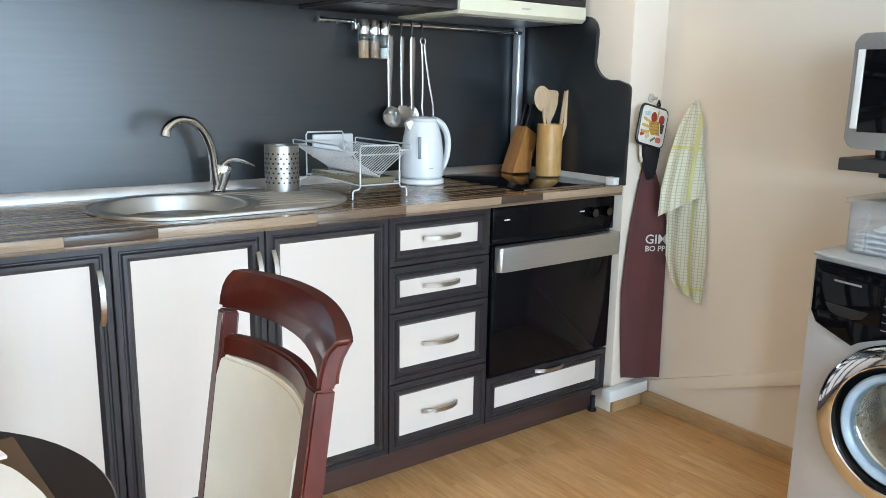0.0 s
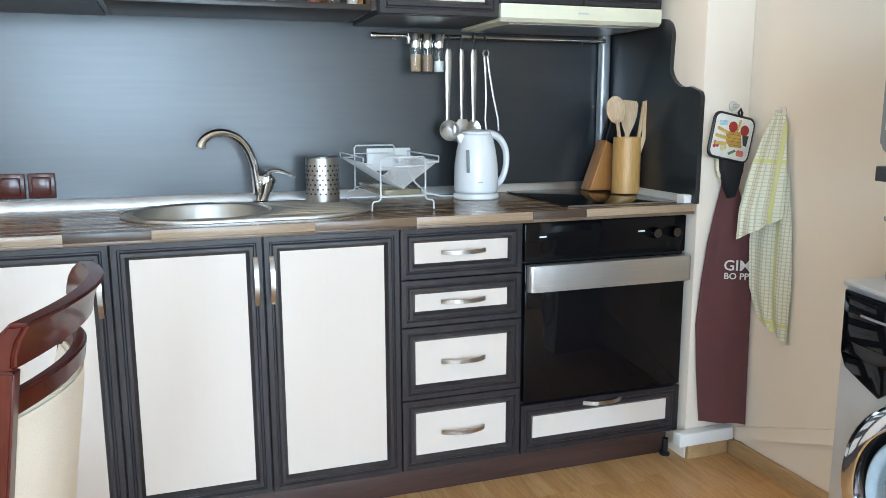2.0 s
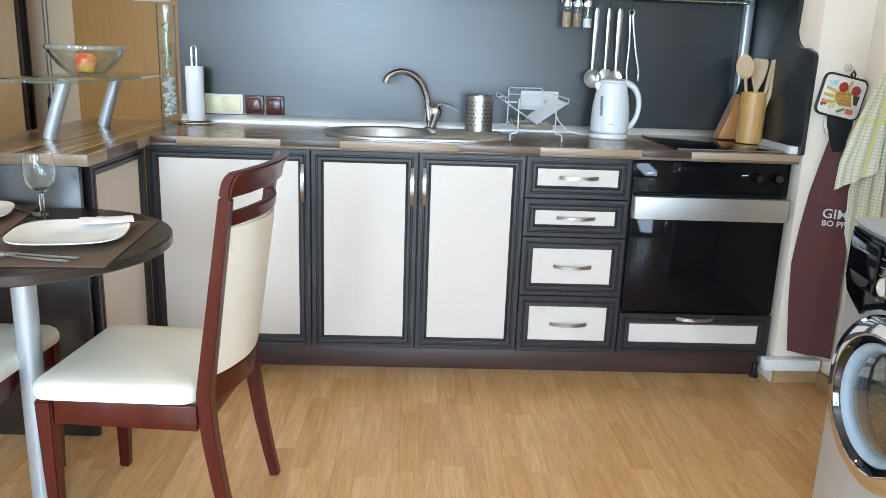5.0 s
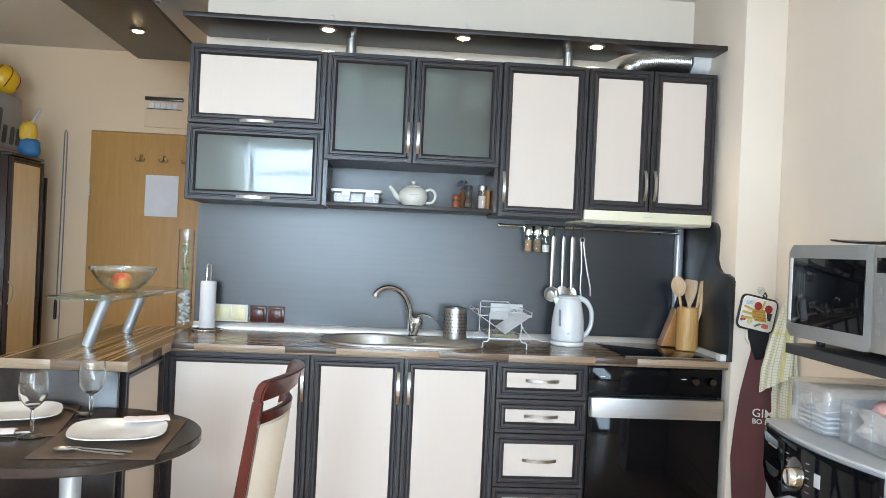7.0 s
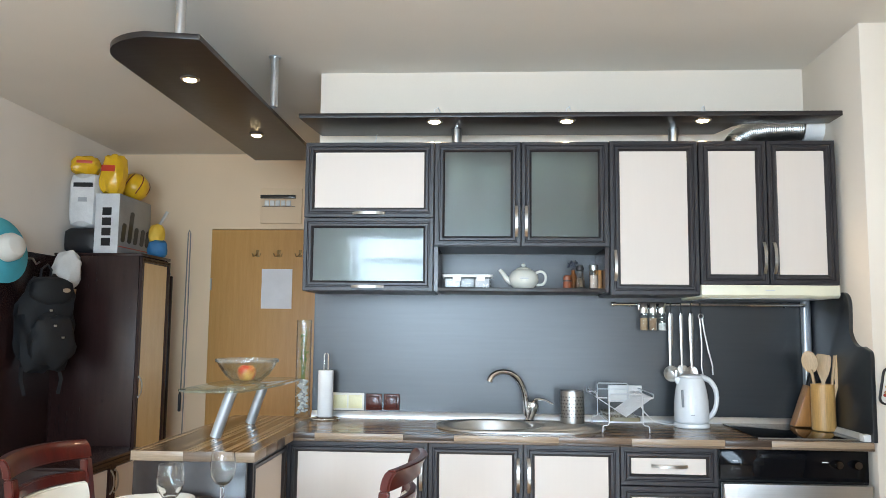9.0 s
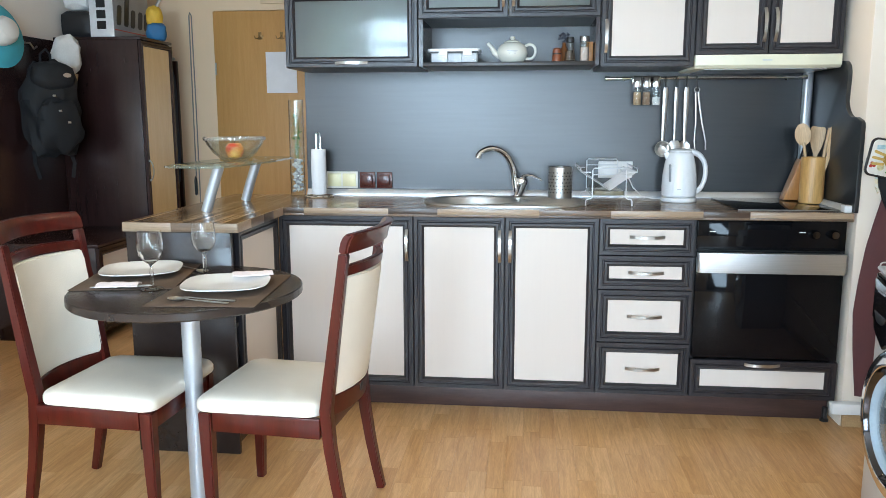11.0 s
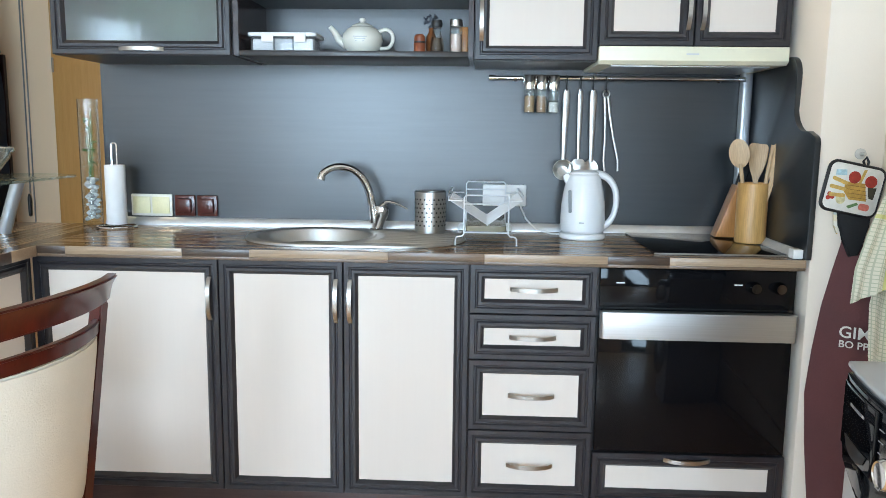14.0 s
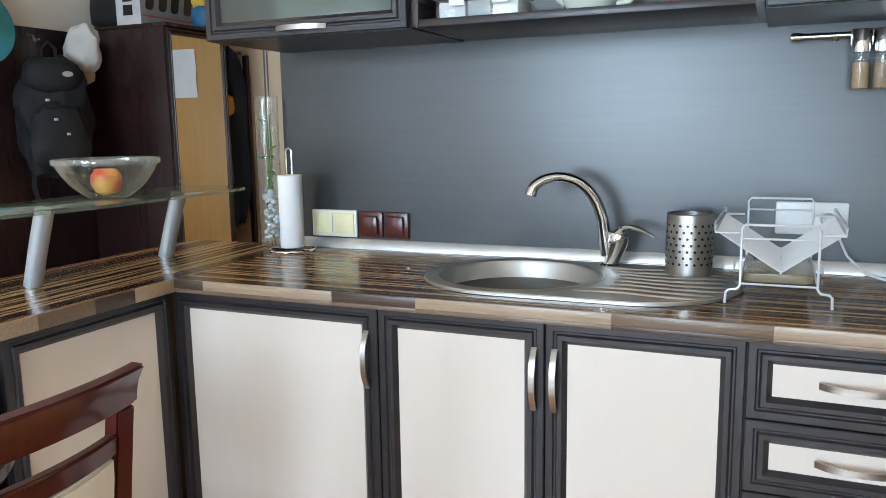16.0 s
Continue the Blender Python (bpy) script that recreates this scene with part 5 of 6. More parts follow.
W, D = 0.145, 0.365
for yy, zt in ((0.0, 0.168), (D, 0.190)):
    bm = bmesh.new()
    half = [(-0.028, yy, 0.003), (-0.027, yy, 0.026), (-0.022, yy, 0.032), (-0.006, yy, 0.034), (0.0, yy, 0.042), (0.0, yy, zt - 0.008), (0.006, yy, zt)]
    rod(bm, half + [(W - x, y, z) for x, y, z in half[::-1]], 0.0027, 8)
    part("end_frame", bm, WIRE, rack)
    for zz in (0.046, zt - 0.028):
        bm = bmesh.new()
        rod(bm, [(-0.002, yy, zz), (W / 2, yy, zz), (W + 0.002, yy, zz)], 0.0022, 8)
        part("cross_wire", bm, WIRE, rack)
for xx in (0.0, W):
    bm = bmesh.new()
    rod(bm, [(xx, 0.0, 0.046), (xx, D / 2, 0.046), (xx, D, 0.046)], 0.0022, 8)
    part("base_wire", bm, WIRE, rack)
LX, RX, BX, RZ, BZ = -0.052, W + 0.046, W / 2 + 0.004, 0.158, 0.072
for xx in (LX, RX):
    sg = -1 if xx < 0 else 1
    bm = bmesh.new()
    rod(bm, [(xx - sg * 0.045, 0.006, RZ - 0.008), (xx, 0.006, RZ - 0.008), (xx, 0.006, RZ + 0.008), (xx, 0.012, RZ + 0.010), (xx, D - 0.012, RZ + 0.010), (xx, D - 0.006, RZ + 0.008), (xx, D - 0.006, RZ - 0.008), (xx - sg * 0.045, D - 0.006, RZ - 0.008)], 0.0027, 8)
    part("side_rail", bm, WIRE, rack)
    bm = bmesh.new()
    rod(bm, [(xx, 0.012, RZ - 0.006), (xx, D / 2, RZ - 0.006), (xx, D - 0.012, RZ - 0.006)], 0.0022, 8)
    part("side_rail", bm, WIRE, rack)
bm = bmesh.new()
rod(bm, [(BX, 0.012, BZ - 0.003), (BX, D / 2, BZ - 0.003), (BX, D - 0.012, BZ - 0.003)], 0.0024, 8)
part("keel_wire", bm, WIRE, rack)
for i in range(22):
    yy = 0.02 + (D - 0.04) * i / 21
    bm = bmesh.new()
    rod(bm, [(LX, yy, RZ - 0.006), (BX - 0.004, yy, BZ), (BX + 0.004, yy, BZ), (RX, yy, RZ - 0.006)], 0.0015, 6)
    part("slat_wire", bm, WIRE, rack)
bm = bmesh.new()
slab(bm, rounded(0.006, W - 0.006, 0.012, D - 0.012, 0.015), 0.049, 0.066, 0.003)
part("drip_tray", bm, thin("beige_tray", (0.90, 0.86, 0.74), 0.15, 1.4, 0.45, (0.62, 0.55, 0.36)), rack, "beige plastic drip tray")

KETTLE = plain("kettle_white", (0.80, 0.81, 0.82), 0.22, 0, 0.02)
kettle = thing("electric_kettle", pose(1.196, 0.397, 0.911), "white plastic electric kettle on its base", "kettle")
part("base", turned([(0, 0), (0.078, 0), (0.082, 0.005), (0.080, 0.018), (0.072, 0.022), (0, 0.022)], 44), KETTLE, kettle)
part("body", turned([(0, 0.024), (0.074, 0.024), (0.078, 0.03), (0.079, 0.07), (0.077, 0.12), (0.070, 0.17), (0.062, 0.205), (0.056, 0.224), (0.050, 0.229), (0, 0.229)], 48), KETTLE, kettle)
bm = bmesh.new()
sweep(bm, [(-0.050, 0, 0.196), (-0.061, 0, 0.210), (-0.070, 0, 0.225)], [(0.018, -0.022), (0.021, 0), (0.018, 0.022), (-0.010, 0.012), (-0.012, 0), (-0.010, -0.012)], (0, 0, 1), [1.2, 1.0, 0.6])
part("spout", bm, KETTLE, kettle)
bm = bmesh.new()
hp = [(0.026, 0, 0.228), (0.056, 0, 0.228), (0.088, 0, 0.212), (0.111, 0, 0.176), (0.117, 0, 0.130), (0.109, 0, 0.086), (0.090, 0, 0.054), (0.066, 0, 0.040)]
sweep(bm, curve(hp), oval_section(0.024, 0.032), (0, 0, 1), blend([1.1, 1.15, 1.05, 0.95, 0.9, 0.9, 1.0, 1.25]))
part("handle", bm, KETTLE, kettle)
part("lid", turned([(0, 0.2295), (0.052, 0.2295), (0.051, 0.236), (0.040, 0.241), (0.015, 0.244), (0, 0.244)], 36), KETTLE, kettle)
kg = bmesh.new()
box(kg, -0.006, 0.006, -0.003, 0.003, 0, 0.08, 0.003)
gauge = part("water_gauge", kg, plain("grey_window", (0.28, 0.30, 0.32), 0.15), kettle, "grey water gauge", pose(-0.052, -0.0595, 0.095, 4, 0, -41))
part("marking", cube(-0.03, -0.012, -0.0785, -0.0765, 0.06, 0.064), CARD, kettle, "grey printed mark", pose(0.008, 0, 0))
bm = bmesh.new()
rod(bm, [(0.958, 0.535, 1.046), (0.975, 0.52, 1.02), (1.0, 0.505, 0.965), (1.04, 0.50, 0.925), (1.09, 0.485, 0.914), (1.14, 0.46, 0.9145)], 0.0032, 8)
solid("kettle_lead", bm, WHITE, "white power lead from the socket to the kettle", "cable")

pot = thing("utensil_pot", pose(1.762, 0.318, 0.9165), "bamboo pot holding wooden spoons", "utensil pot")
part("pot", turned([(0, 0), (0.049, 0), (0.051, 0.003), (0.051, 0.203), (0.049, 0.206), (0.044, 0.206), (0.044, 0.01), (0, 0.01)], 40), BAMBOO, pot)


def wooden_spoon(m, kind):
    bm = bmesh.new()
    if kind == "spoon":
        rod(bm, [(0, 0, 0), (0, 0, 0.10), (0, 0, 0.235)], 0.0065, 10, [0.9, 0.9, 1.0])
    if kind == "spoon":
        lathe(bm, [(0, -0.007), (0.02, -0.006), (0.032, 0.0), (0.02, 0.003), (0, 0.001)], 24, pose(0, 0, 0.268, 90) @ Matrix.Diagonal((1, 1.5, 1, 1)))
    else:
        slab(bm, [(-0.007, 0.0), (0.007, 0.0), (0.007, 0.20), (0.022, 0.235), (0.031, 0.27), (0.032, 0.312), (0.025, 0.322), (-0.025, 0.326), (-0.032, 0.316), (-0.031, 0.27), (-0.022, 0.235), (-0.007, 0.20)], -0.003, 0.003, 0.001, pose(0, 0, 0, 90))
    return bm


part("wooden_spoon", wooden_spoon(None, "spoon"), PALEWOOD, pot, "pale wooden spoon", pose(-0.012, -0.016, 0.030, 3, -9, -25) @ Matrix.Diagonal((1.05, 1, 1.04, 1)))
part("spatula", wooden_spoon(None, "spatula"), PALEWOOD, pot, "pale wooden spatula", pose(0.010, -0.008, 0.02, 0, 14, -35))
part("spatula", wooden_spoon(None, "spatula"), PALEWOOD, pot, "pale wooden spatula", pose(0.004, 0.020, 0.015, -2, 2, -30))
bm = bmesh.new()
rod(bm, [(0.01, -0.02, 0.02), (0.03, -0.028, 0.2), (0.045, -0.034, 0.335)], 0.007, 10)
part("wooden_stick", bm, PALEWOOD, pot, "pale wooden stick")
block = thing("knife_block", pose(1.738, 0.478, 0.9165, 0, 0, -4), "slanted wooden knife block with black-handled knives", "knife block")
bm = bmesh.new()
slab(bm, [(-0.055, 0.0), (0.035, 0.0), (0.068, 0.155), (0.012, 0.19)], -0.042, 0.042, 0.003, Matrix(((1, 0, 0, 0), (0, 0, 1, 0), (0, 1, 0, 0), (0, 0, 0, 1))))
part("block", bm, BLOCKWOOD, block)
for i, (u, v) in enumerate(((0.022, -0.025), (0.024, 0.015), (0.044, -0.006), (0.056, 0.022))):
    bm = bmesh.new()
    z0 = 0.19 - (u - 0.012) * 0.63
    sweep(bm, [(u, v, z0), (u + 0.012, v, z0 + 0.04), (u + 0.03, v, z0 + 0.095)], rect_section(0.020, 0.013), (1, 0, 0), [0.9, 1, 1.1])
    bmesh.ops.bevel(bm, geom=bm.edges[:], offset=0.002, segments=1, affect="EDGES")
    part("knife_handle", bm, BLACK, block, "black knife handle")
bm = bmesh.new()
rod(bm, [(-0.03, -0.0505, 0.005), (-0.028, -0.052, 0.05), (-0.022, -0.0505, 0.09)], 0.003, 6)
part("sharpening_rod", bm, CHROME, block, "thin chrome rod", pose(0.06, 0, 0))

# ---- rail with spice jars and tools ----
rail_t = thing("utensil_rail", pose(0, 0, 0), "chrome utensil rail on the backsplash", "rail")
bm = bmesh.new()
rod(bm, [(0.862, 0.536, 1.482), (1.3, 0.536, 1.482), (1.776, 0.536, 1.482)], 0.0075, 14)
part("bar", bm, CHROME, rail_t)
for px in (0.865, 1.77):
    part("end_cap", turned([(0, -0.012), (0.0095, -0.012), (0.0105, 0.0), (0.0095, 0.012), (0, 0.012)], 16, pose(px, 0.536, 1.482, 0, 90)), CHROME, rail_t)
for px in (0.95, 1.70):
    part("bracket", turned([(0, 0), (0.011, 0), (0.011, 0.004), (0.006, 0.008), (0.006, 0.039), (0, 0.039)], 16, pose(px, 0.5757, 1.482, 90)), CHROME, rail_t)
jars = thing("spice_rack", pose(0, 0, 0), "chrome rail rack with three spice jars", "spice rack")
part("holder", cube(0.978, 1.108, 0.503, 0.5275, 1.452, 1.492, 0.004), CHROME, jars)
for i, col in enumerate(((0.46, 0.30, 0.17), (0.33, 0.20, 0.12), (0.80, 0.79, 0.76))):
    j = part("spice_jar", turned([(0, 0), (0.0185, 0), (0.0195, 0.003), (0.0195, 0.082), (0.018, 0.084), (0.018, 0.004), (0, 0.004)], 24), GLASS, jars, "small glass spice jar", pose(1.0 + 0.0435 * i, 0.4825, 1.352))
    fill = 0.062 if i < 2 else 0.04
    part("spice", turned([(0, 0.0045), (0.0176, 0.0045), (0.0176, fill), (0, fill + 0.002)], 20), plain("spice", col, 0.9, 0, 0.25, 60), j, "ground spice")
    part("cap", turned([(0, 0.085), (0.0198, 0.085), (0.0202, 0.088), (0.0202, 0.133), (0.019, 0.136), (0, 0.136)], 24), CHROME, j, "chrome cap")


def hanging_tool(name, x, label, category, head, lean=0.0):
    t = thing(name, pose(x, 0.528, 1.474, 0, lean, 0), label, category, "tools on the rail")
    bm = bmesh.new()
    rod(bm, [(0, 0.012, 0.016), (0, 0.004, 0.018), (0, -0.004, 0.012), (0, -0.003, -0.01), (0, 0.002, -0.03), (0, -0.004, -0.042), (0, -0.01, -0.034)], 0.0022, 8)
    part("hook", bm, BLACK, t, "black rail hook")
    bm = bmesh.new()
    if head == "tongs":
        rod(bm, [(0.012 * math.cos(radians(a)), -0.004, -0.048 + 0.012 * math.sin(radians(a))) for a in range(0, 360, 24)], 0.003, 8, closed=True)
        for s in (-1, 1):
            sweep(bm, [(0.006 * s, -0.006, -0.06), (0.008 * s + 0.004, -0.006, -0.12), (0.014 * s + 0.010, -0.006, -0.2), (0.026 * s + 0.016, -0.006, -0.29), (0.024 * s + 0.018, -0.006, -0.33)], oval_section(0.005, 0.009), (0, 1, 0), [1.2, 1, 0.9, 0.8, 0.8])
        part("arm", bm, STEEL, t)
        return t
    sweep(bm, [(0, -0.006, -0.034), (0, -0.006, -0.055), (0, -0.006, -0.11), (0, -0.006, -0.21), (0, -0.008, -0.295)], oval_section(0.005, 0.021 if head != "turner" else 0.015), (0, 1, 0), [0.8, 1.25, 1.15, 0.85, 0.6])
    handle = part("handle", bm, STEEL, t)
    bm = bmesh.new()
    if head == "ladle":
        lathe(bm, [(0, -0.036), (0.02, -0.031), (0.034, -0.014), (0.039, 0.0), (0.037, 0.0), (0.032, -0.013), (0.019, -0.028), (0, -0.032)], 28, pose(0, -0.030, -0.325, 78))
    elif head == "spoon":
        lathe(bm, [(0, -0.009), (0.018, -0.007), (0.029, 0.0), (0.028, 0.001), (0.018, -0.004), (0, -0.006)], 28, pose(0, -0.010, -0.325, 78) @ Matrix.Diagonal((1, 1.4, 1, 1)))
    else:
        slab(bm, [(-0.016, -0.285), (0.016, -0.285), (0.034, -0.31), (0.037, -0.365), (-0.037, -0.365), (-0.034, -0.31)], 0.0, 0.0025, 0.0006, pose(0, -0.012, 0, 90))
    part("head", bm, STEEL, t)
    return t


hanging_tool("ladle", 1.138, "stainless steel ladle hanging from the rail", "ladle", "ladle", 1)
hanging_tool("spatula", 1.188, "stainless steel turner hanging from the rail", "turner", "turner")
hanging_tool("serving_spoon", 1.235, "stainless steel serving spoon hanging from the rail", "spoon", "spoon")
hanging_tool("tongs", 1.281, "stainless steel tongs hanging from the rail", "tongs", "tongs", -2)


# ---- in the niche ----
SZ = 1.5432
tub = thing("food_tub", pose(0.035, 0.26, SZ), "clear plastic tub with a white clip lid", "tub")
TUBP = thin("clear_plastic", (0.95, 0.96, 0.96), 0.08, 1.4, 0.12)
part("tub", slab(bmesh.new(), rounded(0.008, 0.227, 0.004, 0.136, 0.012), 0, 0.050, 0.002), TUBP, tub)
for k, (a, b, mt) in enumerate(((0.015, 0.085, PAPER), (0.09, 0.15, CARD), (0.155, 0.22, PAPER))):
    part("packet", cube(a, b, 0.015, 0.125, 0.004, 0.043, 0.003), mt, tub, "folded paper packet")
part("lid", slab(bmesh.new(), rounded(0, 0.235, -0.002, 0.142, 0.014), 0.0505, 0.062, 0.003), WHITE, tub, "white lid")
for k in (0.05, 0.16):
    part("clip", cube(k, k + 0.04, -0.008, -0.0025, 0.030, 0.058, 0.002), WHITE, tub, "white clip")
teapot = thing("teapot", pose(0.415, 0.33, SZ), "cream ceramic teapot with a small printed mark", "teapot")
TEA = plain("cream_glaze", (0.72, 0.71, 0.63), 0.15, 0, 0.03)
part("body", turned([(0, 0), (0.045, 0), (0.047, 0.003), (0.062, 0.02), (0.070, 0.042), (0.066, 0.065), (0.052, 0.083), (0.036, 0.090), (0, 0.091)], 44), TEA, teapot)
lid = part("lid", turned([(0.037, 0.0905), (0.036, 0.094), (0.02, 0.102), (0.008, 0.104), (0, 0.104)], 36), TEA, teapot)
part("lid_knob", turned([(0, 0.104), (0.006, 0.104), (0.011, 0.111), (0.009, 0.118), (0, 0.120)], 20), TEA, lid)
bm = bmesh.new()
rod(bm, curve([(-0.055, 0, 0.030), (-0.078, 0, 0.045), (-0.093, 0, 0.068), (-0.112, 0, 0.090)], 4), 0.012, 16, blend([1.35, 1.1, 0.85, 0.65], 4))
part("spout", bm, TEA, teapot)
bm = bmesh.new()
rod(bm, curve([(0.055, 0, 0.074), (0.08, 0, 0.082), (0.100, 0, 0.070), (0.104, 0, 0.045), (0.090, 0, 0.022), (0.060, 0, 0.018)], 5), 0.0065, 12)
part("handle", bm, TEA, teapot)
for k in range(3):
    part("printed_mark", cube(-0.022 + 0.004 * k, 0.024 - 0.004 * k, -0.0715 + 0.004 * (k == 2), -0.066, 0.050 - 0.007 * k, 0.0525 - 0.007 * k), CARD, teapot, "grey printed mark")
mill = thing("pepper_mill", pose(0.615, 0.29, SZ), "small reddish wooden pepper mill", "pepper mill")
part("mill", turned([(0, 0), (0.017, 0), (0.020, 0.004), (0.020, 0.03), (0.017, 0.036), (0.019, 0.045), (0.018, 0.056), (0.012, 0.062), (0, 0.063)], 28), plain("red_wood", (0.24, 0.06, 0.02), 0.3, 0, 0.2), mill)
part("ring", turned([(0.0195, 0.033), (0.0205, 0.034), (0.0205, 0.038), (0.0195, 0.039)], 24), BLACK, mill)
cruet = thing("cruet", pose(0.673, 0.29, SZ), "glass cruet with a dark grinder top", "cruet")
part("glass", turned([(0, 0), (0.023, 0), (0.025, 0.004), (0.022, 0.035), (0.014, 0.07), (0.013, 0.085), (0.011, 0.085), (0.012, 0.07), (0.019, 0.034), (0.021, 0.006), (0, 0.005)], 28), GLASS, cruet)
part("filling", turned([(0, 0.006), (0.0195, 0.006), (0.0175, 0.034), (0.013, 0.05), (0, 0.052)], 20), plain("peppercorns", (0.10, 0.06, 0.035), 0.8, 0, 0.5, 120), cruet)
part("top", turned([(0, 0.0855), (0.017, 0.0855), (0.019, 0.095), (0.016, 0.108), (0, 0.110)], 24), BLACK, cruet)
herb = thing("dried_herbs", pose(0.650, 0.35, SZ), "dried herbs and peppers in a small bottle", "herbs")
part("bottle", turned([(0, 0), (0.018, 0), (0.018, 0.06), (0.009, 0.075), (0.009, 0.09), (0, 0.09)], 20), plain("amber_glass", (0.20, 0.07, 0.02), 0.1), herb)
for k in range(22):
    bm = bmesh.new()
    bmesh.ops.create_icosphere(bm, subdivisions=1, radius=1)
    part("leaf", bm, plain("dried_leaf", (0.03, 0.035, 0.05), 0.7) if k == 0 else bpy.data.materials["dried_leaf"], herb, "", pose(rp.uniform(-0.022, 0.016), rp.uniform(-0.016, 0.016), rp.uniform(0.085, 0.135), rp.uniform(0, 180), rp.uniform(0, 180), 0) @ Matrix.Diagonal((0.010, 0.006, 0.002, 1)))
salt = thing("salt_jar", pose(0.737, 0.29, SZ), "glass jar of pink salt with a steel lid", "jar")
part("glass", turned([(0, 0), (0.020, 0), (0.021, 0.003), (0.021, 0.088), (0.019, 0.088), (0.019, 0.004), (0, 0.004)], 28), GLASS, salt)
part("salt", turned([(0, 0.0045), (0.0186, 0.0045), (0.0186, 0.062), (0, 0.064)], 24), plain("pink_salt", (0.66, 0.50, 0.42), 0.9, 0, 0.2, 120), salt, "pink salt")
part("lid", turned([(0, 0.0885), (0.0215, 0.0885), (0.0215, 0.108), (0.019, 0.111), (0, 0.111)], 28), STEEL, salt, "steel lid")
solid("wooden_block", cube(0.748, 0.776, 0.31, 0.40, SZ, SZ + 0.09, 0.002), BLOCKWOOD, "small reddish wooden block in the niche", "block")

# ---- on the column and the wall ----
KP = Nodes("printed_cotton")
v = KP.coords()
vo = KP.n("TexVoronoi", Scale=75.0)
KP.l(v, vo.inputs["Vector"])
sp = KP.n("SeparateColor")
KP.l(vo.outputs["Color"], sp.inputs["Color"])
KP.l(KP.ramp(sp.outputs[0], [(0.0, (0.74, 0.72, 0.64)), (0.5, (0.72, 0.66, 0.50)), (0.62, (0.66, 0.40, 0.10)), (0.78, (0.45, 0.52, 0.50)), (0.86, (0.72, 0.70, 0.62)), (0.95, (0.25, 0.33, 0.10))]), KP.b.inputs["Base Color"])
KP.b.inputs["Roughness"].default_value = 0.9
holder = thing("pot_holder", pose(1.918, -0.060, 1.130, 0, 11, 4), "square printed pot holder with black edging", "pot holder")
bm = bmesh.new()
slab(bm, rounded(-0.082, 0.082, -0.070, 0.070, 0.02), -0.006, 0.006, 0.003, pose(0, 0, 0, 90))
part("pad", bm, plain("white_cotton_print", (0.74, 0.72, 0.66), 0.9, 0, 0.08, 40, bump=0.2), holder)
bm = bmesh.new()
rod(bm, [(x, -0.001, z) for x, z in rounded(-0.083, 0.083, -0.071, 0.071, 0.022)], 0.0058, 8, closed=True)
part("edging", bm, BLACK, holder, "black edging")


def print_patch(name, outline, color, label, lift=0.0062, m=None):
    bm = bmesh.new()
    slab(bm, outline, lift, lift + 0.0009, 0, pose(0, 0, 0, 90))
    key = name + "_cotton"
    mat = bpy.data.materials.get(key) or plain(key, color, 0.9, 0, 0.2, 60)
    return part(name, bm, mat, holder, label, m)


print_patch("basket_print", [(-0.030, 0.018), (0.030, 0.022), (0.046, -0.028), (-0.006, -0.032), (-0.026, -0.012)], (0.52, 0.30, 0.06), "printed tan basket")
for k in range(4):
    print_patch("weave_print", [(-0.024 + 0.005 * k, 0.009 - 0.011 * k), (0.034 + 0.004 * k, 0.012 - 0.011 * k), (0.034 + 0.004 * k, 0.0108 - 0.011 * k), (-0.024 + 0.005 * k, 0.0078 - 0.011 * k)], (0.20, 0.10, 0.02), "printed brown weave line", 0.0072)
print_patch("handle_print", [(0.010, 0.020), (0.018, 0.020), (0.026, 0.062), (0.017, 0.060)], (0.60, 0.40, 0.10), "printed tan basket handle")
for px, pz in ((-0.006, 0.034), (0.045, 0.030)):
    print_patch("tomato_print", arc(px, pz, 0.018, 0, 345, 16), (0.36, 0.035, 0.02), "printed red tomato", 0.0072)
for k in range(3):
    print_patch("bread_print", rounded(-0.072, -0.022, 0.002 - 0.014 * k, 0.013 - 0.014 * k, 0.005), (0.62, 0.40, 0.11), "printed golden bread stick", 0.0064 + 0.0003 * k, pose(0, 0, 0, 0, 12 - 9 * k, 0))
print_patch("cloth_print", [(-0.062, 0.030), (-0.030, 0.036), (-0.034, 0.052), (-0.064, 0.046)], (0.40, 0.58, 0.64), "printed pale blue cloth")
print_patch("olive_print", [(0.040, 0.012), (0.066, 0.016), (0.064, -0.020), (0.050, -0.018)], (0.05, 0.045, 0.03), "printed dark olives", 0.0072)
for px, pz in ((-0.066, -0.026), (-0.056, -0.034), (-0.068, -0.038)):
    print_patch("cherry_print", arc(px, pz, 0.0065, 0, 330, 10), (0.45, 0.05, 0.03), "printed red cherry")
print_patch("onion_print", arc(-0.030, -0.036, 0.014, 0, 345, 14), (0.66, 0.60, 0.34), "printed pale onion")
print_patch("leaf_print", [(-0.008, -0.052), (0.020, -0.036), (0.026, -0.042), (0.0, -0.058)], (0.12, 0.22, 0.08), "printed green leaf")
print_patch("ham_print", rounded(0.028, 0.060, -0.056, -0.036, 0.008), (0.55, 0.14, 0.10), "printed pink ham")
bm = bmesh.new()
rod(bm, [(0.02, 0.0, 0.070), (0.010, 0, 0.084), (0.016, 0, 0.098), (0.026, 0, 0.086), (0.026, 0, 0.070)], 0.004, 8)
part("loop", bm, BLACK, holder, "black hanging loop")
solid("wall_hook", turned([(0, 0), (0.016, 0.0), (0.016, 0.005), (0.006, 0.008), (0.005, 0.03), (0, 0.031)], 20, pose(1.950, -0.0205, 1.232, 90)), plain("clear_hook", (0.66, 0.62, 0.55), 0.2), "pale adhesive wall hook above the pot holder", "hook")
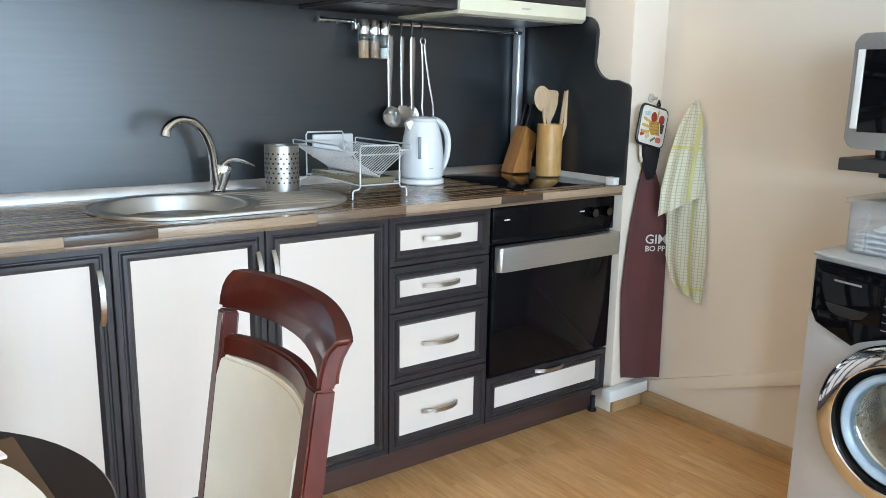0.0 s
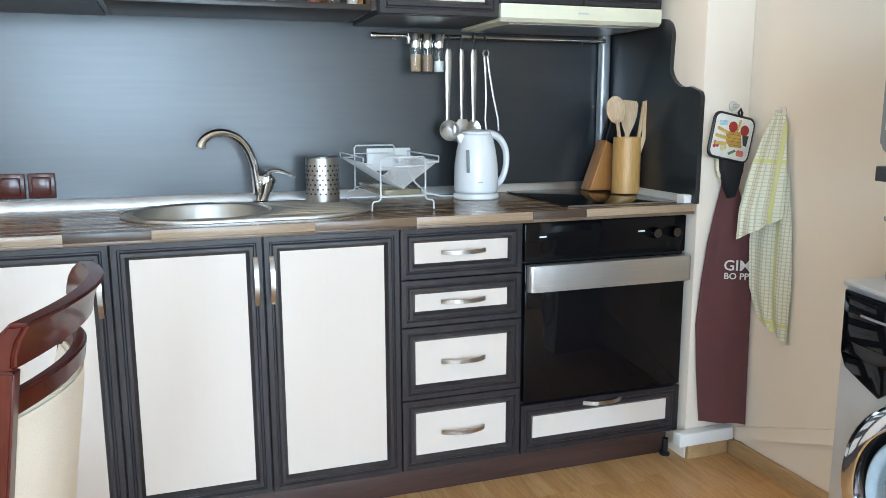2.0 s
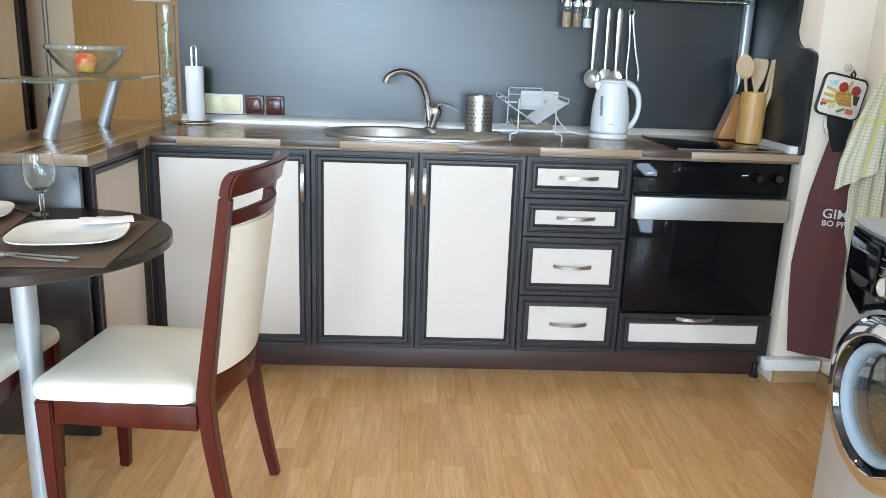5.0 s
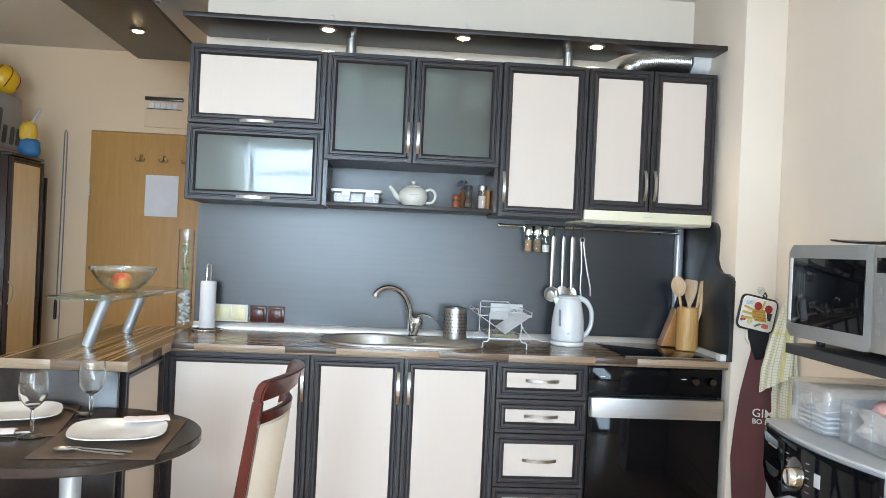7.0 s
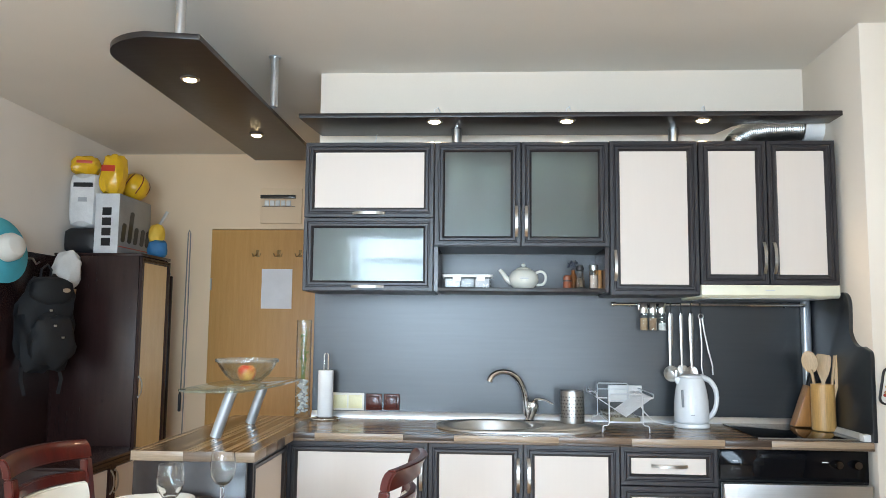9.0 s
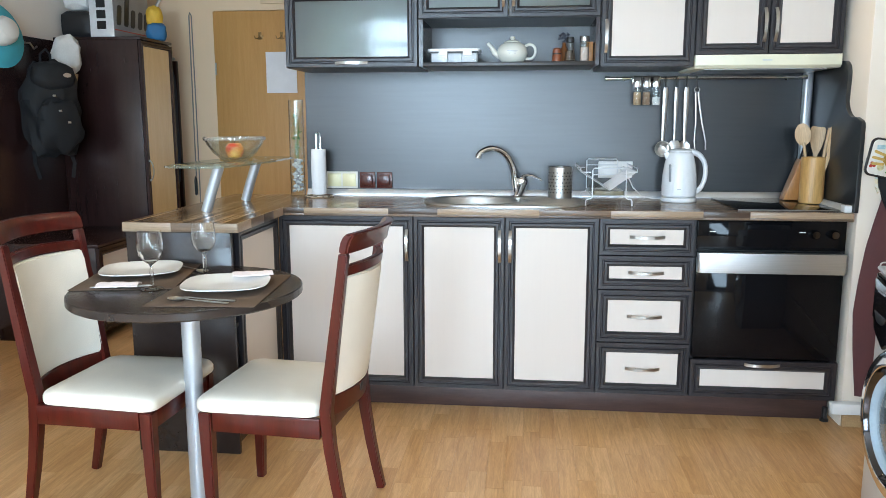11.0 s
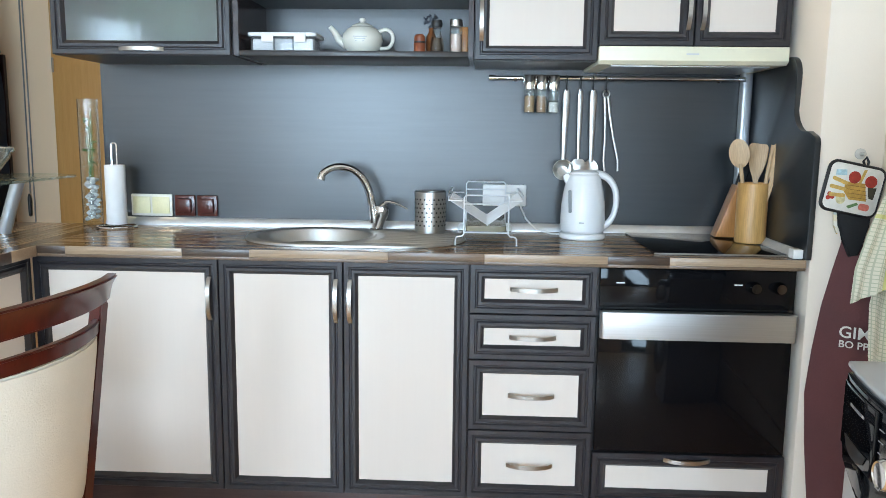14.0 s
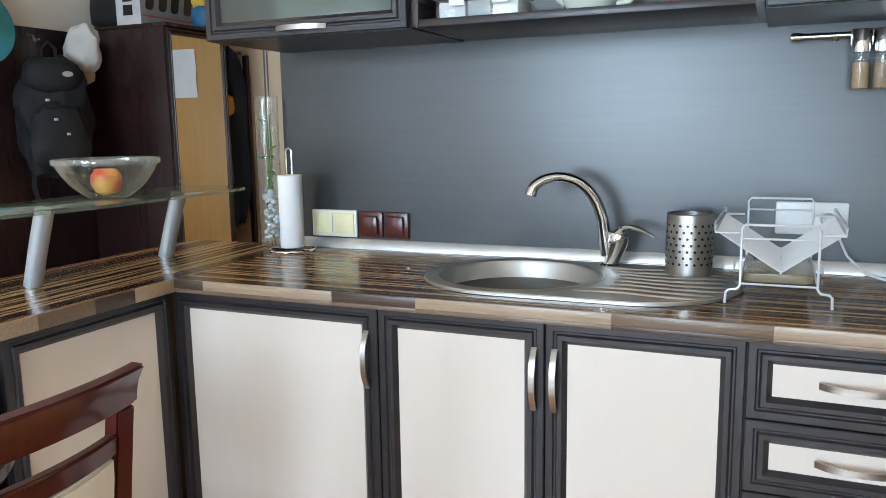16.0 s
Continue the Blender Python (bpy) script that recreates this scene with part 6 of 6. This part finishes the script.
mitt = thing("oven_mitt", pose(1.928, -0.050, 1.078, 0, 2, 0), "black oven mitt hanging under the pot holder", "oven mitt")
bm = bmesh.new()
slab(bm, [(-0.045, 0.0), (0.055, 0.0), (0.052, -0.06), (0.035, -0.105), (0.030, -0.145), (0.005, -0.150), (-0.012, -0.10), (-0.035, -0.06)], -0.010, 0.010, 0.005, pose(0, 0, 0, 90))
part("glove", bm, NYLON, mitt)
bm = bmesh.new()
slab(bm, [(-0.052, -0.01), (-0.040, -0.01), (-0.026, -0.08), (-0.034, -0.085), (-0.046, -0.06)], -0.012, -0.004, 0.002, pose(0, 0, 0, 90))
part("printed_strip", bm, KP.mat, mitt, "printed strip")
APRON = plain("maroon_cotton", (0.105, 0.035, 0.036), 0.85, 0, 0.12, 6, bump=0.3, fine=220)
WID = [(1.06, 1.915, 1.950), (0.97, 1.913, 1.965), (0.88, 1.891, 1.985), (0.774, 1.868, 1.995), (0.638, 1.851, 2.003), (0.498, 1.840, 2.005), (0.333, 1.853, 2.006), (0.138, 1.876, 2.008)]


def apron_f(u, v):
    z = 1.06 - (1.06 - 0.138) * v
    for (z0, a0, b0), (z1, a1, b1) in zip(WID, WID[1:]):
        if z <= z0 + 1e-6 and z >= z1 - 1e-6:
            k = (z0 - z) / (z0 - z1)
            a, b = a0 + (a1 - a0) * k, b0 + (b1 - b0) * k
    fold = (0.5 + 0.5 * math.cos(9 * u + 2.5 * v)) * 0.009 * (0.4 + v)
    return (a + (b - a) * u, -0.029 - fold - 0.075 * u * min(1, (1.06 - z) / 0.3), z)


apron = solid("apron", sheet(22, 44, apron_f, 0.003), APRON, "maroon cotton apron with white lettering on the column", "apron")
APRONPRINT = plain("white_print", (0.70, 0.68, 0.64), 0.8, 0, 0.05)


def lettering(body, size, m, parent):
    """Raised letters in the built-in font, as one mesh."""
    text = bpy.data.curves.new("lettering", "FONT")
    text.body, text.size, text.extrude, text.resolution_u, text.offset = body, size, 0.0006, 3, 0.0005
    holder_ = new("lettering", text)
    bpy.context.view_layer.update()
    me = bpy.data.meshes.new_from_object(holder_.evaluated_get(bpy.context.evaluated_depsgraph_get()))
    bpy.data.objects.remove(holder_)
    me.materials.clear()
    me.materials.append(APRONPRINT)
    ob = new("lettering", me)
    ob.parent = parent
    ob.matrix_basis = m
    return tagged(ob, "white printed lettering")


lettering("GIM", 0.050, pose(1.908, -0.0745, 0.688, 90, 0, -30), apron)
lettering("BO PP", 0.030, pose(1.910, -0.0755, 0.658, 90, 0, -30), apron)
KT = Nodes("checked_cotton")
tc = KT.n("TexCoord")
seps = KT.n("SeparateXYZ")
KT.l(tc.outputs["Object"], seps.inputs[0])


def lines(out_, freq, width):
    a = KT.n("Math")
    a.operation = "MULTIPLY"
    a.inputs[1].default_value = freq
    KT.l(out_, a.inputs[0])
    b = KT.n("Math")
    b.operation = "FRACT"
    KT.l(a.outputs[0], b.inputs[0])
    c = KT.n("Math")
    c.operation = "LESS_THAN"
    c.inputs[1].default_value = width
    KT.l(b.outputs[0], c.inputs[0])
    return c.outputs[0]


mx = KT.n("Math")
mx.operation = "MAXIMUM"
KT.l(lines(seps.outputs["Y"], 85, 0.22), mx.inputs[0])
KT.l(lines(seps.outputs["Z"], 85, 0.22), mx.inputs[1])
m2 = KT.n("Math")
m2.operation = "MAXIMUM"
KT.l(lines(seps.outputs["Y"], 9, 0.09), m2.inputs[0])
KT.l(lines(seps.outputs["Z"], 1.9, 0.022), m2.inputs[1])
base = KT.ramp(mx.outputs[0], [(0.0, (0.70, 0.68, 0.56)), (1.0, (0.48, 0.51, 0.38))])
band = KT.n("MixRGB")
KT.l(m2.outputs[0], band.inputs["Fac"])
KT.l(base, band.inputs["Color1"])
band.inputs["Color2"].default_value = (0.58, 0.58, 0.24, 1)
KT.l(band.outputs["Color"], KT.b.inputs["Base Color"])
KT.b.inputs["Roughness"].default_value = 0.9
towel = thing("tea_towel", pose(0, 0, 0), "green and white checked tea towel on a hook", "tea towel")


def along(rows, z):
    """The x, y of an edge at a height, between its rows of (z, x, y)."""
    for (z0, x0, y0), (z1, x1, y1) in zip(rows, rows[1:]):
        if z >= z1:
            k = min(1, max(0, (z0 - z) / (z0 - z1)))
            return x0 + (x1 - x0) * k, y0 + (y1 - y0) * k
    return rows[-1][1:]


def towel_f(left_edge, right_edge, top, low_l, low_r, ripple):
    def f(u, v):
        z = top - (top - (low_l + (low_r - low_l) * u)) * v
        (xl, yl), (xr, yr) = along(left_edge, z), along(right_edge, z)
        fold = ripple * (0.5 + 0.5 * math.cos(15 * u + 2 * v)) * min(1, 0.25 + v)
        return (xl + (xr - xl) * u - fold, yl + (yr - yl) * u - fold * 0.4, z)
    return f


part("back_fold", sheet(24, 36, towel_f([(1.02, 1.995, -0.150), (0.80, 1.975, -0.118), (0.638, 1.985, -0.118), (0.551, 2.0, -0.142), (0.46, 2.005, -0.20)], [(1.02, 2.008, -0.235), (0.83, 2.008, -0.266), (0.67, 2.008, -0.280), (0.46, 2.008, -0.279)], 1.02, 0.52, 0.475, 0.012), 0.002), KT.mat, towel)
part("front_fold", sheet(24, 30, towel_f([(1.21, 2.005, -0.160), (1.136, 1.99, -0.130), (1.023, 1.955, -0.122), (0.903, 1.922, -0.122), (0.78, 1.914, -0.122)], [(1.21, 2.006, -0.198), (1.17, 2.0, -0.220), (1.035, 1.995, -0.236), (0.83, 1.992, -0.250)], 1.21, 0.80, 0.885, 0.014), 0.002), KT.mat, towel)
solid("wall_hook", turned([(0, 0), (0.014, 0.0), (0.014, 0.005), (0.005, 0.008), (0.004, 0.03), (0, 0.031)], 20, pose(2.0195, -0.178, 1.215, 0, -90)), plain("clear_hook_b", (0.66, 0.62, 0.55), 0.2), "pale adhesive wall hook above the tea towel", "hook")

# ---- washing machine, its boxes, shelf and microwave ----
wm = thing("washing_machine", pose(1.548, -0.926, 0, 0, 0, -90), "silver front-loading washing machine with a chrome door", "washing machine")
BULGE = 0.040


def bowed(bm):
    """Bows the parts of the machine's front outwards, most in the middle."""
    for k in range(1, 16):
        bmesh.ops.bisect_plane(bm, geom=bm.verts[:] + bm.edges[:] + bm.faces[:], plane_co=(0.6 * k / 16, 0, 0), plane_no=(1, 0, 0))
    for v in bm.verts:
        if v.co.y < 0.02:
            v.co.y -= BULGE * max(0.0, 1 - ((v.co.x - 0.3) / 0.3) ** 2)
    return bm


port = [(0.290 + 0.158 * math.cos(2 * math.pi * k / 48), 0.463 + 0.158 * math.sin(2 * math.pi * k / 48)) for k in range(48)]
bm = holed(rounded(0, 0.60, 0.012, 0.845, 0.012), port, -0.018, 0.0)
bm.transform(pose(0, 0, 0, 90))
bmesh.ops.recalc_face_normals(bm, faces=bm.faces[:])
part("front_panel", bowed(bm), SILVERPAINT, wm)
for sx in (0.0, 0.582):
    part("side_panel", cube(sx, sx + 0.018, 0.0185, 0.42, 0.012, 0.845, 0.004), SILVERPAINT, wm)
part("back_panel", cube(0.0185, 0.5815, 0.405, 0.42, 0.012, 0.845), SILVERPAINT, wm)
part("base_panel", cube(0.0185, 0.5815, 0.0185, 0.4045, 0.012, 0.03), SILVERPAINT, wm)
part("top_board", bowed(cube(-0.002, 0.602, -0.012, 0.422, 0.846, 0.858, 0.005, 3)), plain("top_grey", (0.42, 0.43, 0.44), 0.3, 0, 0.04), wm, "pale grey top board")
CX, CZ = 0.290, 0.463
bm = bmesh.new()
lower = [(0.012, 0.70)] + [(0.03, 0.672)] + [(CX + 0.232 * math.cos(radians(a)), CZ + 0.232 * math.sin(radians(a))) for a in (131, 125, 116, 104, 92, 80, 68, 56, 44)] + [(0.588, 0.60)]
slab(bm, lower + [(0.592, 0.838), (0.010, 0.838)], 0.001, 0.014, 0.004, pose(0, 0, 0, 90))
ctrl_p = part("control_panel", bowed(bm), BLACKGLASS, wm, "black glossy control panel")
MARK = plain("dim_mark", (0.30, 0.30, 0.31), 0.4)
part("drawer_front", bowed(cube(0.02, 0.205, -0.0185, -0.0145, 0.705, 0.828, 0.002)), BLACKGLASS, ctrl_p, "black detergent drawer front")
bm = bmesh.new()
slab(bm, [(0.055, 0.735), (0.175, 0.735), (0.160, 0.716), (0.135, 0.708), (0.095, 0.708), (0.070, 0.716)], 0.0187, 0.0205, 0.0005, pose(0, 0, 0, 90))
part("drawer_grip", bowed(bm), BLACK, ctrl_p, "dark curved drawer grip")
part("lettering_bar", bowed(cube(0.075, 0.150, -0.0195, -0.0187, 0.795, 0.800)), MARK, ctrl_p, "grey lettering bar")
part("dial_plate", turned([(0, 0), (0.046, 0), (0.046, 0.002), (0, 0.002)], 32, pose(0.272, -0.0140 - BULGE, 0.757, 90)), plain("dial_chrome", (0.35, 0.35, 0.36), 0.1, 1.0), ctrl_p, "dark chrome dial plate")
part("dial", turned([(0, 0), (0.027, 0), (0.026, 0.018), (0.022, 0.024), (0.020, 0.022), (0, 0.021)], 32, pose(0.272, -0.0160 - BULGE, 0.748, 90)), CHROME, ctrl_p, "chrome dial")
for i in range(6):
    for mx in (0.215, 0.329):
        part("program_mark", bowed(cube(mx - 0.007, mx + 0.011, -0.0152, -0.0142, 0.70 + 0.020 * i, 0.7015 + 0.020 * i)), MARK, ctrl_p, "grey program mark")
part("display", bowed(cube(0.365, 0.392, -0.0165, -0.0145, 0.748, 0.785, 0.001)), plain("pale_display", (0.45, 0.46, 0.46), 0.2), ctrl_p, "pale display")
for i in range(5):
    part("button", bowed(cube(0.405 + 0.032 * i, 0.425 + 0.032 * i, -0.0175, -0.0145, 0.700, 0.725, 0.002)), plain("dark_button", (0.09, 0.09, 0.10), 0.2), ctrl_p, "dark grey button")
FRONT = pose(CX, -0.002 - BULGE, CZ, 90)
wdoor = part("door", turned([(0.168, 0.026), (0.170, 0.0275), (0.180, 0.0265), (0.194, 0.0235), (0.205, 0.019), (0.212, 0.013), (0.217, -0.002), (0.217, -0.024), (0.205, -0.024), (0.168, 0.0), (0.168, 0.026)], 72, FRONT), CHROME, wm, "mirror chrome door ring")
part("lip", turned([(0.1678, 0.0), (0.1678, 0.0275), (0.1665, 0.030), (0.1645, 0.029), (0.1640, 0.0)], 64, FRONT), CHROME, wdoor, "thin bright chrome lip")
part("shadow_ring", turned([(0.1638, 0.0), (0.1638, 0.027), (0.160, 0.018), (0.153, 0.007), (0.147, 0.003), (0.147, 0.0)], 64, FRONT), plain("dark_chrome", (0.10, 0.10, 0.11), 0.08, 1.0), wdoor, "dark chrome ring inside the bright one")
part("inner_ring", turned([(0.1468, 0.001), (0.1468, 0.016), (0.142, 0.020), (0.136, 0.018), (0.128, 0.010), (0.121, -0.006), (0.120, -0.010), (0.124, -0.010), (0.1468, 0.001)], 56, FRONT), plain("blue_grey_ring", (0.33, 0.42, 0.49), 0.14), wdoor, "blue-grey inner ring")
part("glass_bowl", turned([(0.128, 0.004), (0.120, 0.010), (0.09, 0.016), (0.05, 0.020), (0, 0.021), (0, 0.0185), (0.05, 0.0175), (0.088, 0.014), (0.118, 0.008), (0.126, 0.003)], 48, FRONT), GLASS, wdoor, "clear glass door bowl")
part("gasket", turned([(0.156, -0.001), (0.150, 0.0), (0.140, -0.012), (0.136, -0.035), (0.145, -0.05), (0.19, -0.05)], 48, FRONT), plain("grey_rubber", (0.16, 0.18, 0.20), 0.5), wm, "grey rubber gasket")
DRUM = plain("drum_steel", (0.80, 0.79, 0.76), 0.2, 1.0, 0.05)
drum = part("drum", turned([(0.150, -0.058), (0.190, -0.062), (0.205, -0.075), (0.205, -0.150), (0.201, -0.154), (0.205, -0.158), (0.205, -0.30), (0.195, -0.318), (0.12, -0.325), (0.11, -0.318), (0.05, -0.318), (0.045, -0.31), (0, -0.31)], 56, FRONT), DRUM, wm, "perforated steel drum")
for k in range(3):
    bm = bmesh.new()
    slab(bm, [(0.150, -0.09), (0.165, -0.08), (0.2045, -0.078), (0.2045, -0.295), (0.165, -0.285), (0.150, -0.27)], -0.016, 0.016, 0.006, FRONT @ pose(0, 0, 0, 0, 0, 120 * k + 25) @ pose(0, 0, 0, 90))
    part("paddle", bm, STEEL, drum)
bm = bmesh.new()
for ring in range(7):
    for j in range(44):
        a = 2 * math.pi * (j + 0.5 * (ring % 2)) / 44
        lathe(bm, [(0, 0.0), (0.0032, 0.0), (0.0032, -0.0012)], 6, FRONT @ pose(0, 0, -0.10 - 0.028 * ring, 0, 0, math.degrees(a)) @ pose(0.2035, 0, 0, 0, -90, 0))
tagged(part("drum_hole", bm, BLACK, wm, "small drum holes"), kind="stuff")
for fx in (0.05, 0.55):
    for fy in (0.05, 0.37):
        part("foot", turned([(0, 0), (0.02, 0), (0.02, 0.0115), (0, 0.0115)], 14), BLACK, wm, "", pose(fx, fy, 0))

CLEARBOX = thin("cloudy_plastic", (0.97, 0.98, 0.99), 0.12, 1.4, 0.20, (0.95, 0.96, 0.97))


def storage_box(m, w, d, h, label):
    b = thing("storage_box", m, label, "box", "boxes on the washing machine")
    bm = bmesh.new()
    slab(bm, rounded(0.01, w - 0.01, 0.01, d - 0.01, 0.02), 0, h, 0.004)
    bmesh.ops.delete(bm, geom=[f for f in bm.faces if f.normal.z > 0.95 or (f.calc_center_median().z > h - 0.001)], context="FACES")
    bmesh.ops.recalc_face_normals(bm, faces=bm.faces[:])
    bmesh.ops.solidify(bm, geom=bm.faces[:], thickness=0.002)
    part("tub", bm, CLEARBOX, b)
    for rx in (w * 0.28, w * 0.62):
        part("rib", cube(rx, rx + 0.006, 0.005, 0.0095, 0.006, h - 0.012, 0.0015), CLEARBOX, b)
    return b


bx1 = storage_box(pose(1.575, -0.965, 0.8625, 0, 0, -90), 0.225, 0.33, 0.125, "cloudy plastic storage box with folded papers")
part("lid", slab(bmesh.new(), rounded(0, 0.225, 0, 0.33, 0.022), 0.126, 0.138, 0.004), CLEARBOX, bx1, "cloudy plastic lid")
for k in range(4):
    part("paper_stack", sheet(8, 8, lambda u, v: (0.03 + 0.16 * u, 0.03 + 0.25 * v, 0.006 + 0.014 * k + 0.006 * noise.noise((3 * u, 3 * v, k))), 0.006), PAPER, bx1, "folded white papers")
part("paper_stack", sheet(8, 8, lambda u, v: (0.08 + 0.12 * u, 0.02 + 0.20 * v, 0.065 + 0.02 * v + 0.006 * noise.noise((3 * u, 3 * v, 9))), 0.004), PAPER, bx1, "folded white papers", pose(0, 0, 0))
bx2 = storage_box(pose(1.592, -1.197, 0.8625, 0, 0, -90), 0.28, 0.30, 0.115, "shallow cloudy plastic box with bags inside")
part("white_bag", pillow(0.20, 0.22, 0.10, 2.6, 12, 0.3, 8), plain("white_bag", (0.76, 0.72, 0.68), 0.5), bx2, "crumpled white plastic bag", pose(0.13, 0.14, 0.006))
part("pink_sachet", pillow(0.10, 0.12, 0.05, 2.6, 10, 0.3, 9), plain("pink_film", (0.66, 0.36, 0.34), 0.4), bx2, "pink sachet", pose(0.15, 0.10, 0.085))
lime = thing("lime_basin", pose(1.565, -1.50, 0.863, 0, 0, -90), "lime green lidded tub with a grey rim", "tub")
part("tub", turned([(0, 0), (0.05, 0), (0.06, 0.01), (0.068, 0.09), (0.066, 0.095), (0, 0.095)], 40, pose(0.0, 0.09, 0.0)), plain("lime_plastic", (0.42, 0.56, 0.03), 0.35), lime)
part("rim", turned([(0.0665, 0.088), (0.073, 0.088), (0.073, 0.100), (0.0665, 0.100)], 40, pose(0.0, 0.09, 0.0)), CARD, lime, "grey rim")

wallshelf = thing("microwave_shelf", pose(1.585, -0.936, 1.070, 0, 0, -90), "dark grey wall shelf holding the microwave", "shelf")
part("board", cube(0, 0.62, 0, 0.434, 0, 0.032, 0.003), plain("shelf_grey", (0.040, 0.040, 0.043), 0.5), wallshelf)
for bx_ in (0.06, 0.54):
    bm = bmesh.new()
    slab(bm, [(0.434, -0.16), (0.434, -0.001), (0.10, -0.001), (0.10, -0.02), (0.41, -0.06)], bx_, bx_ + 0.02, 0, Matrix(((0, 0, 1, 0), (1, 0, 0, 0), (0, 1, 0, 0), (0, 0, 0, 1))))
    part("bracket", bm, BLACK, wallshelf, "black bracket")
mw = thing("microwave", pose(1.602, -0.946, 1.128, 0, 0, -90), "silver microwave oven with a dark window", "microwave")
MWSILVER = plain("microwave_silver", (0.31, 0.31, 0.305), 0.38, 0.35, 0.05)
part("case", cube(0.004, 0.54, 0.03, 0.40, 0, 0.283, 0.014, 4), MWSILVER, mw)
md = bmesh.new()
slab(md, rounded(0, 0.43, 0.0, 0.285, 0.022), -0.029, 0.022, 0.008, pose(0, 0, 0, 90))
mdoor = part("door", md, MWSILVER, mw, "silver microwave door")
part("window", cube(0.03, 0.40, -0.0245, -0.0205, 0.042, 0.245, 0.0015), BLACKGLASS, mdoor, "dark glass window")
# white strip built in as the highlight at the door's left edge
bm = bmesh.new()
slab(bm, [(0.012, -0.024), (0.026, -0.0245), (0.030, -0.0215), (0.010, -0.0215)], 0.05, 0.245, 0.001)
part("highlight_strip", bm, WHITE, mdoor, "white strip for the highlight beside the window")
part("control_panel", cube(0.433, 0.542, -0.021, 0.029, 0.002, 0.283, 0.006), MWSILVER, mw, "silver control panel")
part("display", cube(0.447, 0.505, -0.0235, -0.0212, 0.212, 0.252, 0.001), BLACKGLASS, mw, "dark display")
for i in range(4):
    for j in range(3):
        part("button", cube(0.450 + 0.028 * j, 0.471 + 0.028 * j, -0.0228, -0.0212, 0.05 + 0.036 * i, 0.068 + 0.036 * i, 0.0006), MWSILVER, mw, "grey button")
for fx in (0.06, 0.48):
    for fy in (0.06, 0.36):
        part("foot", turned([(0, -0.0255), (0.013, -0.0255), (0.015, -0.0005), (0, -0.0005)], 14), BLACK, mw, "", pose(fx, fy, 0))
tray = solid("black_tray", sheet(16, 12, lambda u, v: (1.64 + 0.30 * v, -1.07 - 0.36 * u, 1.420 + 0.016 * (2 * u - 1) ** 2 * 0.6 + 0.004), 0.005), BLACK, "thin black plastic tray on the microwave", "tray")

# ---- laminate floor: short oak staves running towards the kitchen ----
def oak_material(name, per_island):
    k = Nodes(name)
    v = k.coords((16, 1.1, 1), not per_island)
    if per_island:
        rnd = k.n("NewGeometry").outputs["Random Per Island"]
    else:
        rnd = k.n("ObjectInfo").outputs["Random"]
    tone = k.ramp(rnd, [(0.0, (0.58, 0.325, 0.135)), (0.3, (0.63, 0.365, 0.155)), (0.65, (0.66, 0.395, 0.18)), (1.0, (0.71, 0.445, 0.22))])
    a, b = k.noise(v, 2.6, 6.0, 0.62, 1.6), k.noise(v, 26.0, 4.0, 0.6)
    g1 = k.ramp(a, [(0.32, (0.74, 0.68, 0.60)), (0.62, (1, 1, 1))])
    g2 = k.ramp(b, [(0.3, (0.82, 0.79, 0.75)), (0.65, (1, 1, 1))])
    k.l(k.mul(k.mul(tone, g1), g2), k.b.inputs["Base Color"])
    k.rough(b, 0.24, 0.36)
    k.bump(b, 0.08, 0.0006)
    return k.mat


FLOOR_A, FLOOR_B = oak_material("oak_laminate", False), oak_material("oak_laminate_far", True)
floor = thing("floor", pose(0, 0, 0), "oak laminate floor of short staves", "floor", kind="structure")
SW, GAP = 0.066, 0.0003


def stave_mesh(length):
    w, l, c = SW - GAP, length - GAP, 0.0003
    vs = [(0, 0, -0.008), (w, 0, -0.008), (w, l, -0.008), (0, l, -0.008), (0, 0, -c), (w, 0, -c), (w, l, -c), (0, l, -c), (c, c, 0), (w - c, c, 0), (w - c, l - c, 0), (c, l - c, 0)]
    fs = [(0, 1, 5, 4), (1, 2, 6, 5), (2, 3, 7, 6), (3, 0, 4, 7), (4, 5, 9, 8), (5, 6, 10, 9), (6, 7, 11, 10), (7, 4, 8, 11), (8, 9, 10, 11)]
    return vs, fs


LENS = (0.31, 0.40, 0.49)
shared = {}
for ln in LENS:
    me = bpy.data.meshes.new("stave")
    me.from_pydata(*[stave_mesh(ln)[0], [], stave_mesh(ln)[1]])
    me.materials.append(FLOOR_A)
    shared[ln] = me
rf = random.Random(21)
far_v, far_f = [], []
for col in range(70):
    x = -2.61 + SW * col
    y, stop = -5.0, (2.49 if x < -0.6 else 0.59)
    first = rf.uniform(0.1, 0.45)
    while y < stop - 0.001:
        ln = rf.choice(LENS) if y > -5.0 else first
        ln = min(ln, stop - y)
        if ln in shared and -0.62 < x < 1.9 and -2.25 < y < -0.25:
            ob = new("stave", shared[ln])
            ob.parent = floor
            ob.location = (x, y, 0)
        else:
            vs, fs = stave_mesh(ln)
            n0 = len(far_v)
            far_v += [(x + a, y + b, c) for a, b, c in vs]
            far_f += [tuple(n0 + i for i in f) for f in fs]
        y += ln
me = bpy.data.meshes.new("far_staves")
me.from_pydata(far_v, [], far_f)
me.materials.append(FLOOR_B)
fs_ob = new("far_staves", me)
fs_ob.parent = floor
tagged(fs_ob, kind="stuff")
